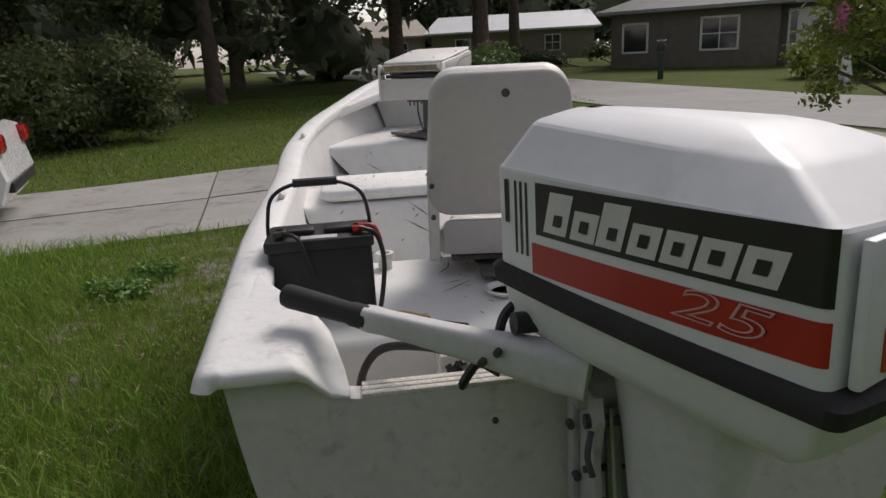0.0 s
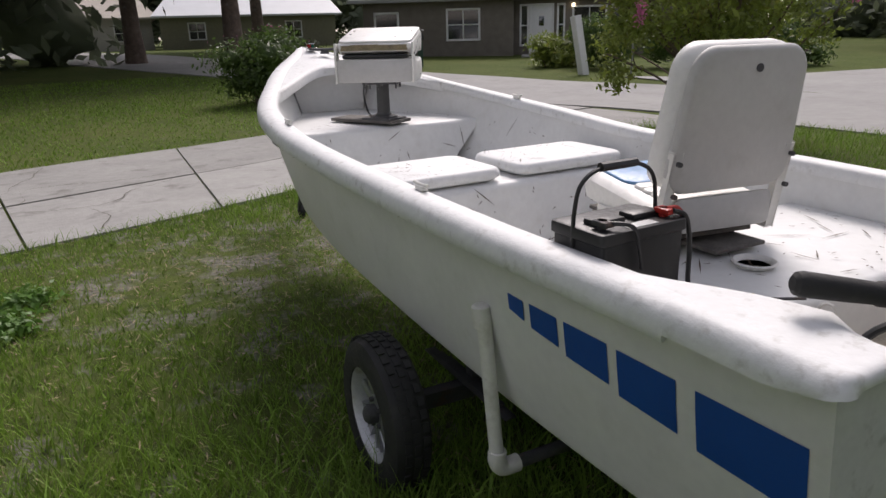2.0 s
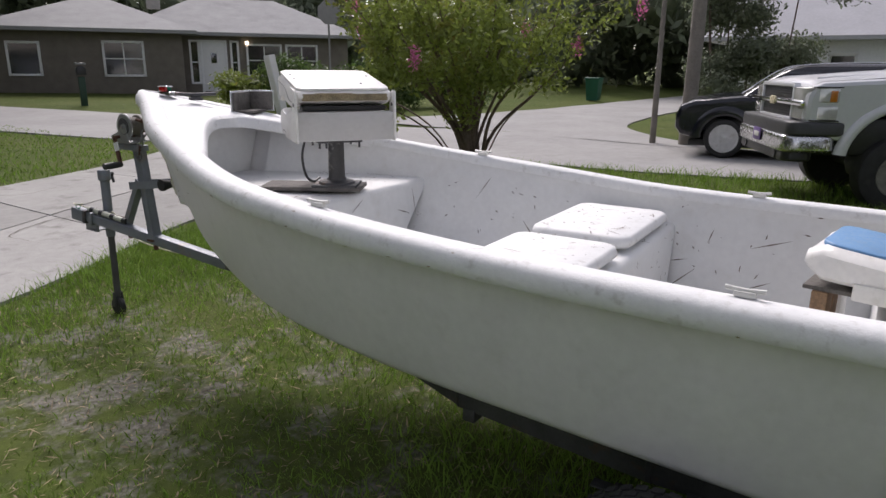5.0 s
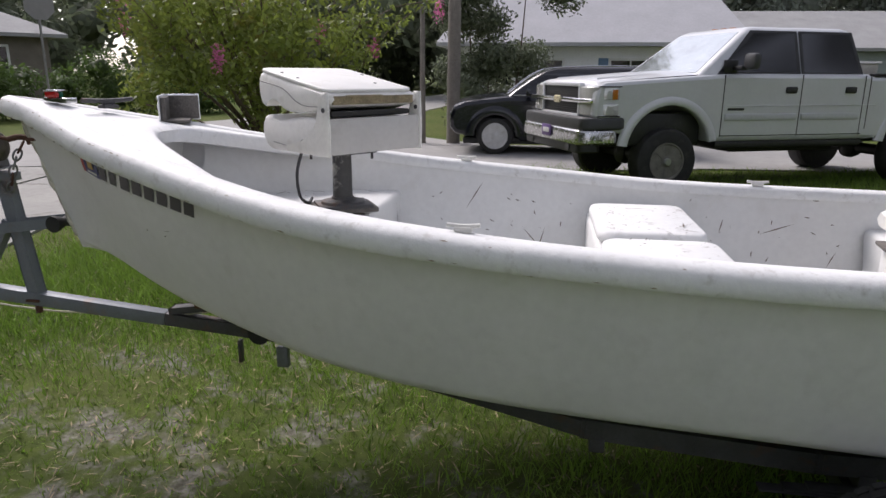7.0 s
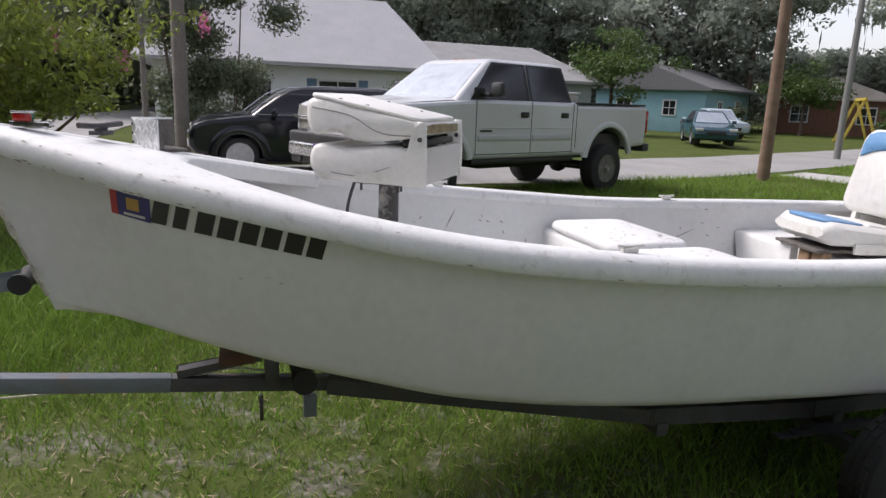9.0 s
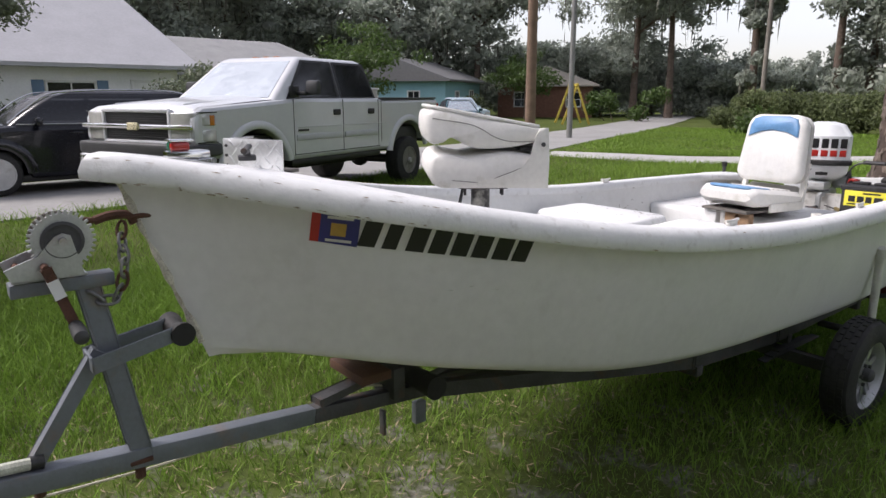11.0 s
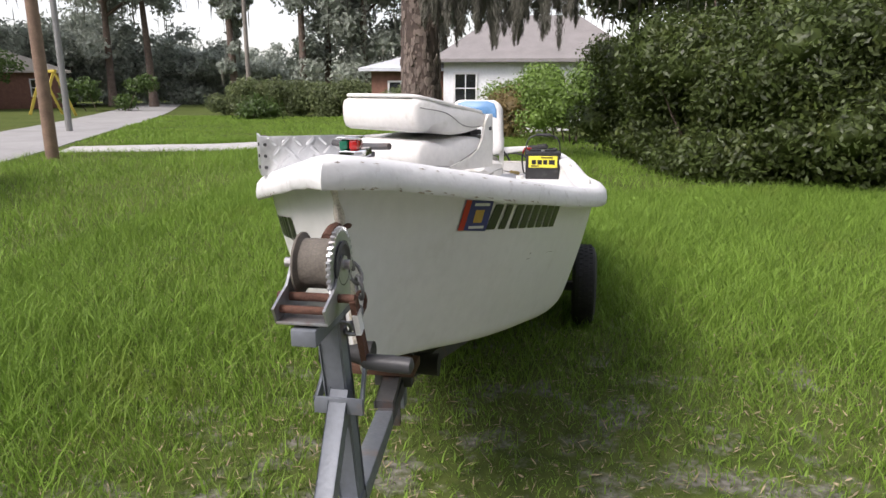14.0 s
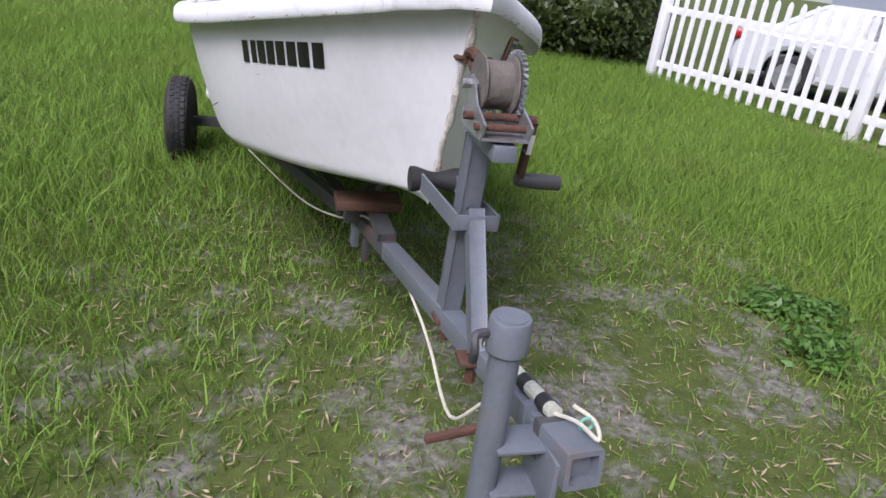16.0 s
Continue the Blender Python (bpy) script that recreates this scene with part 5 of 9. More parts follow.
    cyl(bm, (-0.1, 0.15, 1.085), (-0.15, 0.165, 1.09), 0.018, seg=18)
    part("choke_knob", bm, BLACK, o, "round black choke knob")
    bm = BM()
    cyl(bm, (0.03, 0.2, 1.09), (0.03, 0.27, 1.095), 0.012, seg=14)
    box(bm, (0.03, 0.275, 1.095), (0.07, 0.012, 0.02), 0.004)
    part("starter_grip", bm, BLACK, o, "black starter grip")
    # leg, exhaust housing, gearcase
    bm = BM()
    rows = []
    for z, w, y0, y1 in ((1.03, 0.07, -0.165, 0.07), (0.9, 0.06, -0.15, 0.05), (0.7, 0.05, -0.13, 0.03), (0.5, 0.045, -0.12, 0.03)):
        rows.append([Vector((x * w, (y0 + y1) / 2 + y * (y1 - y0) / 2, z)) for x, y in [(math.copysign(abs(math.cos(a)) ** 0.7, math.cos(a)), math.copysign(abs(math.sin(a)) ** 0.8, math.sin(a))) for a in [2 * math.pi * k / 28 for k in range(28)]]])
    loft(bm, rows)
    part("leg", bm, CHALKY, o, "chalky pale grey motor leg", 50)
    bm = BM()
    box(bm, (0, -0.1, 0.5), (0.19, 0.3, 0.012), 0.005)
    part("cavitation_plate", bm, COWL, o, "white cavitation plate")
    bm = BM()
    lathe(bm, (0, 0.14, 0.39), (0, -1, 0), [(0.004, 0), (0.03, 0.04), (0.045, 0.12), (0.045, 0.24), (0.035, 0.32), (0.03, 0.34)], 20)
    box(bm, (0, -0.02, 0.45), (0.035, 0.2, 0.12), 0.012)
    box(bm, (0, 0.03, 0.31), (0.012, 0.13, 0.12), 0.005)
    part("gearcase", bm, COWL, o, "white gearcase and skeg")
    prop = BM()
    cyl(prop, (0, -0.2, 0.39), (0, -0.28, 0.39), 0.035, 0.025, 16)
    for k in range(3):
        a = 2 * math.pi * k / 3
        box(prop, (0.075 * math.cos(a), -0.24, 0.39 + 0.075 * math.sin(a)), (0.11, 0.008, 0.075), 0.003, Matrix.Rotation(-a, 3, "Y") @ Matrix.Rotation(radians(28), 3, "X"))
    part("propeller", prop, GREYM, o, "three-bladed propeller")
    # clamp bracket over the transom, not turned with the motor
    c = Matrix.Rotation(radians(-28), 4, "Z")
    for x in (-0.1, 0.1):
        bm = BM()
        box(bm, c @ Vector((x, 0.11, 0.83)), (0.025, 0.035, 0.26), 0.006, c.to_3x3())
        box(bm, c @ Vector((x, 0.17, 0.955)), (0.03, 0.15, 0.03), 0.006, c.to_3x3())
        box(bm, c @ Vector((x, 0.25, 0.89)), (0.03, 0.03, 0.14), 0.006, c.to_3x3())
        part("clamp_arm", bm, GREYM, o, "grey clamp bracket arm")
        bm = BM()
        cyl(bm, c @ Vector((x, 0.24, 0.88)), c @ Vector((x, 0.34, 0.88)), 0.01, seg=12)
        box(bm, c @ Vector((x, 0.345, 0.88)), (0.07, 0.01, 0.02), 0.003, c.to_3x3())
        part("clamp_screw", bm, DARKST, o, "dark clamp screw")
    bm = BM()
    box(bm, c @ Vector((0, 0.09, 0.965)), (0.24, 0.1, 0.05), 0.012, c.to_3x3())
    box(bm, c @ Vector((-0.04, 0.18, 1.01)), (0.16, 0.11, 0.05), 0.012, c.to_3x3())
    part("swivel_bracket", bm, GREYM, o, "grey swivel bracket")
    bm = BM()
    cyl(bm, (0.0, 0.06, 0.62), (0, 0.075, 0.98), 0.032, seg=18)
    part("swivel_tube", bm, GREYM, o)
    bm = BM()
    beam(bm, (-0.05, 0.03, 0.62), (-0.045, 0.055, 0.95), 0.014, 0.01)
    part("tilt_rod", bm, ZINC, o, "bright tilt rod")
    for x in (-0.095, 0.095):
        bm = BM()
        pl = [(0.08, 0.98), (0.0, 0.985), (-0.012, 0.95), (0.01, 0.88), (0.0, 0.8), (0.02, 0.74), (0.02, 0.68), (0.05, 0.62), (0.085, 0.62), (0.09, 0.7)]
        prism(bm, pl, -0.006, 0.006, 0.002, c @ Matrix.Translation((x, 0, 0)) @ Matrix(((0, 0, 1, 0), (1, 0, 0, 0), (0, 1, 0, 0), (0, 0, 0, 1))))
        part("bracket_plate", bm, GREYM, o, "grey cast bracket plate")
    for y, z, r in ((0.03, 0.93, 0.012), (0.035, 0.84, 0.006), (0.045, 0.76, 0.006), (0.06, 0.68, 0.008)):
        bm = BM()
        cyl(bm, c @ Vector((-0.11, y, z)), c @ Vector((0.11, y, z)), r, seg=12)
        part("bracket_pin", bm, DARKST, o, "dark bracket pin")
    bm = BM()
    tube(bm, [c @ Vector(p) for p in ((-0.108, 0.0, 0.93), (-0.12, -0.02, 0.9), (-0.115, -0.03, 0.87))], 0.005, 8)
    part("tilt_lever", bm, DARKST, o, "dark tilt lever")
    bm = BM()
    box(bm, c @ Vector((-0.06, 0.02, 0.72)), (0.07, 0.05, 0.04), 0.01, c.to_3x3())
    part("swivel_yoke", bm, GREYM, o, "grey swivel yoke")
    for k, (x, z) in enumerate(((-0.12, 0.9), (-0.11, 0.8), (-0.06, 0.74))):
        bm = BM()
        cyl(bm, c @ Vector((x, 0.085, z)), c @ Vector((x, 0.07, z)), 0.007, seg=8)
        part("bolt", bm, DARKST, o)
    # bow handle plate on the starboard front
    bm = BM()
    box(bm, c @ Vector((0.02, 0.33, 1.03)), (0.14, 0.03, 0.06), 0.01, c.to_3x3())
    part("carry_handle", bm, COWL, o, "white carrying handle")
    bm = BM()
    tube(bm, [(-0.1, 0.19, 1.12), (-0.135, 0.205, 1.09), (-0.15, 0.215, 1.04), (-0.175, 0.24, 1.0), (-0.19, 0.26, 0.96), (-0.17, 0.28, 0.94), (-0.15, 0.27, 0.955)], 0.0085)
    part("fuel_hose", bm, BLACK, o, "black hose hanging in a loop")
    bm = BM()
    inv = o.matrix_basis.inverted()
    tube(bm, [inv @ Vector(p) for p in ((0.17, 1.03, 0.975), (0.12, 1.05, 1.0), (0.04, 1.1, 1.005), (-0.04, 1.16, 0.975), (-0.08, 1.2, 0.88), (-0.06, 1.27, 0.745))], 0.008)
    part("cable", bm, BLACK, o, "black cable arching over the transom")
    # tiller
    inv = o.matrix_basis.inverted()
    A, B, E2 = inv @ Vector((0.3, 0.95, 1.0)), inv @ Vector((-0.055, 1.135, 1.055)), inv @ Vector((-0.212, 1.222, 1.082))
    bm = BM()
    along = (B - A).normalized()
    side = along.cross(Vector((0, 0, 1))).normalized()
    up = side.cross(along)
    rings = []
    for u, w_, h_ in ((0.0, 0.07, 0.075), (0.12, 0.066, 0.075), (0.3, 0.052, 0.066), (0.45, 0.042, 0.056), (0.7, 0.036, 0.047), (0.9, 0.034, 0.042), (0.96, 0.04, 0.044), (1.0, 0.038, 0.042)):
        rings.append([A.lerp(B, u) + side * x + up * y for x, y in round_rect(w_, h_, min(w_, h_) * 0.3, 4)])
    loft(bm, rings)
    part("tiller_arm", bm, CHALKY, o, "chalky white cast tiller arm", 60)
    bm = BM()
    for u, e in ((0.36, 0.012), (0.42, -0.012)):
        q = A.lerp(B, u) + up * e
        cyl(bm, q - side * 0.035, q + side * 0.035, 0.007, seg=10)
    part("tiller_bolt", bm, DARKST, o, "dark tiller pivot bolts")
    bm = BM()
    d = (E2 - B).normalized()
    L = (E2 - B).length
    lathe(bm, B - d * 0.01, d, [(0.018, 0), (0.022, 0.003), (0.022, 0.035), (0.0195, 0.04), (0.021, L * 0.5), (0.0225, L - 0.01), (0.02, L), (0.012, L + 0.006)], 20)
    part("tiller_grip", bm, RUBBER, o, "black rubber throttle grip")


outboard()


LAMPD = mat("faded_dark_lens", (0.1, 0.018, 0.014), 0.4, var=0.3, scale=12)
CHAINST = mat("dull_chain_steel", (0.2, 0.2, 0.2), 0.5, metal=0.6, var=0.35, scale=30, stain=((0.14, 0.07, 0.04), 0.6, 30))


# ---- trailer ----
def rail_point(y, sx):
    """Centre line of the trailer's side rails."""
    cx = 0.365 - 0.0244 * (y - 1.08)
    w = lerp([(1.2, 0.46), (2.6, 0.46), (3.3, 0.40), (3.8, 0.31), (4.5, 0.205), (5.0, 0.155), (5.62, 0.03)], y)
    z = lerp([(1.2, 0.375), (2.6, 0.38), (3.8, 0.415), (4.5, 0.46), (5.0, 0.545), (5.62, 0.618)], y)
    return Vector((cx + sx * w, y, z))


def trailer():
    t = thing("boat_trailer", pose(0, 0, 0), "grey painted steel boat trailer standing on its jack", "trailer")
    tip = Vector((0.135, 6.21, 0.685))
    heel = Vector((0.39, 3.8, 0.375))
    apex = tip.lerp(heel, 0.43)
    bm = BM()
    beam(bm, tip.lerp(heel, 0.5), tip, 0.055, 0.055, 0.004)
    part("tongue", bm, STEEL, t, "grey square tongue with flaking paint")
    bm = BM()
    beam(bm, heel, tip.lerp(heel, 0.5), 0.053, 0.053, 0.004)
    part("tongue_heel", bm, DARKST, t, "darker steel rear half of the tongue")
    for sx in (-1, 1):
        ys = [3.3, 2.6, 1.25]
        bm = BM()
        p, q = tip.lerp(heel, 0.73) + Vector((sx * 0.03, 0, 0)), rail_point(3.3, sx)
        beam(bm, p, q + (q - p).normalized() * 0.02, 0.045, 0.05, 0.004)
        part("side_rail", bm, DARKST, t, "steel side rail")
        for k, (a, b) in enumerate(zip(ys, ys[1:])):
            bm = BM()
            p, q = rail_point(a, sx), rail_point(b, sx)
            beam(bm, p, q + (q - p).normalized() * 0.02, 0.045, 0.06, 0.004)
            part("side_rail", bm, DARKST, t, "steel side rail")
    for y, w in ((3.25, 0), (2.45, 0.0), (1.5, 0)):
        bm = BM()
        beam(bm, rail_point(y, -1) + Vector((-0.03, 0, -0.05)), rail_point(y, 1) + Vector((0.03, 0, -0.05)), 0.05, 0.05)
        part("crossbar", bm, DARKST, t, "dark steel crossbar")
    # stubs and bolts hanging under the rails
    for y, h in ((4.52, 0.09), (3.82, 0.07), (4.7, 0.1)):
        for sx in (-1,):
            bm = BM()
            p = tip.lerp(heel, (6.21 - y) / 2.41)
            box(bm, p + Vector((0, 0, -0.05 - h / 2)), (0.03, 0.05 if h != 0.1 else 0.014, h), 0.004)
            part("hanger_bracket", bm, DARKST if h != 0.09 else STEEL, t)
    # bunks and keel block under the hull
    for sx in (-1, 1):
        bm = BM()
        beam(bm, Vector((0.36 + sx * 0.32, 1.3, 0.412)), Vector((0.32 + sx * 0.32, 3.3, 0.458)), 0.09, 0.04, 0.006)
        part("bunk", bm, PLY, t, "dark carpeted bunk board")
        for y in (1.5, 2.45):
            bm = BM()
            beam(bm, Vector((0.355 + sx * 0.32, y, 0.3)), Vector((0.355 + sx * 0.32, y, 0.41)), 0.05, 0.05)
            part("bunk_post", bm, DARKST, t)
    bm = BM()
    beam(bm, (0.2, 4.78, 0.618), (0.43, 4.78, 0.618), 0.12, 0.034, 0.004)
    part("keel_block", bm, REDWOOD, t, "red-brown timber block under the keel")
    bm = BM()
    beam(bm, (0.27, 4.98, 0.565), (0.29, 4.7, 0.6), 0.06, 0.02)
    box(bm, (0.31, 4.66, 0.55), (0.14, 0.05, 0.12), 0.004)
    part("block_support", bm, DARKST, t, "rusty support under the block")
    bm = BM()
    lathe(bm, (0.16, 4.55, 0.53), (1, 0, 0), [(0.01, 0), (0.045, 0.0), (0.04, 0.1), (0.045, 0.22), (0.01, 0.22)], 18)
    part("keel_roller", bm, RUBBER, t, "black keel roller")
    # axle, wheels
    bm = BM()
    beam(bm, (-0.42, 2.47, 0.255), (1.13, 2.44, 0.255), 0.05, 0.05)
    part("axle", bm, DARKST, t, "dark square axle")
    for sx in (-1, 1):
        bm = BM()
        x = 0.355 + sx * 0.52
        for k in range(3):
            box(bm, (x, 2.46, 0.29 + 0.01 * k), (0.045, 0.6 - 0.14 * k, 0.008), 0.002)
        part("leaf_spring", bm, DARKST, t)
        wc = Vector((0.355 + sx * 0.845, 2.46, 0.262))
        w = new("wheel")
        w.parent = t
        tagged(w, "trailer wheel with pale spoked rim")
        ax = Vector((sx, -0.02 * sx, 0))
        bm = BM()
        lathe(bm, wc, ax, [(0.165, -0.07), (0.22, -0.075), (0.255, -0.06), (0.268, -0.03), (0.27, 0.0), (0.268, 0.03), (0.255, 0.06), (0.22, 0.075), (0.168, 0.068), (0.16, 0.0)], 40)
        part("tyre", bm, RUBBER, w, "worn black tyre")
        tread = BM()
        for k in range(40):
            a = 2 * math.pi * k / 40
            for dx in (-0.032, 0.0, 0.032):
                m_ = Matrix.Rotation(a + dx * 2, 3, "X")
                box(tread, wc + Vector((dx, 0, 0)) + m_ @ Vector((0, 0, 0.2705)), (0.022, 0.03, 0.006), 0, m_)
        part("tread", tread, RUBBER, w)
        bm = BM()
        lathe(bm, wc, ax, [(0.168, -0.06), (0.172, 0.058), (0.165, 0.064), (0.155, 0.052), (0.15, 0.0), (0.15, -0.05)], 40)
        part("rim", bm, mat("pale_rim_paint", (0.55, 0.56, 0.57), 0.45, metal=0.4, var=0.15, scale=12, stain=((0.2, 0.12, 0.07), 0.5, 14)), w, "pale grey steel rim")
        disc = BM()
        for k in range(10):
            a = 2 * math.pi * k / 10
            m_ = Matrix.Rotation(a, 3, "X")
            box(disc, wc + ax * 0.02 + m_ @ Vector((0, 0, 0.105)), (0.014, 0.034, 0.1), 0.006, m_)
        cyl(disc, wc + ax * 0.008, wc + ax * 0.034, 0.07, 0.062, 28)
        part("spokes", disc, ZINC, w, "spoked wheel disc")
        bm = BM()
        lathe(bm, wc + ax * 0.03, ax, [(0.034, 0), (0.032, 0.035), (0.02, 0.045), (0.0, 0.047)], 20)
        part("hub_cap", bm, DARKST, w)
        for k in range(5):
            a = 2 * math.pi * k / 5
            bm = BM()
            p = wc + ax * 0.034 + Vector((0, 0.05 * math.cos(a), 0.05 * math.sin(a)))
            cyl(bm, p, p + ax * 0.012, 0.009, seg=6)
            part("wheel_nut", bm, DARKST, w)
        # guide post: plastic pipe with an elbow
        g = new("guide_post")
        g.parent = t
        tagged(g, "white plastic pipe guide post with end cap")
        gx = 0.355 + sx * 0.707
        bot, top = Vector((gx + sx * 0.0, 1.945, 0.33)), Vector((gx + sx * 0.018, 1.99, 0.79))
        bm = BM()
        cyl(bm, bot, top, 0.021, seg=18)
        part("pipe", bm, PVC, g)
        bm = BM()
        lathe(bm, top - Vector((0, 0, 0.055)), (top - bot), [(0.021, 0), (0.027, 0.002), (0.027, 0.06), (0.02, 0.066), (0, 0.068)], 18)
        part("end_cap", bm, PVC, g)
        bm = BM()
        tube(bm, [bot + Vector((0, 0, 0.03)), bot + Vector((0, 0, -0.005)), bot + Vector((-sx * 0.02, 0, -0.03)), bot + Vector((-sx * 0.07, 0, -0.032))], 0.027, 14)
        part("elbow", bm, PVC, g)
        bm = BM()
        cyl(bm, bot + Vector((-sx * 0.06, 0, -0.032)), bot + Vector((-sx * 0.26, 0, -0.032)), 0.02, seg=14)
        part("arm", bm, DARKST, g)
        # tail lamp
        bm = BM()
        box(bm, (0.365 + sx * 0.62, 1.33, 0.42), (0.16, 0.06, 0.09), 0.008)
        part("tail_lamp", bm, LAMPD, t, "dark red tail lamp")
        bm = BM()
        beam(bm, (0.365 + sx * 0.46, 1.35, 0.35), (0.365 + sx * 0.62, 1.35, 0.39), 0.03, 0.03)
        part("lamp_bracket", bm, DARKST, t)
    # winch stand
    base = Vector((0.203, 5.552, 0.6))
    head = Vector((0.214, 5.635, 1.10))
    bm = BM()
    beam(bm, base, head, 0.044, 0.048, 0.004)
    part("winch_post", bm, STEEL, t, "grey square winch post")
    bm = BM()
    beam(bm, Vector((0.2, 5.81, 0.655)), Vector((0.198, 5.63, 0.93)), 0.04, 0.03, 0.003)
    part("brace", bm, STEEL, t, "grey diagonal brace")
    bm = BM()
    box(bm, head + Vector((-0.004, 0.055, 0.014)), (0.05, 0.23, 0.034), 0.003)
    part("winch_arm", bm, STEEL, t, "grey arm carrying the winch")
    for sx in (-1, 1):
        bm = BM()
        beam(bm, Vector((0.196 + sx * 0.05, 5.655, 0.905)), Vector((0.245 + sx * 0.045, 5.42, 0.93)), 0.007, 0.038, 0.002)
        part("bow_stop_arm", bm, STEEL, t, "flat grey bow stop arm")
    bm = BM()
    box(bm, (0.196, 5.655, 0.905), (0.107, 0.007, 0.038), 0.002)
    part("bow_stop_end", bm, STEEL, t)
    bm = BM()
    lathe(bm, (0.247 - 0.065, 5.418, 0.926), (1, 0, 0), [(0.01, 0), (0.033, 0.0), (0.033, 0.014), (0.022, 0.05), (0.02, 0.065), (0.022, 0.08), (0.033, 0.116), (0.033, 0.13), (0.01, 0.13)], 24)
    part("bow_roller", bm, RUBBER, t, "black rubber bow roller")
    for y, z in ((5.56, 0.565), (5.8, 0.6)):
        bm = BM()
        cyl(bm, (0.205, y, z - 0.03), (0.205, y, z + 0.012), 0.014, seg=8)
        box(bm, (0.205, y, z + 0.03), (0.07, 0.06, 0.012), 0.003)
        part("bolt", bm, RUST, t)
    # winch
    w = new("winch")
    w.parent = t
    tagged(w, "zinc-plated hand winch with rusty parts")
    c = Vector((0.225, 5.685, 1.228))
    gear = BM()
    tooth = []
    for k in range(34):
        for q, r in ((0.0, 0.066), (0.3, 0.066), (0.4, 0.075), (0.75, 0.075), (0.85, 0.066)):
            a = 2 * math.pi * (k + q) / 34
            tooth.append((r * math.cos(a), r * math.sin(a)))
    prism(gear, tooth, 0, 0.008, 0.0, Matrix.Translation(c + Vector((-0.056, 0, 0))) @ Matrix(((0, 0, 1, 0), (1, 0, 0, 0), (0, 1, 0, 0), (0, 0, 0, 1))))
    part("gear", gear, ZINC, w, "toothed zinc gear wheel")
    bm = BM()
    lathe(bm, c + Vector((-0.0565, 0, 0)), (-1, 0, 0), [(0.044, 0.0), (0.046, 0.0), (0.048, 0.004), (0.04, 0.006), (0.036, 0.002), (0.03, 0.0005)], 30)
    part("gear_hub", bm, DARKST, w, "dark ring on the gear's face")
    bm = BM()
    lathe(bm, c + Vector((-0.045, 0, 0)), (1, 0, 0), [(0.02, 0), (0.062, 0), (0.062, 0.004), (0.05, 0.008), (0.05, 0.062), (0.062, 0.068), (0.062, 0.072), (0.02, 0.072)], 30)
    part("drum", bm, mat("wound_strap", (0.13, 0.115, 0.095), 0.8, var=0.35, scale=25, bump=0.4), w, "drum with wound strap")
    for x in (-0.062, 0.036):
        bm = BM()
        prism(bm, [(-0.04, -0.09), (0.112, -0.09), (0.128, -0.056), (0.1, -0.045), (0.056, -0.03), (0.018, 0.012), (0.0, 0.019), (-0.018, 0.012)], 0, 0.005, 0.0, Matrix.Translation(c + Vector((x, 0, 0))) @ Matrix(((0, 0, 1, 0), (1, 0, 0, 0), (0, 1, 0, 0), (0, 0, 0, 1))))
        part("side_plate", bm, ZINC, w, "zinc side plate")
    bm = BM()
    box(bm, c + Vector((-0.012, 0.035, -0.087)), (0.1, 0.16, 0.006), 0.001)
    part("base_plate", bm, ZINC, w)
    bm = BM()
    cyl(bm, c + Vector((-0.095, 0.046, -0.056)), c + Vector((0.06, 0.046, -0.056)), 0.009, seg=12)
    cyl(bm, c + Vector((-0.06, 0.095, -0.066)), c + Vector((0.05, 0.095, -0.066)), 0.008, seg=12)
    part("drive_shaft", bm, RUST, w, "rusty drive shaft")
    bm = BM()
    cyl(bm, c + Vector((-0.075, 0, 0)), c + Vector((0.06, 0, 0)), 0.01, seg=10)
    part("drum_shaft", bm, ZINC, w)
    k0 = c + Vector((-0.092, 0.046, -0.056))
    k1 = Vector((0.125, 5.685, 1.025))
    crank = BM()
    beam(crank, k0, k1, 0.008, 0.024, 0.002)
    crank = part("crank", crank, RUST, w, "rusty crank arm")
    bm = BM()
    beam(bm, k0.lerp(k1, 0.2) - Vector((0.001, 0, 0)), k0.lerp(k1, 0.5) - Vector((0.001, 0, 0)), 0.0095, 0.026, 0.001)
    part("crank_label", bm, TRIMW, w, "white label on the crank")
    bm = BM()
    lathe(bm, k1 + Vector((0.01, 0, 0)), (-1, 0.05, -0.02), [(0.01, 0), (0.016, 0.01), (0.018, 0.06), (0.017, 0.105), (0.008, 0.11)], 16)
    part("crank_grip", bm, GREYTRIM, w, "grey plastic crank grip")
    # chain from the winch to the bow eye
    eye = BOAT @ Vector((0, 4.44, 1.255))
    pts = [c + Vector((-0.01, -0.05, 0.04)), c.lerp(eye, 0.5) + Vector((0, 0, 0.018)), eye]
    chain = new("strap_and_hook")
    chain.parent = w
    bm = BM()
    tube(bm, pts[:2], 0.008, 8, 4)
    tube(bm, [pts[1], pts[1].lerp(eye, 0.5) + Vector((0, 0, 0.012)), eye + Vector((0, 0, 0.01)), eye + Vector((0, -0.012, -0.012))], 0.012, 8, 4)
    part("hook", bm, RUST, w, "rusty winch hook")
    bpy.data.objects.remove(chain)
    down = [eye + Vector((-0.005, 0.02, -0.01)), eye + Vector((-0.035, 0.03, -0.06)), eye + Vector((-0.06, 0.035, -0.12)), eye + Vector((-0.055, 0.06, -0.19)), Vector((0.18, 5.6, 1.05)), Vector((0.195, 5.64, 1.085))]
    P = smooth_path(down, 5)
    link = None
    dist = 0.0
    last = P[0]
    i = 0
    step = 0.034
    acc = [P[0]]
    for a, b in zip(P, P[1:]):
        while (b - acc[-1]).length > step:
            acc.append(acc[-1] + (b - acc[-1]).normalized() * step)
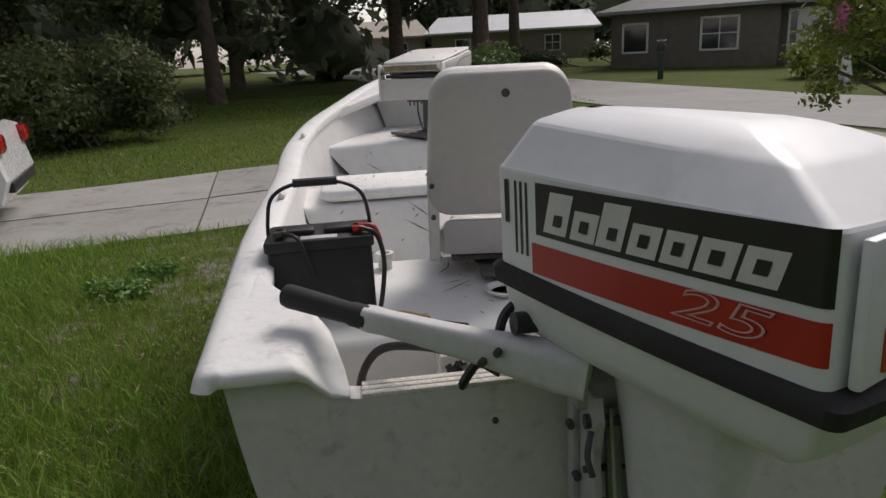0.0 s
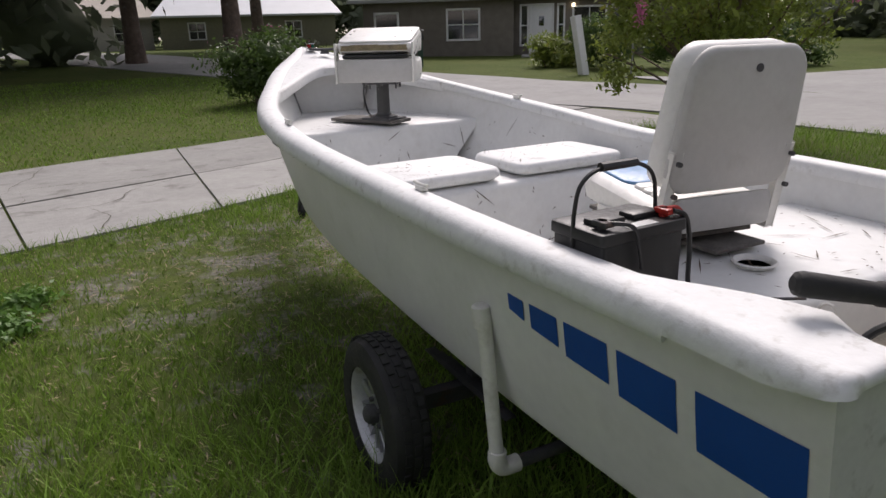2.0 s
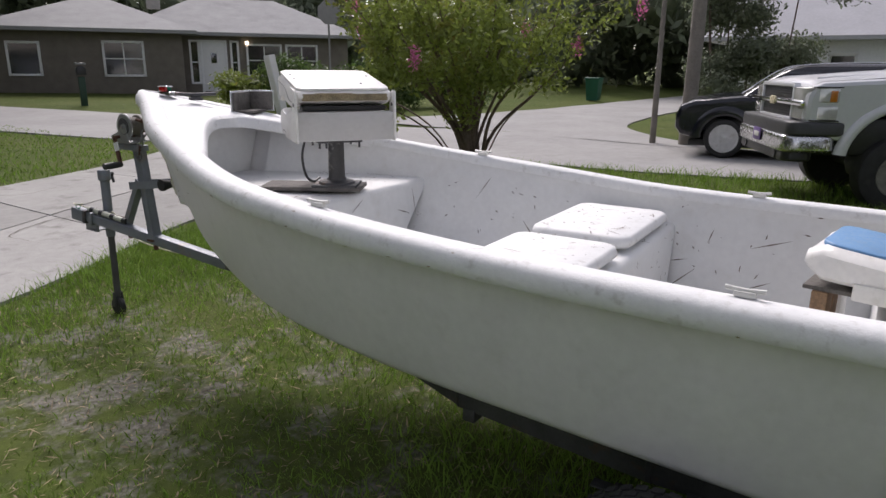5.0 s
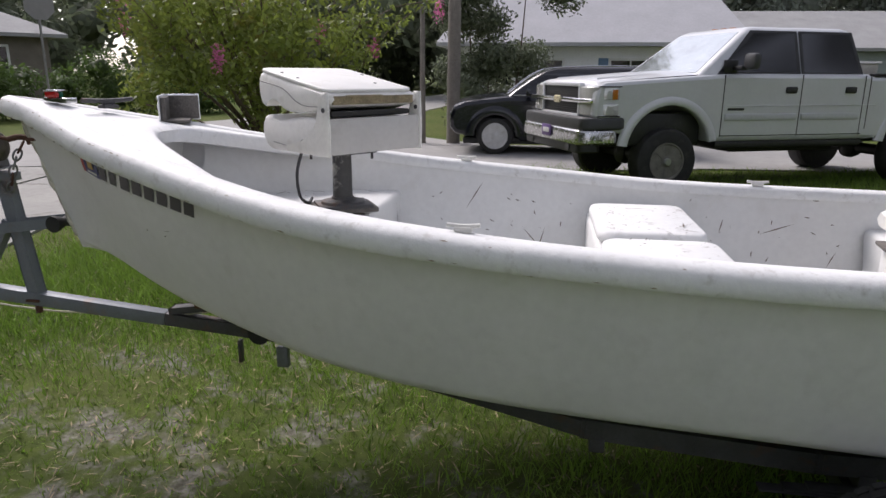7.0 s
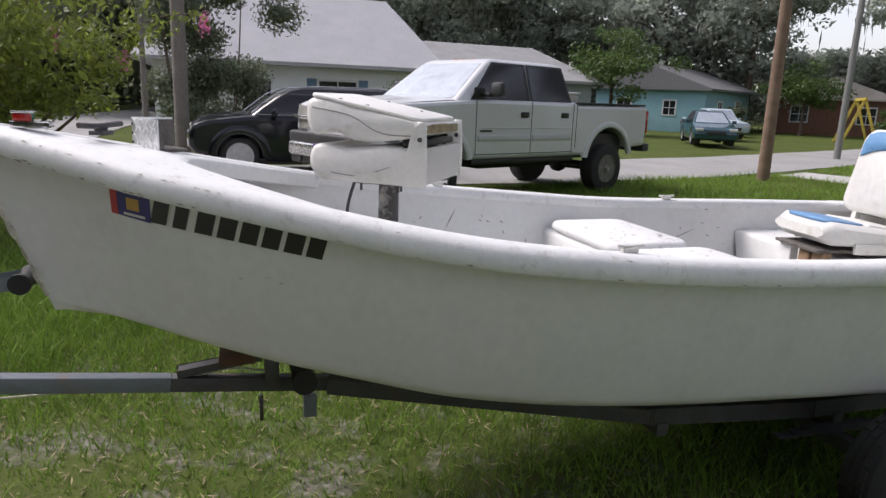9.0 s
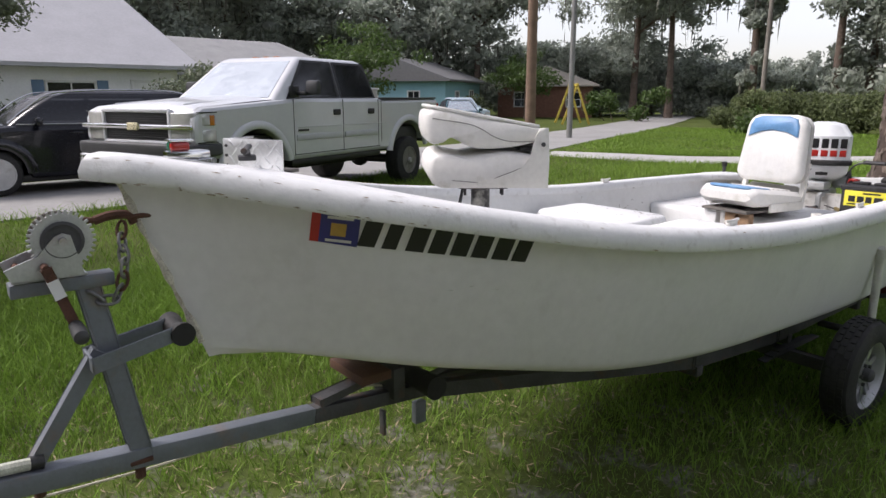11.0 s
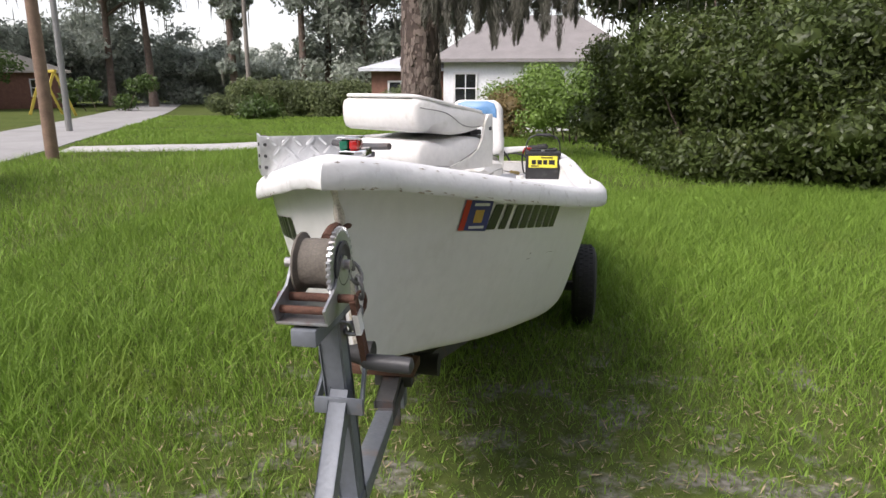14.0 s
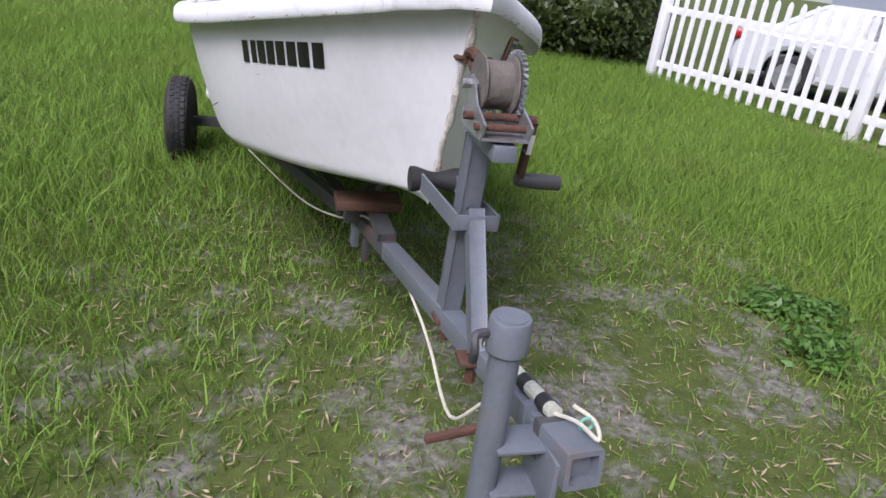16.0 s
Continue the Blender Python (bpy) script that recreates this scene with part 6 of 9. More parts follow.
    for k, (a, b) in enumerate(zip(acc, acc[1:])):
        bm = BM()
        d = (b - a).normalized()
        s = d.orthogonal().normalized()
        if k % 2:
            s = d.cross(s)
        mid = (a + b) / 2
        loop = [mid + d * (0.026 * math.cos(q)) + s * (0.014 * math.sin(q)) for q in [2 * math.pi * j / 10 for j in range(11)]]
        tube(bm, loop, 0.0045, 6, 1)
        part("chain_link", bm, CHAINST if k % 4 else RUST, w)
    # tongue jack
    j = new("jack")
    j.parent = t
    tagged(j, "grey tongue jack with a small wheel")
    jt, jf = Vector((0.277, 6.134, 0.94)), Vector((0.266, 6.13, 0.06))
    d = (jt - jf).normalized()
    bm = BM()
    cyl(bm, jt - d * 0.42, jt, 0.027, seg=24)
    part("outer_tube", bm, STEEL, j, "grey outer tube")
    bm = BM()
    lathe(bm, jt - d * 0.07, d, [(0.028, 0), (0.037, 0.008), (0.037, 0.06), (0.034, 0.068), (0.0, 0.07)], 24)
    part("cap", bm, STEEL, j, "grey round cap")
    bm = BM()
    cyl(bm, jf + d * 0.06, jt - d * 0.4, 0.02, seg=18)
    part("inner_tube", bm, DARKST, j)
    bm = BM()
    lathe(bm, jf + Vector((-0.022, 0, 0)), (1, 0, 0), [(0.01, 0), (0.05, 0.002), (0.06, 0.012), (0.06, 0.032), (0.05, 0.042), (0.01, 0.044)], 24)
    part("wheel", bm, RUBBER, j, "small black jack wheel")
    bm = BM()
    for sx in (-0.03, 0.03):
        beam(bm, jf + Vector((sx, 0, 0)), jf + d * 0.09 + Vector((sx * 0.7, 0, 0)), 0.006, 0.03, 0.001)
    part("fork", bm, DARKST, j)
    bm = BM()
    tube(bm, [jt + d * -0.03 + Vector((0.03, 0, 0)), jt + d * -0.03 + Vector((0.06, 0.01, 0)), jt + Vector((0.062, 0.02, -0.05)), jt + Vector((0.055, 0.0, -0.085))], 0.008)
    part("crank_handle", bm, DARKST, j, "dark bent crank handle")
    bm = BM()
    box(bm, jt - d * 0.26 + Vector((-0.06, 0.0, 0)), (0.11, 0.075, 0.008), 0.002)
    box(bm, jt - d * 0.36 + Vector((-0.06, 0.0, 0)), (0.11, 0.075, 0.008), 0.002)
    box(bm, jt - d * 0.31 + Vector((-0.1, 0.02, 0)), (0.012, 0.13, 0.12), 0.002)
    part("mounting_plate", bm, STEEL, j, "grey mounting plates")
    # coupler end, wiring wrapped along the tongue, safety chain, rope
    f = (tip - apex).normalized()
    bm = BM()
    o = [(x, y) for x, y in round_rect(0.075, 0.075, 0.006, 2)]
    inn = [(x * 0.72, y * 0.72) for x, y in o]
    q = Matrix.Translation(tip) @ f.to_track_quat("Z", "Y").to_matrix().to_4x4()
    loft(bm, [[q @ Vector((x, y, -0.09)) for x, y in o], [q @ Vector((x, y, 0.02)) for x, y in o], [q @ Vector((x, y, 0.02)) for x, y in inn], [q @ Vector((x, y, -0.05)) for x, y in inn]])
    part("coupler_socket", bm, STEEL, t, "open square coupler socket")
    for k in (0.06, 0.12):
        bm = BM()
        p = tip - f * (k + 0.03)
        beam(bm, p - f * 0.012, p + f * 0.012, 0.078, 0.078, 0.003)
        part("collar", bm, DARKST if k < 0.1 else STEEL, t)
    top = Vector((0.0, 0, 0.045))
    bm = BM()
    tube(bm, [tip - f * 0.42 + top, tip - f * 0.25 + top, tip - f * 0.1 + top], 0.016, 10)
    part("wrapped_wiring", bm, mat("taped_wires", (0.45, 0.46, 0.38), 0.6, var=0.4, scale=25), t, "taped bundle of pale wires")
    for k in (0.12, 0.2, 0.3, 0.4):
        bm = BM()
        cyl(bm, tip - f * k + top, tip - f * (k + 0.03) + top, 0.018, seg=12)
        part("tape_band", bm, BLACK, t)
    bm = BM()
    tube(bm, [tip - f * 0.1 + top, tip - f * 0.05 + top + Vector((-0.015, 0, 0.012)), tip + Vector((-0.02, 0.01, 0.06)), tip - f * 0.04 + top + Vector((-0.04, 0, 0.02)), tip - f * 0.08 + top + Vector((-0.02, 0, 0.03))], 0.004)
    part("plug_wires", bm, ROPE, t, "pale connector wires")
    bm = BM()
    ring = tip - f * 0.05 + Vector((-0.03, 0, 0.055))
    tube(bm, [ring + Vector((0.013 * math.cos(a), 0.004, 0.013 * math.sin(a))) for a in [2 * math.pi * k / 12 for k in range(13)]], 0.003, 6, 2)
    part("connector", bm, mat("pale_green_plastic", (0.15, 0.42, 0.33), 0.5, var=0.2), t, "green wiring connector")
    bm = BM()
    tube(bm, [(0.761, 3.3, 0.337), (0.513, 4.0, 0.329), (0.369, 4.4, 0.4), (0.31, 4.75, 0.545), (0.26, 5.0, 0.54), (0.246, 5.4, 0.53), (0.25, 5.6, 0.53), (0.273, 5.9, 0.55), (0.25, 6.05, 0.69), (0.29, 6.16, 0.5), (0.31, 6.18, 0.42)], 0.0042, 8)
    part("rope", bm, ROPE, t, "pale rope slung along the trailer")
    bm = BM()
    beam(bm, (0.37, 6.05, 0.62), (0.26, 6.07, 0.66), 0.016, 0.016)
    part("pin", bm, RUST, t, "rusty locking pin")


trailer()


# ---- vehicles ----
def slab(bm, outline, x0, x1, bev=0.04, inset=None):
    """A side outline (y, z) carried across from x0 to x1, with rounded-over long edges."""
    n = len(outline)
    P = [Vector(p) for p in outline]
    area = sum(P[i].x * P[(i + 1) % n].y - P[(i + 1) % n].x * P[i].y for i in range(n))
    sg = 1 if area > 0 else -1
    N = []
    for i in range(n):
        d = (P[(i + 1) % n] - P[i - 1]).normalized()
        N.append(Vector((-d.y, d.x)) * sg)

    def ring(x, off):
        return [Vector((x, (P[i] + N[i] * off).x, (P[i] + N[i] * off).y)) for i in range(n)]
    s = 1 if x1 > x0 else -1
    return loft(bm, [ring(x0, bev), ring(x0 + s * bev * 0.35, bev * 0.3), ring(x0 + s * bev, 0), ring(x1 - s * bev, 0), ring(x1 - s * bev * 0.35, bev * 0.3), ring(x1, bev)])


def arch(y, z, r, a0=200, a1=-20, n=10):
    return [(y + r * math.cos(radians(a0 + (a1 - a0) * k / n)), z + r * math.sin(radians(a0 + (a1 - a0) * k / n))) for k in range(n + 1)]


def car_wheel(parent, x, y, r, w, sx, rim_mat, spokes=6, rimr=0.6):
    wh = new("wheel")
    wh.parent = parent
    c = Vector((x, y, r))
    ax = Vector((sx, 0, 0))
    bm = BM()
    rr = r * rimr
    lathe(bm, c, ax, [(rr, -w / 2), (r * 0.93, -w / 2), (r, -w * 0.36), (r, w * 0.36), (r * 0.97, w * 0.45), (r * 0.9, w / 2), (rr * 1.04, w * 0.48), (rr, w * 0.42), (rr * 0.97, w * 0.05)], 40)
    part("tyre", bm, RUBBER, wh)
    bm = BM()
    lathe(bm, c, ax, [(rr * 1.02, w * 0.44), (rr * 1.02, w * 0.5), (rr * 0.95, w * 0.5), (rr * 0.9, w * 0.4), (rr * 0.87, w * 0.15)], 36)
    part("rim", bm, rim_mat, wh, "bright wheel rim")
    # plain black disc stands for the shade between the spokes
    bm = BM()
    lathe(bm, c, ax, [(rr * 0.93, w * 0.16), (0.0, w * 0.14)], 24)
    part("brake_disc", bm, BLACK, wh, "black disc for the shaded space behind the spokes")
    bm = BM()
    for k in range(spokes):
        m_ = Matrix.Rotation(2 * math.pi * k / spokes, 3, "X")
        wd = rr * (0.3 if spokes > 6 else 0.42)
        q = [Vector((0, -wd * 0.36, rr * 0.2)), Vector((0, wd * 0.36, rr * 0.2)), Vector((0, wd * 0.5, rr * 0.93)), Vector((0, -wd * 0.5, rr * 0.93))]
        loft(bm, [[c + ax * w * 0.24 + m_ @ p for p in q], [c + ax * (w * 0.46) + m_ @ Vector((0, p.y * 0.8, p.z)) for p in q]])
    lathe(bm, c + ax * w * 0.24, ax, [(rr * 0.34, 0), (rr * 0.32, w * 0.24), (rr * 0.16, w * 0.27), (rr * 0.14, w * 0.32), (0.0, w * 0.33)], 24)
    part("spokes", bm, rim_mat, wh)


def cabin(bm, lo, hi, zb, zt, bow=0.0):
    """A greenhouse between a belt rectangle (y0, y1, half width) and a roof rectangle."""
    rings = []
    for k, (t, drop) in enumerate(((0, 0), (0.5, 0), (0.88, 0), (0.97, 0.02), (1.0, 0.08))):
        y0 = lo[0] + (hi[0] - lo[0]) * t - drop * 0.8
        y1 = lo[1] + (hi[1] - lo[1]) * t + drop * 0.8
        w = lo[2] + (hi[2] - lo[2]) * t - drop
        z = zb + (zt - zb) * (t if t < 1 else 1) + (0.012 if t == 1 else 0)
        r = 0.07
        rings.append([Vector((x, (y0 + y1) / 2 + y, z)) for x, y in round_rect(2 * w, y0 - y1, r, 3)])
    return loft(bm, rings)


def face_panel(bm, a, b, c, d, off):
    """A thin window panel over the corners a, b, c, d."""
    a, b, c, d = (Vector(p) for p in (a, b, c, d))
    n = (b - a).cross(d - a).normalized()
    ring = [a, b, c, d]
    mid = (a + b + c + d) / 4
    out = [mid + (p - mid) * 1.0 + n * off for p in ring]
    inn = [mid + (p - mid) * 1.03 - n * 0.01 for p in ring]
    return loft(bm, [inn, out])


def side_window(parent, sx, y0b, y1b, y0t, y1t, lo, hi, zb, zt, material, t0=0.08, t1=0.86, name="side_window"):
    def pt(yb, yt, t):
        w = lo[2] + (hi[2] - lo[2]) * t
        return Vector((sx * (w + 0.0), yb + (yt - yb) * (t - t0) / (t1 - t0), zb + (zt - zb) * t))
    bm = BM()
    q = [pt(y0b, y0t, t0), pt(y1b, y1t, t0), pt(y1b, y1t, t1), pt(y0b, y0t, t1)]
    face_panel(bm, *(q if sx > 0 else q[::-1]), 0.006)
    part(name, bm, material, parent, "dark tinted side window")


def end_window(parent, front, lo, hi, zb, zt, material, name, t0=0.06, t1=0.88):
    def pt(sx, t):
        i = 0 if front else 1
        y = lo[i] + (hi[i] - lo[i]) * t
        w = (lo[2] + (hi[2] - lo[2]) * t) - 0.1
        return Vector((sx * w, y, zb + (zt - zb) * t))
    bm = BM()
    q = [pt(1, t0), pt(-1, t0), pt(-1, t1), pt(1, t1)]
    face_panel(bm, *(q if front else q[::-1]), 0.006)
    part(name, bm, material, parent, "sloping glass")


RIMG = mat("dull_alloy", (0.55, 0.55, 0.56), 0.45, metal=0.35, var=0.15, scale=10, stain=((0.25, 0.22, 0.18), 0.5, 9))
RIMD = mat("dirty_steel_rim", (0.2, 0.19, 0.175), 0.55, metal=0.3, var=0.3, scale=10, stain=((0.08, 0.07, 0.06), 0.6, 9))
# pale part-metal base brightens the glass as if with reflected sky
SCREEN = mat("sky_pale_glass", (0.62, 0.67, 0.7), 0.06, var=0.15, scale=1, spec=1.0, coat=0.6, metal=0.7)
AMBER = mat("amber_lens", (0.5, 0.16, 0.02), 0.2, var=0.15, coat=0.5)
SILVERLOW = mat("dusty_silver_paint", (0.5, 0.51, 0.53), 0.42, metal=0.12, var=0.08, scale=3, coat=0.3, stain=((0.33, 0.31, 0.27), 0.4, 2.5))


def crowned(bm, rows, nx=10):
    """A panel bowed across: rows of (y, z at the edge, half width, rise in the middle)."""
    R = []
    for y, z, w, rise in rows:
        R.append([Vector((w * (-1 + 2 * i / nx), y, z + rise * (1 - abs(-1 + 2 * i / nx) ** 2.4))) for i in range(nx + 1)])
    low = [[p - Vector((0, 0, 0.06)) for p in R[0]]]
    return loft(bm, low + R + [[p - Vector((0, 0, 0.06)) for p in R[-1]]], closed=False)


def pickup():
    t = thing("pickup_truck", pose(9.43, 0.49, -0.1, 0, 0, 24) @ Matrix.Scale(1.09, 4), "silver lifted crew cab pickup truck parked on the grass", "truck")
    R, yf, yr, zh = 0.42, 1.95, -1.93, 0.54
    zs = 0.66
    nose = [(2.86, 0.8), (2.97, 0.96), (3.0, 1.02), (2.99, 1.26), (2.94, 1.36), (2.84, 1.405), (2.3, 1.44), (1.3, 1.505), (1.05, 1.515)]
    belt = [(-1.0, 1.515), (-1.04, 1.485), (-2.95, 1.5), (-3.03, 1.47), (-3.05, 1.1), (-3.0, 0.8), (-2.6, 0.78)]
    side = nose + belt + arch(yr, zh, 0.6, 156, 12) + [(-1.25, zs), (1.2, zs)] + arch(yf, zh, 0.6, 168, 24) + [(2.6, 0.78)]
    bm = BM()
    slab(bm, side, -0.985, 0.985, 0.055)
    part("body", bm, SILVER, t, "silver painted body", 22)
    # hood with a broad raised centre
    bm = BM()
    crowned(bm, [(2.93, 1.365, 0.9, 0.02), (2.85, 1.408, 0.9, 0.035), (2.5, 1.432, 0.9, 0.05), (2.0, 1.47, 0.89, 0.055), (1.5, 1.5, 0.88, 0.05), (1.24, 1.51, 0.87, 0.045)])
    part("hood", bm, SILVER, t, "broad silver hood", 60)
    for sx in (-1, 1):
        bm = BM()
        tube(bm, [(sx * 0.62, 2.8, 1.437), (sx * 0.6, 2.2, 1.478), (sx * 0.56, 1.4, 1.527)], 0.012, 6)
        part("hood_crease", bm, SILVER, t)
        bm = BM()
        tube(bm, [(sx * 0.905, 2.9, 1.372), (sx * 0.902, 2.2, 1.447), (sx * 0.885, 1.2, 1.516)], 0.006, 6)
        part("hood_gap", bm, BLACK, t)
    lo, hi, zb, zt = (1.58, -0.99, 0.93), (0.8, -0.8, 0.745), 1.49, 2.09
    bm = BM()
    cabin(bm, lo, hi, zb, zt)
    part("cab", bm, SILVER, t, "silver cab and roof", 40)
    end_window(t, True, lo, hi, zb, zt, SCREEN, "windscreen", 0.05, 0.9)
    end_window(t, False, lo, hi, zb, zt, TINT, "rear_window", 0.2, 0.85)
    bm = BM()
    box(bm, (0, 0.05, zt + 0.012), (0.9, 1.1, 0.02), 0.008)
    part("roof_panel", bm, SILVER, t)
    for x in (-0.2, 0.0, 0.2):
        bm = BM()
        box(bm, (x, 0.62, zt + 0.02), (0.09, 0.05, 0.025), 0.01)
        part("roof_marker", bm, AMBER, t)
    for sx in (-1, 1):
        for k, (a, b, c, d) in enumerate(((1.24, 0.13, 0.72, 0.13), (-0.01, -0.86, -0.01, -0.74))):
            bm = BM()

            def pt(y, tt, off):
                w = lo[2] + (hi[2] - lo[2]) * tt
                return Vector((sx * (w + off), y, zb + (zt - zb) * tt))
            q = [pt(a + 0.05, 0.03, 0), pt(b - 0.05, 0.03, 0), pt(d - 0.04, 0.92, 0), pt(c + 0.05, 0.92, 0)]
            face_panel(bm, *(q if sx > 0 else q[::-1]), 0.004)
            part("window_seal", bm, BLACK, t, "black window seal")
            side_window(t, sx, a, b, c, d, lo, hi, zb, zt, TINT, 0.08, 0.87)
        for y, z0, z1 in ((1.22, 0.72, 1.5), (0.06, 0.72, 1.5), (-0.93, 0.72, 1.5), (-1.02, 0.8, 1.48)):
            bm = BM()
            box(bm, (sx * 0.984, y, (z0 + z1) / 2), (0.008, 0.012, z1 - z0), 0)
            part("door_seam", bm, BLACK, t)
        bm = BM()
        box(bm, (sx * 0.984, 0.13, 0.735), (0.008, 2.2, 0.012), 0)
        part("sill_seam", bm, BLACK, t)
        for y0, y1 in ((1.18, 0.1), (0.03, -0.88)):
            bm = BM()
            box(bm, (sx * 0.992, (y0 + y1) / 2, 0.97), (0.024, y0 - y1, 0.085), 0.011)
            part("side_moulding", bm, SILVERLOW, t, "silver side moulding")
        bm = BM()
        box(bm, (sx * 0.99, 0.0, 1.115), (0.012, 2.3, 0.012), 0.005)
        part("body_crease", bm, SILVER, t)
        for y in (0.22, -0.71):
            bm = BM()
            box(bm, (sx * 0.99, y, 1.31), (0.022, 0.17, 0.085), 0.02)
            part("door_handle", bm, BLACK, t, "black door handle")
        bm = BM()
        box(bm, (sx * 0.986, 1.02, 1.07), (0.008, 0.24, 0.03), 0.002)
        part("badge_bar", bm, BLACK, t)
        bm = BM()
        box(bm, (sx * 0.75, 0.1, 0.62), (0.4, 2.3, 0.1), 0.03)
        part("rocker", bm, BLACK, t, "black underside of the cab")
        for y in (yf, yr):
            bm = BM()
            rings = []
            for a in range(8, 176, 8):
                ca, sa = math.cos(radians(a)), math.sin(radians(a))
                rings.append([Vector((sx * (0.95 + dx), y + (0.585 + dr) * ca * (1.02 if dr > 0.05 else 1), zh + (0.585 + dr) * sa)) for dx, dr in ((0, 0.0), (0.05, 0.0), (0.062, 0.012), (0.06, 0.05), (0.052, 0.09), (0.036, 0.105), (0, 0.11))])
            loft(bm, rings)
            part("wheel_flare", bm, SILVER, t, "wide silver wheel flare", 50)
            car_wheel(t, sx * 0.86, y, R, 0.28, sx, RIMD, 8, 0.56)
            bm = BM()
            cyl(bm, (sx * 1.0, y, R), (sx * 1.03, y, R), 0.05, 0.042, 16)
            part("hub", bm, ZINC, t, "steel wheel hub")
            bm = BM()
            box(bm, (sx * 0.62, y, 0.82), (0.5, 1.05, 0.42), 0.05)
            part("wheel_well", bm, BLACK, t, "black wheel housing")
        # mirror
        bm = BM()
        box(bm, (sx * 1.17, 1.0, 1.66), (0.22, 0.11, 0.2), 0.045)
        part("mirror", bm, GREYTRIM, t, "dark folding mirror")
        bm = BM()
        box(bm, (sx * 1.0, 1.05, 1.58), (0.22, 0.1, 0.06), 0.02)
        box(bm, (sx * 0.925, 1.12, 1.6), (0.03, 0.2, 0.16), 0.012)
        part("mirror_arm", bm, BLACK, t)
        # two-tier lamps wrapping the corner
        for z, h, m_, nm, lb in ((1.268, 0.155, CLEARLENS, "headlamp", "clear headlamp"), (1.075, 0.145, CLEARLENS, "turn_lamp", "clear turn signal lamp")):
            bm = BM()
            o = [(0.6, 3.02), (0.88, 3.01), (0.965, 2.95), (1.0, 2.82), (1.0, 2.68), (0.6, 2.68)]
            prism(bm, [(sx * x, y) for x, y in o], z - h / 2, z + h / 2, 0.012)
            part(nm, bm, m_, t, lb, 40)
        bm = BM()
        box(bm, (sx * 1.001, 2.735, 1.255), (0.014, 0.07, 0.12), 0.005)
        part("side_marker", bm, AMBER, t, "amber side marker")
        bm = BM()
        for y, z, w_, h_ in ((2.8, 1.35, 0.3, 0.012), (2.8, 0.995, 0.3, 0.012)):
            box(bm, (sx * 0.99, y, z), (0.03, w_, h_), 0.003)
        part("lamp_gap", bm, BLACK, t)
        bm = BM()
        box(bm, (sx * 0.952, -3.035, 1.22), (0.08, 0.07, 0.4), 0.02)
        part("tail_lamp", bm, REDLENS, t, "red tail lamp")
        bm = BM()
        box(bm, (sx * 0.3, 1.36, 1.565), (0.62, 0.02, 0.018), 0.004, Matrix.Rotation(sx * radians(5), 3, "Y"))
        part("wiper", bm, BLACK, t)
    # grille: silver surround, dark mesh above and below a bright bar
    bm = BM()
    for z, h in ((1.365, 0.05), (0.985, 0.05)):
        box(bm, (0, 2.99, z), (1.2, 0.08, h), 0.018)
    for x in (-0.59, 0.59):
        box(bm, (x, 2.99, 1.175), (0.05, 0.08, 0.4), 0.018)
    part("grille_surround", bm, SILVER, t, "silver grille surround")
    bm = BM()
    box(bm, (0, 2.975, 1.175), (1.14, 0.05, 0.36), 0.01)
    part("grille", bm, BLACK, t, "black grille")
    for k in range(12):
        z = 1.02 + 0.028 * k
        if abs(z - 1.175) > 0.05:
            bm = BM()
            box(bm, (0, 3.004, z), (1.13, 0.012, 0.008), 0.002)
            part("grille_slat", bm, GREYTRIM, t)
    bm = BM()
    box(bm, (0, 3.03, 1.175), (1.96, 0.05, 0.062), 0.02)
    part("grille_bar", bm, CHROME, t, "chrome grille bar")
    bm = BM()
    box(bm, (0, 3.06, 1.178), (0.2, 0.03, 0.095), 0.02)
    part("emblem", bm, mat("pale_gold", (0.75, 0.68, 0.48), 0.3, metal=0.6), t, "plain pale gold emblem")
    bm = BM()
    prism(bm, [(x, y + 2.84) for x, y in round_rect(2.05, 0.62, 0.15, 5)], 0.83, 0.98, 0.03)
    part("bumper_pad", bm, GREYTRIM, t, "dark grey bumper pad")
    bm = BM()
    prism(bm, [(x, y + 2.9) for x, y in round_rect(2.03, 0.56, 0.16, 5)], 0.65, 0.83, 0.035)
    part("bumper", bm, mat("worn_chrome", (0.55, 0.55, 0.55), 0.22, metal=0.9, var=0.2, scale=4), t, "worn chrome front bumper")
    bm = BM()
    prism(bm, [(x, y + 2.99) for x, y in round_rect(1.9, 0.32, 0.12, 5)], 0.54, 0.67, 0.03)
    part("air_dam", bm, BLACK, t, "black air dam")
    for sx in (-1, 1):
        bm = BM()
        lathe(bm, (sx * 0.62, 3.15, 0.6), (0, 1, 0), [(0.055, 0), (0.055, 0.012), (0.045, 0.014), (0.0, 0.006)], 16)
        part("tow_eye", bm, DARKST, t, "dark tow eye")
    bm = BM()
    box(bm, (0, 3.195, 0.77), (0.3, 0.012, 0.15), 0.003)
    part("front_plate", bm, mat("purple_plate", (0.12, 0.07, 0.22), 0.5, var=0.2), t, "purple front plate")
    bm = BM()
    box(bm, (0, 3.203, 0.77), (0.2, 0.004, 0.06), 0.001)
    part("plate_bar", bm, WHITED, t)
    bm = BM()
    for y in (yf, yr):
        cyl(bm, (-0.75, y, 0.43), (0.75, y, 0.43), 0.08, seg=12)
        lathe(bm, (0.1, y - 0.15, 0.43), (0, 1, 0), [(0.02, 0), (0.15, 0.06), (0.17, 0.15), (0.15, 0.24), (0.02, 0.3)], 14)
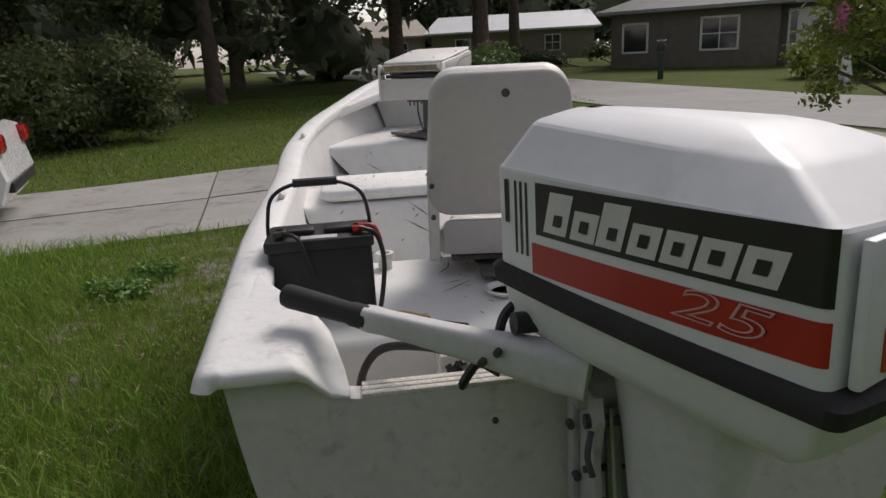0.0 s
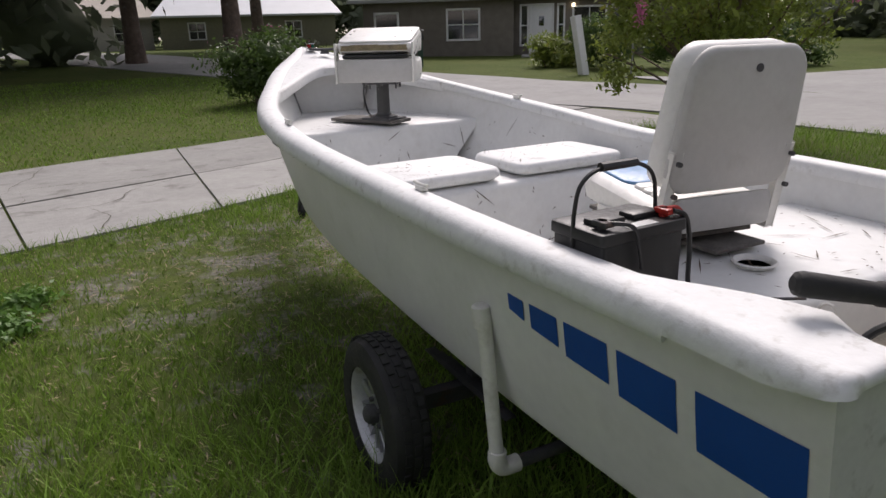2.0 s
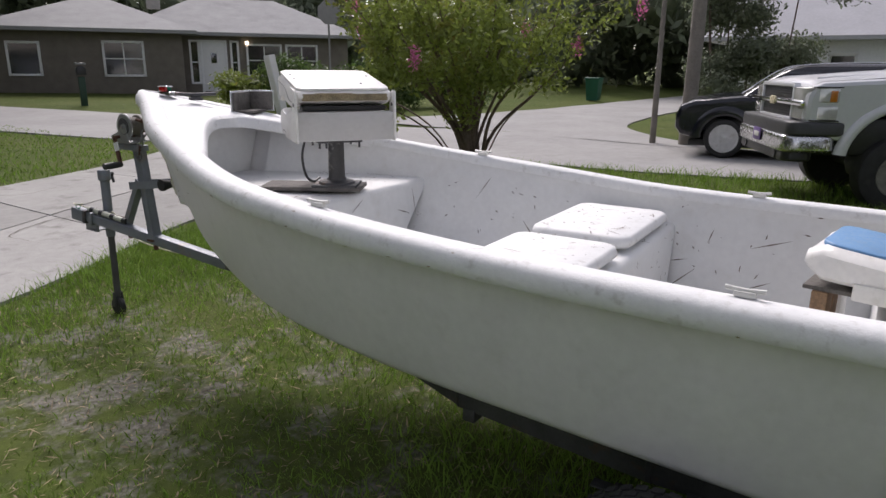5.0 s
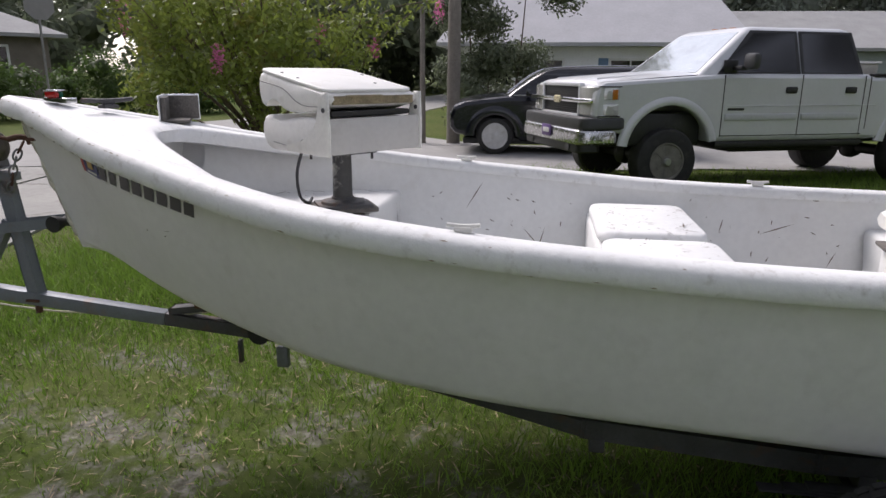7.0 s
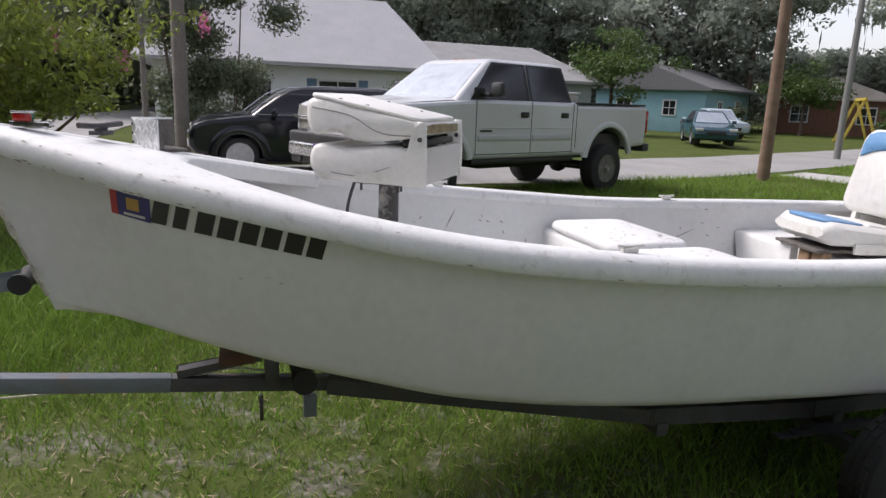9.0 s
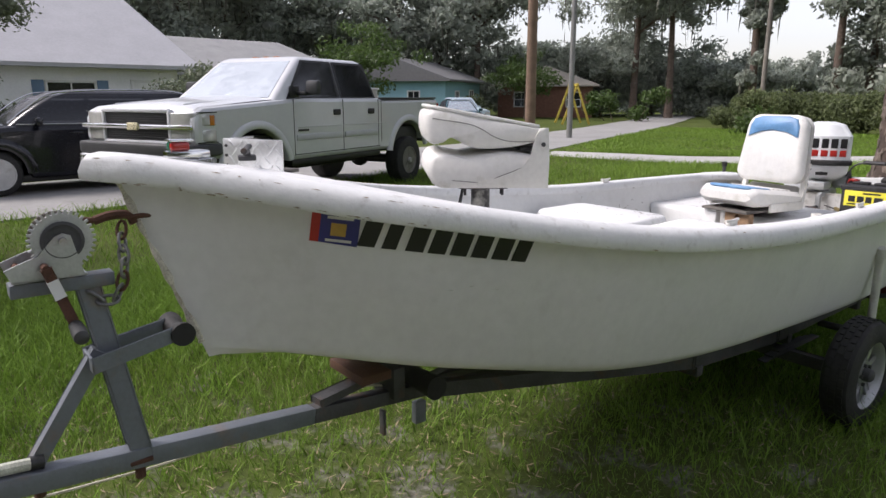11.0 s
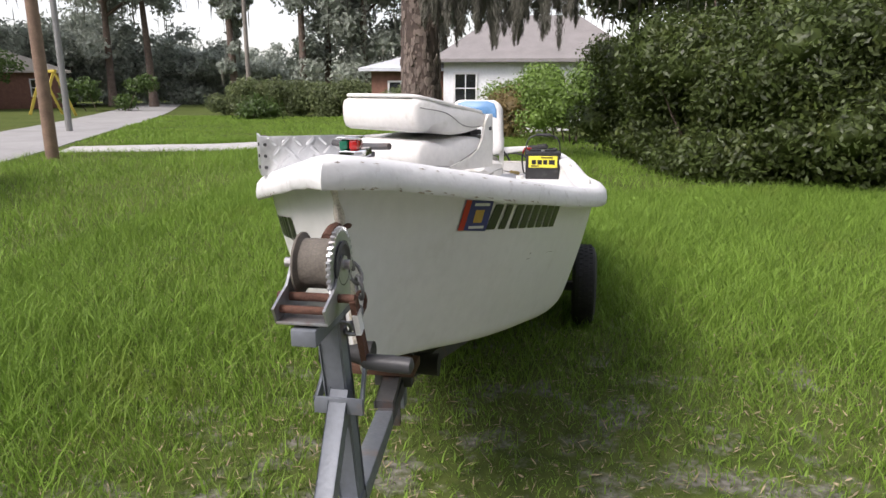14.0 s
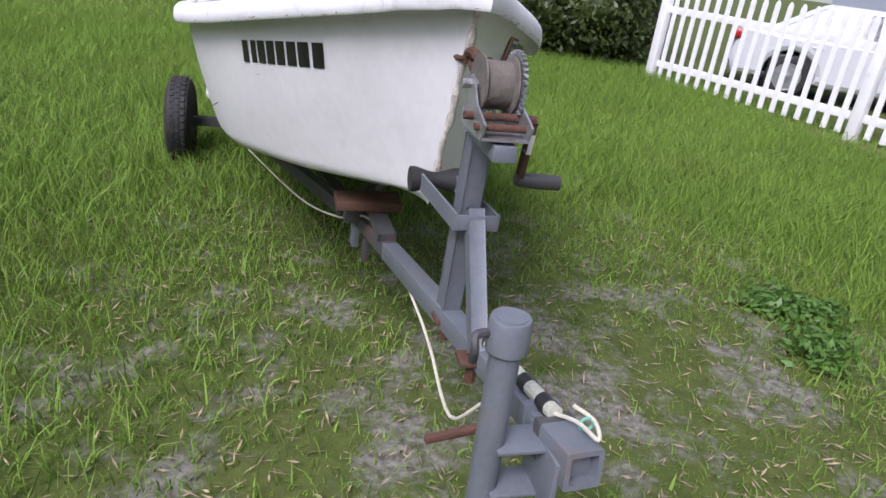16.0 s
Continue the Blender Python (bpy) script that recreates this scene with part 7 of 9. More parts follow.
    for sx in (-0.42, 0.42):
        beam(bm, (sx, -2.95, 0.66), (sx, 2.7, 0.66), 0.1, 0.18)
    box(bm, (0, -0.2, 0.58), (0.9, 1.7, 0.25), 0.03)
    part("chassis", bm, BLACK, t, "black chassis and axles")
    # open bed with dark liner, white boxes behind the cab
    bm = BM()
    box(bm, (0, -2.0, 1.497), (1.72, 1.85, 0.014), 0.003)
    part("bed_cover", bm, BLACK, t, "dark open bed")
    for sx in (-1, 1):
        bm = BM()
        box(bm, (sx * 0.93, -2.02, 1.515), (0.12, 1.88, 0.025), 0.01)
        part("bed_rail_cap", bm, BLACK, t, "black plastic bed rail cap")
    bm = BM()
    box(bm, (0.05, -1.3, 1.58), (1.35, 0.36, 0.16), 0.03)
    part("tool_box", bm, mat("beige_box", (0.5, 0.48, 0.42), 0.5), t, "beige box in the bed")
    bm = BM()
    box(bm, (0.05, -1.3, 1.672), (1.4, 0.4, 0.03), 0.012)
    part("tool_box_lid", bm, TRIMW, t, "white lid of the box")
    bm = BM()
    box(bm, (0, -3.08, 1.2), (1.66, 0.03, 0.5), 0.012)
    part("tailgate", bm, SILVER, t)
    bm = BM()
    box(bm, (0, -3.14, 0.76), (1.9, 0.2, 0.15), 0.03)
    part("rear_bumper", bm, GREYTRIM, t, "dark rear bumper")
    bm = BM()
    beam(bm, (0, -3.1, 0.5), (0, -3.42, 0.5), 0.07, 0.07)
    part("tow_hitch", bm, DARKST, t, "dark tow hitch")


pickup()


def wagon():
    """A tall rounded retro wagon, stopped in the street."""
    t = thing("compact_suv", pose(12.66, 3.45, -0.06, 0, 0, 4.2) @ Matrix.Scale(1.07, 4), "black tall retro-styled wagon on the street", "car")
    r, yf, yr = 0.335, 1.33, -1.3
    side = [(2.1, 0.38), (2.2, 0.5), (2.2, 0.72), (2.12, 0.9), (1.9, 0.99), (1.3, 1.06), (1.1, 1.08), (-1.95, 1.1), (-2.12, 1.06), (-2.2, 0.75), (-2.24, 0.55), (-2.15, 0.38)]
    side += [(-1.75, 0.32)] + arch(yr, r, 0.4, 175, 5) + [(-0.8, 0.24), (0.85, 0.24)] + arch(yf, r, 0.4, 175, 5) + [(1.85, 0.32)]
    bm = BM()
    slab(bm, side, -0.85, 0.85, 0.09)
    part("body", bm, BLACKCAR, t, "glossy black body", 24)
    bm = BM()
    crowned(bm, [(2.14, 0.86, 0.5, 0.04), (2.0, 0.96, 0.62, 0.06), (1.6, 1.03, 0.66, 0.07), (1.15, 1.08, 0.68, 0.06)])
    part("hood", bm, BLACKCAR, t, "rounded black hood", 60)
    # greenhouse with a rounded roof
    bm = BM()
    rings = []
    for k, (z, y0, y1, w) in enumerate(((1.06, 1.15, -2.1, 0.8), (1.2, 0.98, -2.08, 0.785), (1.4, 0.7, -2.0, 0.74), (1.52, 0.5, -1.9, 0.69), (1.6, 0.25, -1.78, 0.6), (1.64, -0.05, -1.6, 0.45), (1.65, -0.3, -1.4, 0.25))):
        rings.append([Vector((x, (y0 + y1) / 2 + y, z)) for x, y in round_rect(2 * w, y0 - y1, min(0.16, w * 0.6), 5)])
    loft(bm, rings)
    part("roof", bm, BLACKCAR, t, "rounded black roof", 50)
    lo, hi, zb, zt = (1.15, -2.1, 0.8), (0.5, -1.9, 0.69), 1.06, 1.52
    end_window(t, True, lo, hi, zb, zt, TINT, "windscreen", 0.1, 0.95)
    end_window(t, False, lo, hi, zb, zt, SCREEN, "rear_window", 0.2, 0.95)
    for sx in (-1, 1):
        for w in ((0.72, -0.02, 0.42, -0.02), (-0.12, -1.0, -0.12, -0.98), (-1.1, -1.9, -1.1, -1.76)):
            side_window(t, sx, *w, lo, hi, zb, zt, TINT, 0.14, 0.92)
        bm = BM()
        tube(bm, [(sx * 0.8, 1.12, 1.12), (sx * 0.72, 0.6, 1.5), (sx * 0.64, 0.2, 1.6), (sx * 0.62, -0.8, 1.635), (sx * 0.64, -1.5, 1.61), (sx * 0.7, -1.9, 1.5)], 0.012, 6)
        part("roof_strip", bm, CHROME, t, "bright roof strip")
        bm = BM()
        box(bm, (sx * 0.815, -0.5, 1.095), (0.02, 3.0, 0.016), 0.006)
        part("belt_strip", bm, ZINC, t, "bright belt strip")
        for y in (yf, yr):
            bm = BM()
            ring = []
            for a in range(0, 181, 10):
                ca, sa = math.cos(radians(a)), math.sin(radians(a))
                e = 1.0 if y > 0 else 1.0
                ring.append([Vector((sx * (0.8 + dx), y + (0.4 + dr) * ca * e, r + (0.4 + dr) * sa)) for dx, dr in ((0, 0), (0.07, 0.0), (0.085, 0.03), (0.08, 0.1), (0.055, 0.16), (0.0, 0.19))])
            loft(bm, ring)
            part("fender", bm, BLACKCAR, t, "bulging black fender", 60)
            car_wheel(t, sx * 0.77, y, r, 0.2, sx, RIMG, 5, 0.72)
            bm = BM()
            box(bm, (sx * 0.55, y, r + 0.1), (0.4, 0.74, 0.5), 0.05)
            part("wheel_well", bm, BLACK, t, "black wheel housing")
        bm = BM()
        box(bm, (sx * 0.97, 0.72, 1.14), (0.2, 0.11, 0.14), 0.045)
        part("mirror", bm, BLACKCAR, t)
        bm = BM()
        for z in (0.98, 0.84):
            lathe(bm, (sx * 0.78, -2.08, z), (sx * 0.5, -1, 0), [(0.0, 0.075), (0.05, 0.07), (0.075, 0.05), (0.08, 0.0)], 16)
        part("tail_lamp", bm, REDLENS, t, "round red tail lamps")
        bm = BM()
        box(bm, (sx * 0.845, -2.0, 0.62), (0.02, 0.09, 0.05), 0.008)
        part("reflector", bm, REDLENS, t, "red side reflector")
        for y in (0.0, -0.95):
            bm = BM()
            box(bm, (sx * 0.845, y + 0.14, 0.95), (0.03, 0.16, 0.03), 0.01)
            part("door_handle", bm, BLACKCAR, t)
            bm = BM()
            box(bm, (sx * 0.845, y - 0.03, 0.68), (0.012, 0.01, 0.75), 0)
            part("door_seam", bm, BLACK, t)
        bm = BM()
        lathe(bm, (sx * 0.68, 2.02, 0.78), (sx * 0.3, 1, 0.1), [(0.1, 0), (0.1, 0.1), (0.07, 0.14), (0.0, 0.15)], 18)
        part("headlamp", bm, CLEARLENS, t, "round clear headlamp")
    bm = BM()
    prism(bm, [(x, y - 2.17) for x, y in round_rect(1.66, 0.2, 0.08, 4)], 0.52, 0.66, 0.025)
    part("rear_bumper", bm, CHROME, t, "bright rear bumper")
    bm = BM()
    box(bm, (0, 2.2, 0.62), (0.9, 0.06, 0.3), 0.03)
    part("grille", bm, CHROME, t, "bright grille")
    bm = BM()
    box(bm, (0, 0, 0.24), (1.5, 3.9, 0.12), 0.03)
    part("underside", bm, BLACK, t, "black underside")


wagon()


def car(name, m, label, paint, body, cab, zb, zt, windows, wheels, r, half, tail_mat=REDLENS, rim=ZINC, front_lamp=True, category="car", lamp_z=0.85, lamp_h=0.16):
    """A car from its side outline, greenhouse and wheel stations."""
    t = thing(name, m, label, category)
    top, sill = body
    w0, w1 = wheels
    side = top + arch(w1, r, r + 0.07, 190, -10) + [(w1 + r + 0.3, sill), (w0 - r - 0.3, sill)] + arch(w0, r, r + 0.07, 190, -10)
    bm = BM()
    slab(bm, side, -half, half, 0.09)
    part("body", bm, paint, t, "", 20)
    lo, hi = cab
    bm = BM()
    cabin(bm, lo, hi, zb, zt)
    part("roof", bm, paint, t, "", 40)
    end_window(t, True, lo, hi, zb, zt, SCREEN if paint is not BLACKCAR else TINT, "windscreen")
    end_window(t, False, lo, hi, zb, zt, TINT, "rear_window")
    y_front, y_rear = max(p[0] for p in top), min(p[0] for p in top)
    for sx in (-1, 1):
        for w in windows:
            side_window(t, sx, *w, lo, hi, zb, zt, TINT)
        for y in wheels:
            car_wheel(t, sx * (half - 0.1), y, r, 0.2, sx, rim, 5, 0.66)
            bm = BM()
            box(bm, (sx * (half - 0.22), y, r + 0.03), (0.3, r * 2, r * 1.9), 0.05)
            part("wheel_well", bm, BLACK, t, "black wheel housing")
        bm = BM()
        box(bm, (sx * (half - 0.13), y_rear + 0.1, lamp_z), (0.3, 0.22, lamp_h), 0.05)
        part("tail_lamp", bm, tail_mat, t, "red tail lamp")
        if front_lamp:
            bm = BM()
            box(bm, (sx * (half - 0.2), y_front - 0.1, 0.68), (0.34, 0.2, 0.13), 0.04)
            part("headlamp", bm, CLEARLENS, t, "clear headlamp")
        bm = BM()
        box(bm, (sx * (half + 0.08), lo[0] - 0.35, zb + 0.06), (0.18, 0.1, 0.13), 0.03)
        part("mirror", bm, paint, t)
        for w in windows[:2]:
            bm = BM()
            box(bm, (sx * (half + 0.006), w[1] + 0.12, zb - 0.12), (0.02, 0.18, 0.03), 0.006)
            part("door_handle", bm, paint, t)
            bm = BM()
            box(bm, (sx * (half - 0.001), w[1] - 0.04, (zb + sill) / 2 + 0.05), (0.006, 0.01, zb - sill - 0.2), 0)
            part("door_seam", bm, BLACK, t)
    bm = BM()
    box(bm, (0, y_rear + 0.02, 0.42), (half * 1.6, 0.06, 0.1), 0.01)
    box(bm, (0, 0, 0.28), (half * 1.7, (y_front - y_rear) * 0.8, 0.12), 0.02)
    part("underside", bm, BLACK, t, "black underside and bumper insert")
    if front_lamp:
        bm = BM()
        box(bm, (0, y_front - 0.03, 0.55), (half * 0.9, 0.08, 0.16), 0.02)
        part("grille", bm, BLACK, t, "black grille")
    return t


SEDAN_TOP = [(2.25, 0.3), (2.32, 0.5), (2.28, 0.68), (2.1, 0.78), (1.0, 0.95), (-1.5, 0.98), (-2.1, 1.02), (-2.22, 0.98), (-2.26, 0.7), (-2.3, 0.5), (-2.2, 0.26)]
SEDAN = dict(body=(SEDAN_TOP, 0.22), cab=((1.1, -1.75, 0.8), (0.25, -0.95, 0.58)), zb=0.93, zt=1.44, windows=[(0.75, -0.2, 0.22, -0.2), (-0.27, -1.15, -0.27, -0.85)], wheels=(1.4, -1.35), r=0.32, half=0.88)
car("sedan", pose(-6.1, 6.95, 0.02, 0, 0, 108), "white compact sedan parked on the driveway", WHITECAR, **SEDAN, lamp_z=0.86, lamp_h=0.2)
car("sedan", pose(-8.9, -2.2, 0, 0, 0, 55), "silver sedan parked behind the picket fence", SILVER, **SEDAN)
car("sedan", pose(24.0, -15.3, 0, 0, 0, 62), "dark teal sedan parked on a lawn", TEALCAR, **SEDAN)
car("sedan", pose(-15.5, 27, 0.3, 0, 0, 80), "grey sedan parked under dark trees", SILVER, **SEDAN)
SMALL_TOP = [(2.5, 0.4), (2.55, 0.6), (2.5, 0.85), (1.2, 1.0), (-0.5, 1.0), (-2.5, 1.0), (-2.55, 0.8), (-2.5, 0.45)]
car("pickup_truck", pose(30.0, -20.3, 0, 0, 0, 75), "pale blue and white old pickup parked on a lawn", mat("pale_blue_paint", (0.45, 0.55, 0.62), 0.35, var=0.08, coat=0.3), (SMALL_TOP, 0.35), ((1.25, -0.6, 0.8), (0.55, -0.5, 0.66)), 0.96, 1.55, [(0.9, -0.35, 0.5, -0.35)], (1.55, -1.6), 0.34, 0.88, category="truck")


# ---- houses ----
def gable_or_hip_roof(bm, x0, x1, y0, y1, z, h, hip, over=0.45, th=0.14):
    """A pitched roof with eaves; its ridge runs along x."""
    X0, X1, Y0, Y1 = x0 - over, x1 + over, y0 - over, y1 + over
    ym = (Y0 + Y1) / 2
    rx0, rx1 = (X0 + hip, X1 - hip)
    lo = [Vector((X0, Y0, z)), Vector((X1, Y0, z)), Vector((X1, Y1, z)), Vector((X0, Y1, z))]
    up = [p + Vector((0, 0, th)) for p in lo]
    r0, r1 = Vector((rx0, ym, z + th + h)), Vector((rx1, ym, z + th + h))
    vl, vu = [bm.verts.new(p) for p in lo], [bm.verts.new(p) for p in up]
    a, b = bm.verts.new(r0), bm.verts.new(r1)
    bm.faces.new(vl[::-1])
    for i in range(4):
        bm.faces.new((vl[i], vl[(i + 1) % 4], vu[(i + 1) % 4], vu[i]))
    bm.faces.new((vu[0], vu[1], b, a))
    bm.faces.new((vu[1], vu[2], b))
    bm.faces.new((vu[2], vu[3], a, b))
    bm.faces.new((vu[3], vu[0], a))
    return bm


def window_unit(parent, x, y, z, w, h, cols=2, rows=2, face=-1, along="x", frame_mat=None):
    wd = new("window")
    wd.parent = parent
    fm = frame_mat or TRIMW
    rot = Matrix.Identity(3) if along == "x" else Matrix.Rotation(radians(90), 3, "Z")
    base = Vector((x, y, z))

    def at(dx, dz, dd):
        return base + rot @ Vector((dx, 0, 0)) + Vector((0, 0, dz)) + rot @ Vector((0, dd * face, 0))
    bm = BM()
    for dx, dz, sx, sz in ((-w / 2, 0, 0.09, h + 0.09), (w / 2, 0, 0.09, h + 0.09), (0, -h / 2, w + 0.09, 0.09), (0, h / 2, w + 0.09, 0.09)):
        box(bm, at(dx, dz, 0.03), (sx, 0.08, sz), 0.008, rot)
    part("window_frame", bm, fm, wd, "white window frame")
    for i in range(cols):
        for j in range(rows):
            bm = BM()
            pw, ph = w / cols, h / rows
            box(bm, at(-w / 2 + pw * (i + 0.5), -h / 2 + ph * (j + 0.5), 0.012), (pw - 0.05, 0.02, ph - 0.05), 0, rot)
            part("pane", bm, GLASS, wd)
    bm = BM()
    for i in range(1, cols):
        box(bm, at(-w / 2 + w / cols * i, 0, 0.025), (0.045, 0.04, h), 0.004, rot)
    for j in range(1, rows):
        box(bm, at(0, -h / 2 + h / rows * j, 0.027), (w, 0.04, 0.045), 0.004, rot)
    if cols * rows > 1:
        part("muntin", bm, fm, wd)
    else:
        bm.free()
    return wd


def wall_box(bm, x0, x1, y0, y1, z0, z1):
    return box(bm, ((x0 + x1) / 2, (y0 + y1) / 2, (z0 + z1) / 2), (x1 - x0, y1 - y0, z1 - z0), 0.01)


def door_unit(parent, x, y, z0, w, h, material, face=-1):
    d = new("door")
    d.parent = parent
    bm = BM()
    box(bm, (x, y + face * 0.02, z0 + h / 2), (w, 0.05, h), 0.006)
    part("door_leaf", bm, material, d, "white panelled front door")
    bm = BM()
    for sx in (-1, 1):
        box(bm, (x + sx * (w / 2 + 0.05), y + face * 0.03, z0 + h / 2), (0.1, 0.08, h + 0.1), 0.006)
    box(bm, (x, y + face * 0.03, z0 + h + 0.05), (w + 0.2, 0.08, 0.1), 0.006)
    part("door_frame", bm, TRIMW, d)
    bm = BM()
    box(bm, (x, y + face * 0.05, z0 + h * 0.68), (w * 0.25, 0.02, h * 0.2), 0.004)
    part("door_glass", bm, GLASS, d)


def grey_house():
    h = thing("house", pose(10.9, 31.8, 0.36, 0, 0, -34.4), "low grey-tan bungalow with a grey hip roof and white windows", "house")
    bm = BM()
    wall_box(bm, 0, 7.0, 0, 8, -0.4, 2.5)
    part("wall", bm, WALLG, h, "grey-tan brick wall")
    bm = BM()
    wall_box(bm, 6.9, 14.4, 0.9, 8.4, -0.4, 2.5)
    part("wall", bm, WALLG, h)
    bm = BM()
    gable_or_hip_roof(bm, 0, 7.0, 0, 8, 2.48, 1.5, 3.6, 0.6)
    part("roof", bm, ROOFG, h, "grey shingle hip roof", 20)
    bm = BM()
    gable_or_hip_roof(bm, 5.0, 14.4, 0.9, 8.4, 2.47, 1.75, 3.4, 0.6)
    part("roof", bm, ROOFG, h, "grey shingle hip roof", 20)
    bm = BM()
    box(bm, (6.0, 4.2, 4.3), (0.6, 0.6, 1.1), 0.02)
    box(bm, (6.0, 4.2, 4.85), (0.7, 0.7, 0.1), 0.02)
    part("chimney", bm, mat("pale_chimney", (0.42, 0.4, 0.37), 0.9, var=0.2, scale=5), h, "pale block chimney")
    window_unit(h, 1.1, 0, 1.42, 1.1, 1.25, 1, 1, frame_mat=TRIMW)
    window_unit(h, 4.7, 0, 1.45, 1.5, 1.35, 2, 2)
    door_unit(h, 8.3, 0.9, 0.1, 0.95, 2.1, TRIMW)
    window_unit(h, 7.5, 0.9, 1.35, 0.35, 1.8, 1, 2)
    window_unit(h, 9.2, 0.9, 1.35, 0.3, 1.8, 1, 2)
    window_unit(h, 10.5, 0.9, 1.45, 1.5, 1.35, 2, 2)
    window_unit(h, 12.2, 0.9, 1.45, 1.4, 1.35, 2, 2)
    bm = BM()
    box(bm, (9.75, 0.82, 2.2), (0.14, 0.1, 0.16), 0.02)
    lamp = bpy.data.materials.new("porch_lamp_glow")
    lamp.use_nodes = True
    lamp.node_tree.nodes["Principled BSDF"].inputs["Emission Color"].default_value = (1, 0.85, 0.6, 1)
    lamp.node_tree.nodes["Principled BSDF"].inputs["Emission Strength"].default_value = 3
    part("porch_lamp", bm, lamp, h, "lit porch lamp")
    bm = BM()
    box(bm, (9.0, -0.2, -0.02), (3.2, 2.0, 0.16), 0.02)
    part("porch_step", bm, CONC, h, "concrete porch step")


grey_house()


def white_house():
    h = thing("house", pose(26.2, -2.8, 0, 0, 0, 92), "white bungalow with a broad pale grey roof", "house")
    # built with its front along local x; local y points away from the street
    m = Matrix.Rotation(math.pi, 4, "Z")
    bm = BM()
    wall_box(bm, 0, 10.7, -8, 0, -0.3, 2.6)
    part("wall", bm, WALLW, h, "white painted wall")
    bm = BM()
    gable_or_hip_roof(bm, 0, 10.7, -8, 0, 2.58, 3.1, 1.6, 0.7)
    part("roof", bm, mat("pale_grey_roof", (0.42, 0.42, 0.44), 0.85, var=0.1, scale=1.2, bump=0.3, bscale=12), h, "pale grey shingle roof", 20)
    window_unit(h, 9.1, 0, 1.55, 1.4, 1.0, 2, 1, face=1)
    window_unit(h, 6.8, 0, 1.6, 0.8, 1.0, 1, 1, face=1)
    window_unit(h, 3.8, 0, 1.45, 1.6, 1.3, 2, 1, face=1)
    for x in (2.75, 4.85):
        bm = BM()
        box(bm, (x, 0.02, 1.45), (0.38, 0.04, 1.4), 0.006)
        part("shutter", bm, mat("blue_grey_shutter", (0.12, 0.2, 0.3), 0.6, var=0.1), h, "blue-grey shutter")
    door_unit(h, 1.2, 0, 0.05, 0.95, 2.05, TRIMW, face=1)
    bm = BM()
    box(bm, (6.2, 1.0, -0.05), (5, 2, 0.16), 0.02)
    part("patio", bm, CONC, h, "pale concrete patio")


white_house()


def simple_house(m, w, d, wall_h, roof_h, wall_mat, roof_mat, label, hip=2.5, wins=((0.2, 1.2, 1.2), (0.75, 1.2, 1.2)), dish=False):
    h = thing("house", m, label, "house")
    bm = BM()
    wall_box(bm, 0, w, 0, d, -0.5, wall_h)
    part("wall", bm, wall_mat, h)
    if hip == 0:
        bm = BM()
        for x in (0.02, w - 0.02):
            vs = [bm.verts.new((x + e, y, z)) for e in (-0.02, 0.02) for y, z in ((0, wall_h), (d, wall_h), (d / 2, wall_h + roof_h * 0.93))]
            bm.faces.new(vs[:3]), bm.faces.new(vs[3:][::-1])
            for i in range(3):
                bm.faces.new((vs[i], vs[(i + 1) % 3], vs[3 + (i + 1) % 3], vs[3 + i]))
        part("gable_wall", bm, wall_mat, h)
    bm = BM()
    gable_or_hip_roof(bm, 0, w, 0, d, wall_h - 0.02, roof_h, hip, 0.5)
    part("roof", bm, roof_mat, h, "", 20)
    for u, ww, hh in wins:
        window_unit(h, w * u, 0, wall_h * 0.56, ww, hh, 2, 2)
        window_unit(h, 0, d * u, wall_h * 0.56, ww, hh, 2, 2, face=1, along="y")
    if dish:
        bm = BM()
        cyl(bm, (w * 0.8, d / 2, wall_h + roof_h), (w * 0.8, d / 2, wall_h + roof_h + 0.6), 0.03, seg=8)
        lathe(bm, (w * 0.8, d / 2 - 0.05, wall_h + roof_h + 0.65), (-0.6, -0.6, 0.4), [(0.0, 0.0), (0.2, 0.03), (0.35, 0.1), (0.34, 0.11), (0.0, 0.02)], 20)
        part("dish_aerial", bm, SIGNB, h, "grey dish aerial on the roof")
    return h


simple_house(pose(40, -13, 0, 0, 0, 95), 12, 8, 2.6, 1.9, mat("grey_green_wall", (0.3, 0.34, 0.33), 0.85, var=0.1), ROOFG, "low house with grey roof and carport", 2.2, dish=True)
simple_house(pose(36.5, -24.5, 0, 0, 0, -57), 9, 8, 2.7, 1.6, WALLB, mat("dark_grey_roof", (0.16, 0.16, 0.165), 0.9, var=0.12), "light blue house with dark grey gable roof", 0, wins=((0.3, 0.9, 1.0), (0.72, 1.1, 1.2)))
simple_house(pose(36, -40, 0, 0, 0, -48), 13, 8, 2.5, 1.7, WALLBR, ROOFT, "brown brick house with tan roof", 3)
simple_house(pose(4.6, -23.9, 0, 0, 0, 182), 8.2, 8, 2.6, 2.2, mat("aged_white_wall", (0.72, 0.73, 0.75), 0.85, var=0.12, scale=1.2), mat("pinkish_grey_shingles", (0.23, 0.215, 0.21), 0.9, var=0.15, scale=1.5, bump=0.5, bscale=12), "white house with pinkish-grey shingle roof behind shrubs", 2.6, wins=((0.12, 1.0, 1.3), (0.6, 1.0, 1.1)))
simple_house(pose(8.3, -25.2, 0, 0, 0, 182), 3.6, 7, 2.25, 0.8, WALLBR, ROOFW, "low brick wing with pale metal roof", 2.0, wins=((0.4, 1.2, 1.0),))
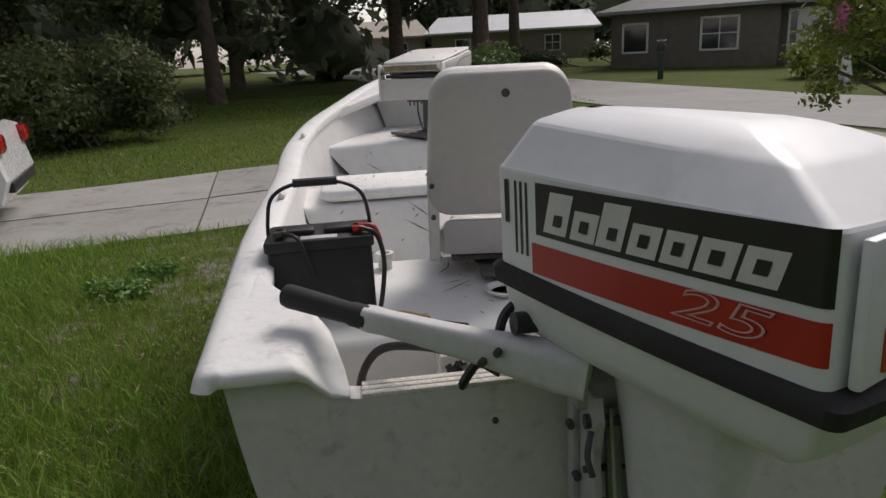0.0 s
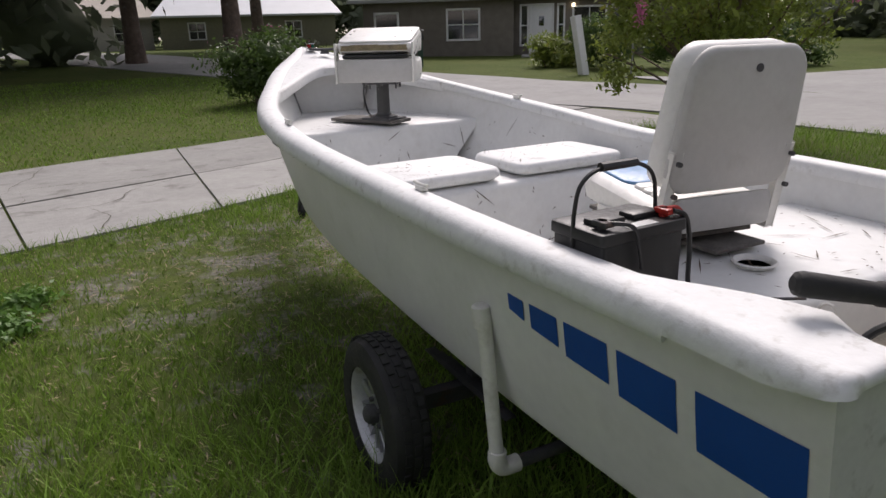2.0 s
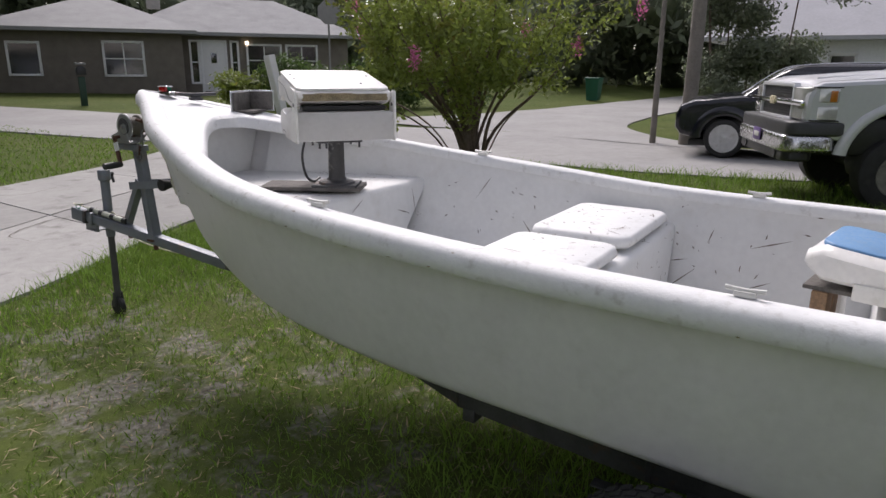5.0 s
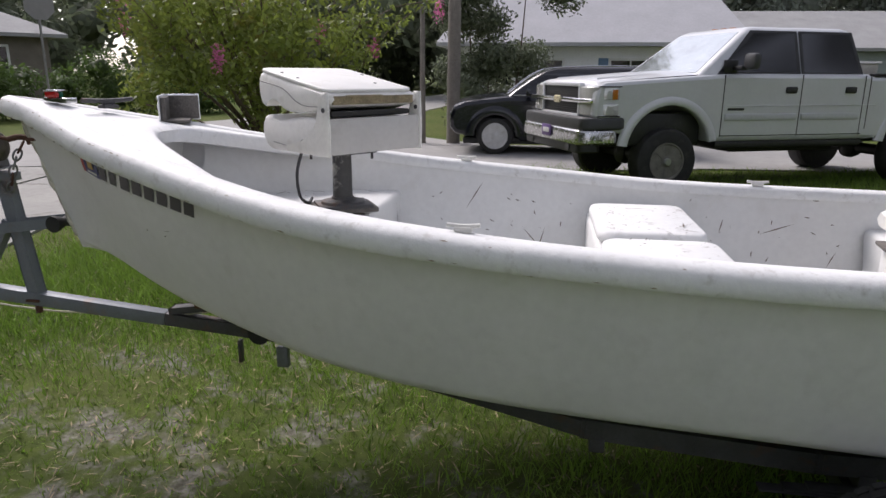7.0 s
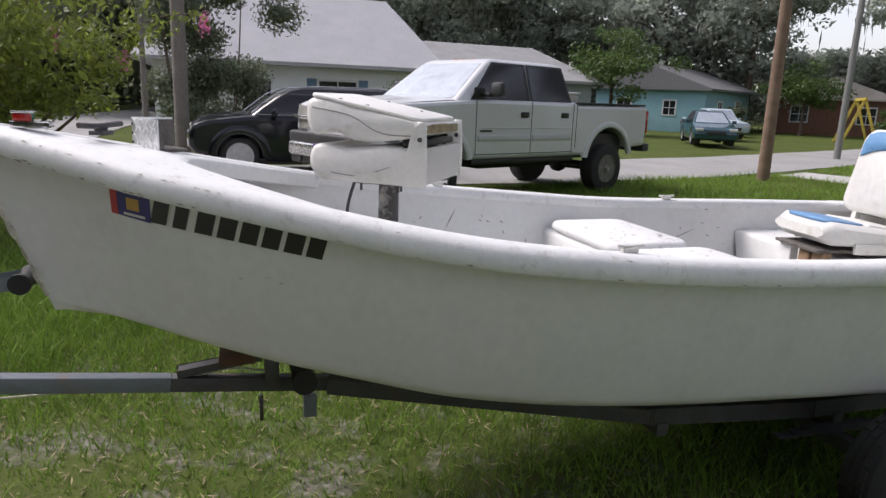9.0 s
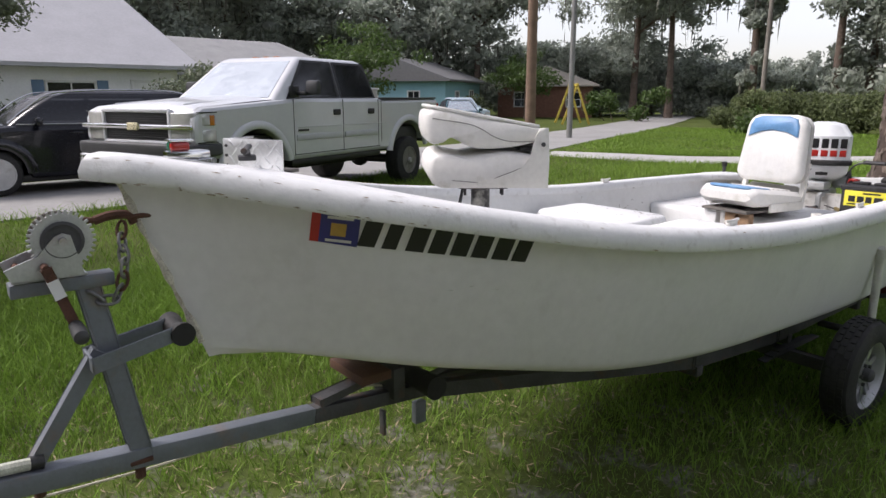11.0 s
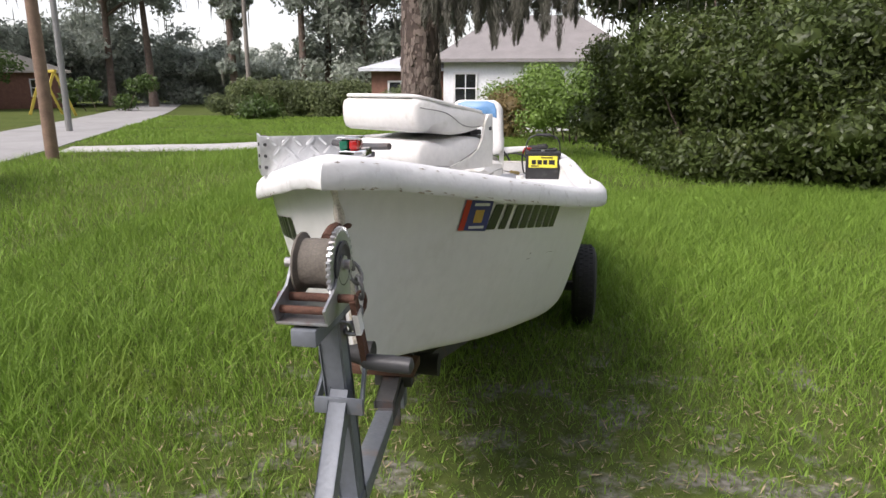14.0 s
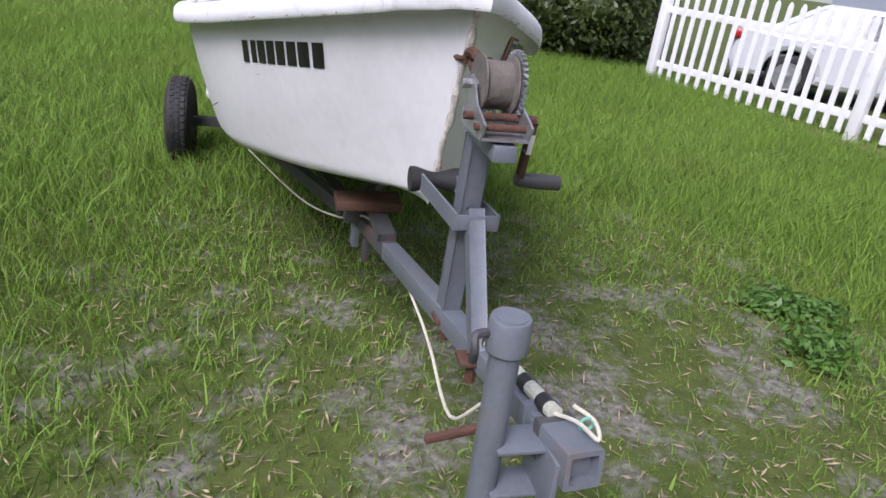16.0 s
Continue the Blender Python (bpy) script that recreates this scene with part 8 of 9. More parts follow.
simple_house(pose(-11.4, -6.4, 0, 0, 0, 100), 8.5, 8, 2.7, 1.6, mat("pale_blue_grey_wall", (0.36, 0.4, 0.46), 0.85, var=0.08, scale=1.2), ROOFT, "pale blue-grey house beside the hedge", 2.5, wins=())
simple_house(pose(-4.2, 60, 0.75, 0, 0, -2), 8.4, 8, 2.3, 1.5, mat("cream_wall", (0.42, 0.4, 0.35), 0.85, var=0.1), ROOFT, "cream house with tan roof far down the street", 1.0)
simple_house(pose(4.5, 57, 0.75, 0, 0, -13), 13, 8, 2.3, 1.4, mat("khaki_wall", (0.2, 0.19, 0.13), 0.85, var=0.15), ROOFW, "khaki house with a pale metal roof", 0.6)


# ---- street furniture ----
def pole(name, x, y, h, r, material, label, lean=(0, 0), z0=0.0):
    bm = BM()
    cyl(bm, (x, y, z0 - 0.1), (x + lean[0], y + lean[1], z0 + h), r, r * 0.72, 18)
    return tagged(mesh_object(name, bm, material), label, "pole")


pole("utility_pole", 11.3, -7.3, 10, 0.145, POLEW, "brown wooden utility pole at the street's edge", (-0.1, 0.15))
pole("utility_pole", 13.7, 6.0, 10, 0.16, POLEG, "grey wooden utility pole by the street", (0.25, 0.0))
pole("guy_post", 13.55, 6.7, 3.0, 0.07, POLEG, "short grey wooden post beside the utility pole")
pole("utility_pole", 17.5, -16, 11, 0.12, SIGNB, "grey concrete utility pole", (0, 0))
pole("utility_pole", 19, -35, 12, 0.15, POLEG, "distant grey wooden utility pole")
pole("utility_pole", 14.5, -47, 13, 0.15, POLEG, "distant grey wooden utility pole")


def street_sign():
    s = thing("street_sign", pose(13.4, 16.4, land(13.4, 16.4), 0, 0, 0), "street name signs over the back of a stop sign", "sign")
    bm = BM()
    cyl(bm, (0, 0, -0.1), (0, 0, 3.8), 0.03, seg=10)
    part("post", bm, SIGNB, s, "grey metal post")
    bm = BM()
    prism(bm, [(0.36 * math.cos(radians(22.5 + 45 * k)), 0.36 * math.sin(radians(22.5 + 45 * k))) for k in range(8)], 0, 0.012, 0, Matrix.Translation((0, -0.04, 3.0)) @ Matrix.Rotation(radians(-38), 4, "Z") @ Matrix.Rotation(radians(90), 4, "X"))
    part("stop_sign_back", bm, SIGNB, s, "grey back of an eight-sided sign")
    for z, w, a in ((3.55, 0.85, -42), (3.84, 0.45, 20)):
        bm = BM()
        r = Matrix.Rotation(radians(a), 3, "Z")
        box(bm, (0, 0, z), (w, 0.02, 0.22), 0.004, r)
        part("name_board", bm, SIGNG, s, "green name board")
        bm = BM()
        box(bm, r @ Vector((0, -0.013, 0)) + Vector((0, 0, z)), (w * 0.6, 0.004, 0.07), 0, r)
        part("name_bar", bm, TRIMW, s)


street_sign()


def mailbox():
    m = thing("mailbox", pose(10.1, 24.1, land(10.1, 24.1) - 0.02, 0, 0, -25), "black mailbox on a dark green post", "mailbox")
    bm = BM()
    box(bm, (0, 0, 0.45), (0.2, 0.2, 0.95), 0.02)
    part("post", bm, mat("dark_green_post", (0.015, 0.05, 0.03), 0.5, var=0.2), m, "dark green post")
    bm = BM()
    o = [(-0.14, 0), (0.14, 0)] + [(0.14 * math.cos(radians(a)), 0.14 + 0.14 * math.sin(radians(a))) for a in range(0, 181, 20)]
    prism(bm, o, -0.3, 0.3, 0.01, Matrix.Translation((0, 0, 0.98)) @ Matrix.Rotation(radians(90), 4, "X"))
    part("box", bm, BLACK, m, "black arched letter box", 40)
    bm = BM()
    box(bm, (0, -0.02, 1.32), (0.3, 0.5, 0.07), 0.015)
    part("paper_holder", bm, SIGNB, m, "pale grey top")


mailbox()


def leaning_post():
    bm = BM()
    b, t = Vector((12.75, 17.8, land(12.75, 17.8) - 0.05)), Vector((12.5, 18.0, land(12.75, 17.8) + 1.75))
    beam(bm, b, t, 0.22, 0.22, 0.02)
    tagged(mesh_object("marker_post", bm, TRIMW), "leaning white wooden marker post on the corner", "post")


leaning_post()


def wheelie_bin():
    b = thing("wheeled_bin", pose(30, 14.6, 0.02), "green wheeled rubbish bin at the kerb", "bin")
    bm = BM()
    loft(bm, [[Vector((x * k, y * k, z)) for x, y in round_rect(0.62, 0.7, 0.06, 3)] for z, k in ((0.05, 0.8), (1.0, 1.0), (1.05, 1.03))])
    part("body", bm, BIN, b)
    bm = BM()
    prism(bm, round_rect(0.68, 0.78, 0.06, 3), 1.05, 1.13, 0.03)
    part("lid", bm, BIN, b)


wheelie_bin()


def swing_set():
    s = thing("swing_set", pose(26.5, -26.5, 0, 0, 0, -40), "yellow wooden swing frame on a lawn", "swing")
    y = mat("yellow_paint", (0.5, 0.38, 0.06), 0.6, var=0.15)
    for x in (-1.5, 1.5):
        for d in (-0.8, 0.8):
            bm = BM()
            beam(bm, (x, d, 0), (x, 0, 2.3), 0.12, 0.12)
            part("leg", bm, y, s)
    bm = BM()
    beam(bm, (-1.8, 0, 2.3), (1.8, 0, 2.3), 0.12, 0.14)
    part("top_beam", bm, y, s)


swing_set()


def picket_fence():
    f = thing("picket_fence", pose(0, 0, 0), "white picket fence with pointed pales", "fence")
    corners = [Vector((-5.2, -2.75, 0)), Vector((-6.1, 0.5, 0)), Vector((-7.0, 3.75, 0)), Vector((-7.5, 5.4, 0))]
    H = 1.42
    pale = BM()
    w, th = 0.07, 0.022
    o = [(-w / 2, 0.06), (w / 2, 0.06), (w / 2, H - 0.06), (w * 0.3, H - 0.02), (0, H), (-w * 0.3, H - 0.02), (-w / 2, H - 0.06)]
    loft(pale, [[Vector((x, -th / 2, z)) for x, z in o], [Vector((x, th / 2, z)) for x, z in o]])
    first = None
    for a, b in zip(corners, corners[1:]):
        d = (b - a)
        u = d.normalized()
        ang = math.degrees(math.atan2(u.y, u.x))
        n = int(d.length / 0.185)
        for k in range(1, n):
            p = a + d * k / n
            if first is None:
                first = part("pale", pale, FENCE, f)
                ob = first
            else:
                ob = first.copy()
                scene.collection.objects.link(ob)
            ob.matrix_basis = pose(p.x, p.y, p.z, 0, 0, ang)
        nrm = Vector((-u.y, u.x, 0))
        for z in (0.28, 1.08):
            bm = BM()
            beam(bm, a + nrm * 0.03 + Vector((0, 0, z)), b + nrm * 0.03 + Vector((0, 0, z)), 0.035, 0.1)
            part("rail", bm, FENCE, f, "white fence rail")
    for p in corners:
        bm = BM()
        box(bm, p + Vector((0, 0, 0.78)), (0.13, 0.13, 1.6), 0.01, Matrix.Rotation(radians(16), 3, "Z"))
        part("post", bm, FENCE, f, "square white fence post")


picket_fence()


# ---- plants ----
def limb_set(bm, base, h, r, n, spread, rnd, up=0.5):
    """Forked limbs from the upper trunk; returns their tips."""
    tips = []
    for k in range(n):
        a = 2 * math.pi * k / n + rnd.uniform(-0.4, 0.4)
        z0 = h * rnd.uniform(0.4, 0.75)
        L = spread * rnd.uniform(0.7, 1.1)
        p0 = base + Vector((0, 0, z0))
        p2 = p0 + Vector((math.cos(a) * L, math.sin(a) * L, L * up * rnd.uniform(0.6, 1.4)))
        p1 = p0.lerp(p2, 0.5) + Vector((0, 0, L * 0.12))
        tube(bm, [p0, p1, p2], lambda t: r * (0.5 - 0.4 * t), 7, 3)
        tips += [p1, p2]
    return tips


def tree(x, y, h, spread, r, seed, leaves=2600, size=0.3, material=None, label="", crown_low=0.4, z0=None, moss=0, group="street trees", bark=None, skirt=0):
    rnd = random.Random(seed)
    z0 = land(x, y) if z0 is None else z0
    t = thing("tree", pose(x, y, z0), label or "tall leafy tree with dark trunk", "tree", group)
    bm = BM()
    lean = rnd.uniform(-0.04, 0.04) * h
    top = Vector((lean, -lean * 0.5, h * 0.9))
    tube(bm, [Vector((0, 0, -0.3)), Vector((lean * 0.2, 0, h * 0.3)), Vector((lean * 0.6, -lean * 0.2, h * 0.6)), top], lambda u: r * (1.25 - 0.25 * min(u * 8, 1)) * (1 - 0.75 * u), 14, 5)
    tips = limb_set(bm, Vector((lean * 0.5, 0, 0)), h, r * 0.8, 7, spread, rnd)
    part("trunk", bm, bark or BARK, t, "rough bark trunk with limbs", 60)
    blobs = []
    for p in tips + [top]:
        for k in range(3):
            q = p + Vector((rnd.gauss(0, 1), rnd.gauss(0, 1), rnd.gauss(0, 0.7))) * spread * 0.28
            q.z = max(q.z, h * crown_low)
            s = spread * rnd.uniform(0.22, 0.4)
            blobs.append((q.x, q.y, q.z, s * rnd.uniform(0.9, 1.4), s * rnd.uniform(0.9, 1.4), s * rnd.uniform(0.55, 0.9)))
    for k in range(skirt):
        a, q, sc = rnd.uniform(0, 6.28), spread * rnd.uniform(0.1, 0.8), spread * rnd.uniform(0.22, 0.36)
        blobs.append((q * math.cos(a), q * math.sin(a), h * rnd.uniform(0.08, 0.5), sc * 1.2, sc * 1.2, sc))
    leaf_cloud("crown", blobs, int(leaves * 2.3), size * 0.75, material or LEAFD, t, flat=0.3, shell=0.25, core=0.3 if leaves >= 4200 else 0.0)
    if moss:
        n = moss
        idx = RNG.integers(0, len(blobs), n)
        bl = np.array(blobs)[idx]
        C = bl[:, :3] + RNG.normal(size=(n, 3)) * bl[:, 3:] * 0.55
        L = 0.25 + 0.9 * RNG.random((n, 1))
        C[:, 2] -= bl[:, 5] * 0.6 + L[:, 0] * 0.5
        A = np.concatenate([RNG.normal(size=(n, 2)) * 0.05, -L], 1)
        a2 = RNG.random(n) * 6.28
        B = np.stack([np.cos(a2), np.sin(a2), 0 * a2], 1) * (0.03 + 0.06 * RNG.random((n, 1)))
        tagged(quads_object("moss", C, A, B, MOSS, t, tip=1), kind="stuff")
    return t


# oaks hung with moss beside the far bungalow, and trees along the streets
tree(4.6, 30.5, 12, 6, 0.42, 11, 8840, 0.2, moss=900, label="moss-hung live oak with a thick dark trunk", crown_low=0.36)
tree(1.0, 34, 13, 6.5, 0.4, 12, 8160, 0.22, moss=700, label="moss-hung live oak with a thick dark trunk", crown_low=0.33)
tree(9.0, 45, 15, 7, 0.4, 13, 7820, 0.28, moss=600, label="moss-hung live oak behind the bungalow", crown_low=0.3)
tree(-5.5, 24, 11, 5, 0.3, 14, 8160, 0.2, moss=200, label="dark oak above the thicket", crown_low=0.22)
tree(-9.5, 19, 11, 5, 0.3, 15, 8160, 0.2, label="dark oak above the thicket", crown_low=0.2)
tree(-6.5, 33, 13, 5.0, 0.32, 16, 7820, 0.24, label="dark oak above the thicket", crown_low=0.32)
tree(-13, 14, 11, 5, 0.3, 17, 7140, 0.22, label="dark oak above the thicket", crown_low=0.18)
for k, (x, y, h) in enumerate(((2.0, -40, 16), (-5.0, -37, 15), (9.0, -43, 17), (-10, -30, 14))):
    tree(x, y, h, 6.2, 0.36, 70 + k, 9500, 0.3, LEAFD, label="dark oak behind the white house", crown_low=0.24, moss=400)
SILVERLEAF = mat("silver_green_leaves", (0.13, 0.155, 0.095), 0.6, var=0.5, scale=1.2, island=0.6, leafy=0.3)
tree(33, -15.5, 5.5, 2.4, 0.14, 19, 3000, 0.14, LEAFM, label="small round tree before a house", crown_low=0.25)
tree(37, -33, 4.2, 2.2, 0.12, 29, 2200, 0.16, LEAFM, label="small bushy tree on a lawn", crown_low=0.2)
# leaves paled well past their own green to stand for distance haze
WOODL = mat("haze_pale_leaves", (0.31, 0.34, 0.29), 0.7, var=0.45, scale=0.25, island=0.5, leafy=0.45)
# bearing and distance from the lawn, height, spread, foot of the crown, low boughs
STREET_TREES = ((108.5, 58, 15, 5.5, 0.3, 16), (112, 61, 16, 6, 0.3, 18), (116, 62, 15, 5.5, 0.3, 18), (119, 64, 11, 4.6, 0.25, 16), (122, 68, 6.5, 4.0, 0.2, 14),
                (125.5, 60, 15, 5.5, 0.3, 18), (129, 63, 16, 6, 0.3, 18), (132, 60, 14, 4.6, 0.3, 16), (135, 70, 5.2, 4.2, 0.2, 14), (138.5, 70, 5.0, 4.2, 0.2, 14),
                (142, 66, 5.6, 4.0, 0.2, 14), (144.6, 62, 17, 5, 0.42, 0), (147.4, 60, 17, 5.2, 0.42, 0), (146, 70, 5, 4.4, 0.2, 14), (150.6, 68, 3.8, 3.4, 0.2, 12),
                (152.2, 70, 3.6, 3.2, 0.2, 12), (153.4, 56, 17, 1.5, 0.2, 14), (156, 78, 3.6, 2.8, 0.2, 10), (158.8, 56, 18, 3.2, 0.35, 6), (160.8, 60, 18, 4.6, 0.3, 18),
                (163.6, 57, 18, 5, 0.3, 18), (167, 58, 17, 5, 0.3, 18), (170.5, 60, 16, 5.5, 0.3, 18), (96, 60, 17, 5.5, 0.3, 16), (102, 60, 17, 5.5, 0.3, 16))
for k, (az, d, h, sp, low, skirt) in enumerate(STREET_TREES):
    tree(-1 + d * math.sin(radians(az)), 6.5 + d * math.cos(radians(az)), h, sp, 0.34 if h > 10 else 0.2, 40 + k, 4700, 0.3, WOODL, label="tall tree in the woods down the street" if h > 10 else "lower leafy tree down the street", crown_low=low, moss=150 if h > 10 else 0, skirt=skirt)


def big_pine():
    t = thing("tree", pose(2.5, -7.4, 0), "massive pine trunk with plated reddish bark", "tree")
    bm = BM()
    rings = []
    for k in range(26):
        z = -0.2 + 11 * (k / 25)
        r = 0.42 * (1.18 - 0.18 * min(z / 0.8, 1) if z < 0.8 else 1.0) * (1 - 0.03 * z)
        rings.append([Vector((r * math.cos(a) * (1 + 0.05 * math.sin(7 * a + z * 3) + 0.03 * math.sin(13 * a - z * 7)), r * math.sin(a) * (1 + 0.05 * math.sin(7 * a + z * 3) + 0.03 * math.sin(13 * a - z * 7)), z)) for a in [2 * math.pi * i / 40 for i in range(40)]])
    loft(bm, rings)
    part("trunk", bm, mat("plated_pine_bark", (0.075, 0.055, 0.046), 0.95, var=0.55, scale=6, bump=1.0, bscale=9, stain=((0.07, 0.05, 0.04), 0.85, 7)), t, "plated bark trunk", 60)
    rnd = random.Random(4)
    # thin irregular bark plates on the trunk
    V, F = [], []
    for k in range(1900):
        a, z = rnd.uniform(0, 6.28), rnd.uniform(0.0, 6.0)
        r = 0.42 * (1.18 - 0.18 * min(z / 0.8, 1) if z < 0.8 else 1.0) * (1 - 0.03 * z) * (1 + 0.05 * math.sin(7 * a + z * 3) + 0.03 * math.sin(13 * a - z * 7))
        w, h = rnd.uniform(0.025, 0.055), rnd.uniform(0.04, 0.12)
        ring = []
        for q in range(7):
            b = 2 * math.pi * q / 7 + rnd.uniform(-0.3, 0.3)
            ring.append((a + w * math.cos(b) * rnd.uniform(0.7, 1.1) / r, z + h * math.sin(b) * rnd.uniform(0.7, 1.1)))
        n0 = len(V)
        for lift, sc in ((-0.012, 1.08), (rnd.uniform(0.004, 0.013), 0.9)):
            V += [((r + lift) * math.cos(a + (p - a) * sc), (r + lift) * math.sin(a + (p - a) * sc), z + (u - z) * sc) for p, u in ring]
        F += [(n0 + q, n0 + (q + 1) % 7, n0 + 7 + (q + 1) % 7, n0 + 7 + q) for q in range(7)] + [tuple(n0 + 7 + q for q in range(7))]
    me = bpy.data.meshes.new("flaking_bark")
    me.from_pydata(V, [], F)
    me.materials.append(mat("bark_plate", (0.17, 0.135, 0.115), 0.95, var=0.45, scale=9, island=0.5, bump=0.8, bscale=40))
    p = new("flaking_bark", me)
    p.parent = t
    tagged(p, "flaking grey-brown bark plates", kind="stuff")
    # low limb hung with long grey moss
    bm = BM()
    for pts in ([(0.2, 0.3, 4.1), (-1.0, 0.9, 3.6), (-2.2, 1.2, 3.35), (-3.6, 1.3, 3.4)], [(0, 0.2, 4.6), (0.5, 0.8, 4.1), (0.9, 1.4, 3.9)]):
        tube(bm, pts, lambda u: 0.1 - 0.07 * u, 8, 5)
    part("limb", bm, BARK, t, "low bare limb", 60)
    blobs = []
    for k in range(52):
        u = rnd.random()
        x = -0.35 - 2.8 * u
        h = rnd.uniform(0.25, 0.62) * (1.05 if k < 24 else 0.8)
        w = rnd.uniform(0.08, 0.2)
        blobs.append((x + rnd.gauss(0, 0.06), 0.65 + 0.55 * u + rnd.gauss(0, 0.22), 3.48 - h * 0.9, w, w, h))
    n = 34000
    bl = np.array(blobs)[RNG.integers(0, len(blobs), n)]
    v = RNG.random((n, 1)) * 2 - 1
    taper = (0.35 + 0.65 * (v + 1) / 2) * np.sqrt(np.clip(1 - v ** 4, 0, 1))
    C = bl[:, :3] + np.concatenate([RNG.normal(size=(n, 2)) * 0.55 * bl[:, 3:5] * taper, v * bl[:, 5:6]], 1)
    A = np.concatenate([RNG.normal(size=(n, 2)) * 0.025, -0.05 - 0.05 * RNG.random((n, 1))], 1)
    a2 = RNG.random(n) * 6.28
    B = np.stack([np.cos(a2), np.sin(a2), 0 * a2], 1) * (0.004 + 0.007 * RNG.random((n, 1)))
    tagged(quads_object("moss", C, A, B, MOSS, t, tip=1), kind="stuff")
    boughs = [(-0.3 - 3.2 * rnd.random(), 0.9 + rnd.gauss(0, 0.35), rnd.uniform(3.4, 4.6), 0.45, 0.45, 0.3) for k in range(26)]
    leaf_cloud("crown", boughs, 9000, 0.06, LEAFD, t, shell=0.2)


big_pine()


def crape_myrtle():
    x, y = 7.0, 7.55
    t = thing("crape_myrtle", pose(x, y, 0) @ Matrix.Scale(1.34, 4), "crape myrtle with pink flower heads at the lawn's edge", "shrub")
    rnd = random.Random(9)
    C = []
    tips = []
    lean = Vector((-0.2, 0.173, 0))

    def stem(pts, r):
        pts = [Vector(q) + Vector((-0.3, 0.26, 0)) * max(0.0, q[2] - 0.3) / 1.5 for q in pts]
        bm = BM()
        tube(bm, pts, r, 6, 4)
        part("stem", bm, BARK, t, "", 60)
    for k in range(24):
        a = rnd.uniform(0, 6.28)
        L = rnd.uniform(0.6, 1.35)
        hgt = rnd.uniform(1.2, 2.1)
        p = [Vector((rnd.gauss(0, 0.07), rnd.gauss(0, 0.07), -0.05)), Vector((math.cos(a) * L * 0.25, math.sin(a) * L * 0.25, hgt * 0.4)), Vector((math.cos(a) * L * 0.7, math.sin(a) * L * 0.7, hgt * 0.75)), Vector((math.cos(a) * L, math.sin(a) * L, hgt))]
        stem(p, lambda u: 0.026 * (1 - 0.8 * u))
        tips.append(p[-1] + lean * max(0.0, p[-1].z - 0.3))
        # long whips
        for j2 in range(2):
            w = p[-1] + Vector((math.cos(a) * rnd.uniform(0.2, 0.9) + rnd.gauss(0, 0.2), math.sin(a) * rnd.uniform(0.2, 0.9) + rnd.gauss(0, 0.2), rnd.uniform(0.25, 0.75)))
            stem([p[-1], p[-1].lerp(w, 0.5) + Vector((0, 0, 0.06)), w], 0.005)
            for j in range(95):
                q = p[-1].lerp(w, rnd.random() ** 0.8) + Vector((rnd.gauss(0, 1), rnd.gauss(0, 1), rnd.gauss(0, 1))) * 0.05
                C.append(q + lean * max(0.0, q.z - 0.3))
            tips.append(w + lean * max(0.0, w.z - 0.3))
    for k in range(6):
        a = rnd.uniform(0, 6.28)
        stem([Vector((0.1 * math.cos(a), 0.1 * math.sin(a), -0.05)), Vector((0.5 * math.cos(a), 0.5 * math.sin(a), 0.5)), Vector((1.1 * math.cos(a), 1.1 * math.sin(a), 0.85))], 0.01)
    blobs = []
    for p in tips[::3]:
        s = rnd.uniform(0.18, 0.34)
        blobs.append((p.x * 0.85, p.y * 0.85, p.z * 0.86, s, s, s * 0.8))
    for k in range(22):
        a, r = rnd.uniform(0, 6.28), rnd.uniform(0.2, 1.3)
        blobs.append((r * math.cos(a) - 0.2, r * math.sin(a) + 0.17, rnd.uniform(0.6, 1.9), 0.27, 0.27, 0.2))
    leaf_cloud("crown", blobs, 13000, 0.034, LEAFY, t, shell=0.1)
    leaf_cloud("crown_inner", [(0, 0, 1.5, 1.2, 1.2, 0.7)], 1500, 0.045, LEAFY, t, shell=0.05)
    n = len(C)
    C = np.array([tuple(c) for c in C])
    A = RNG.normal(size=(n, 3))
    A /= np.linalg.norm(A, axis=1, keepdims=True)
    B = np.cross(A, RNG.normal(size=(n, 3)))
    B /= np.linalg.norm(B, axis=1, keepdims=True)
    quads_object("whip_foliage", C, A * 0.035, B * 0.02, LEAFY, t, tip=1)
    fl = []
    for k in range(22):
        p = rnd.choice(tips)
        fl.append((p.x + rnd.gauss(0, 0.12), p.y + rnd.gauss(0, 0.12), p.z + rnd.uniform(-0.1, 0.2), 0.07, 0.07, 0.13))
    tagged(leaf_cloud("blossom", fl, 2600, 0.017, PINK, t, shell=0.1), kind="stuff")


crape_myrtle()


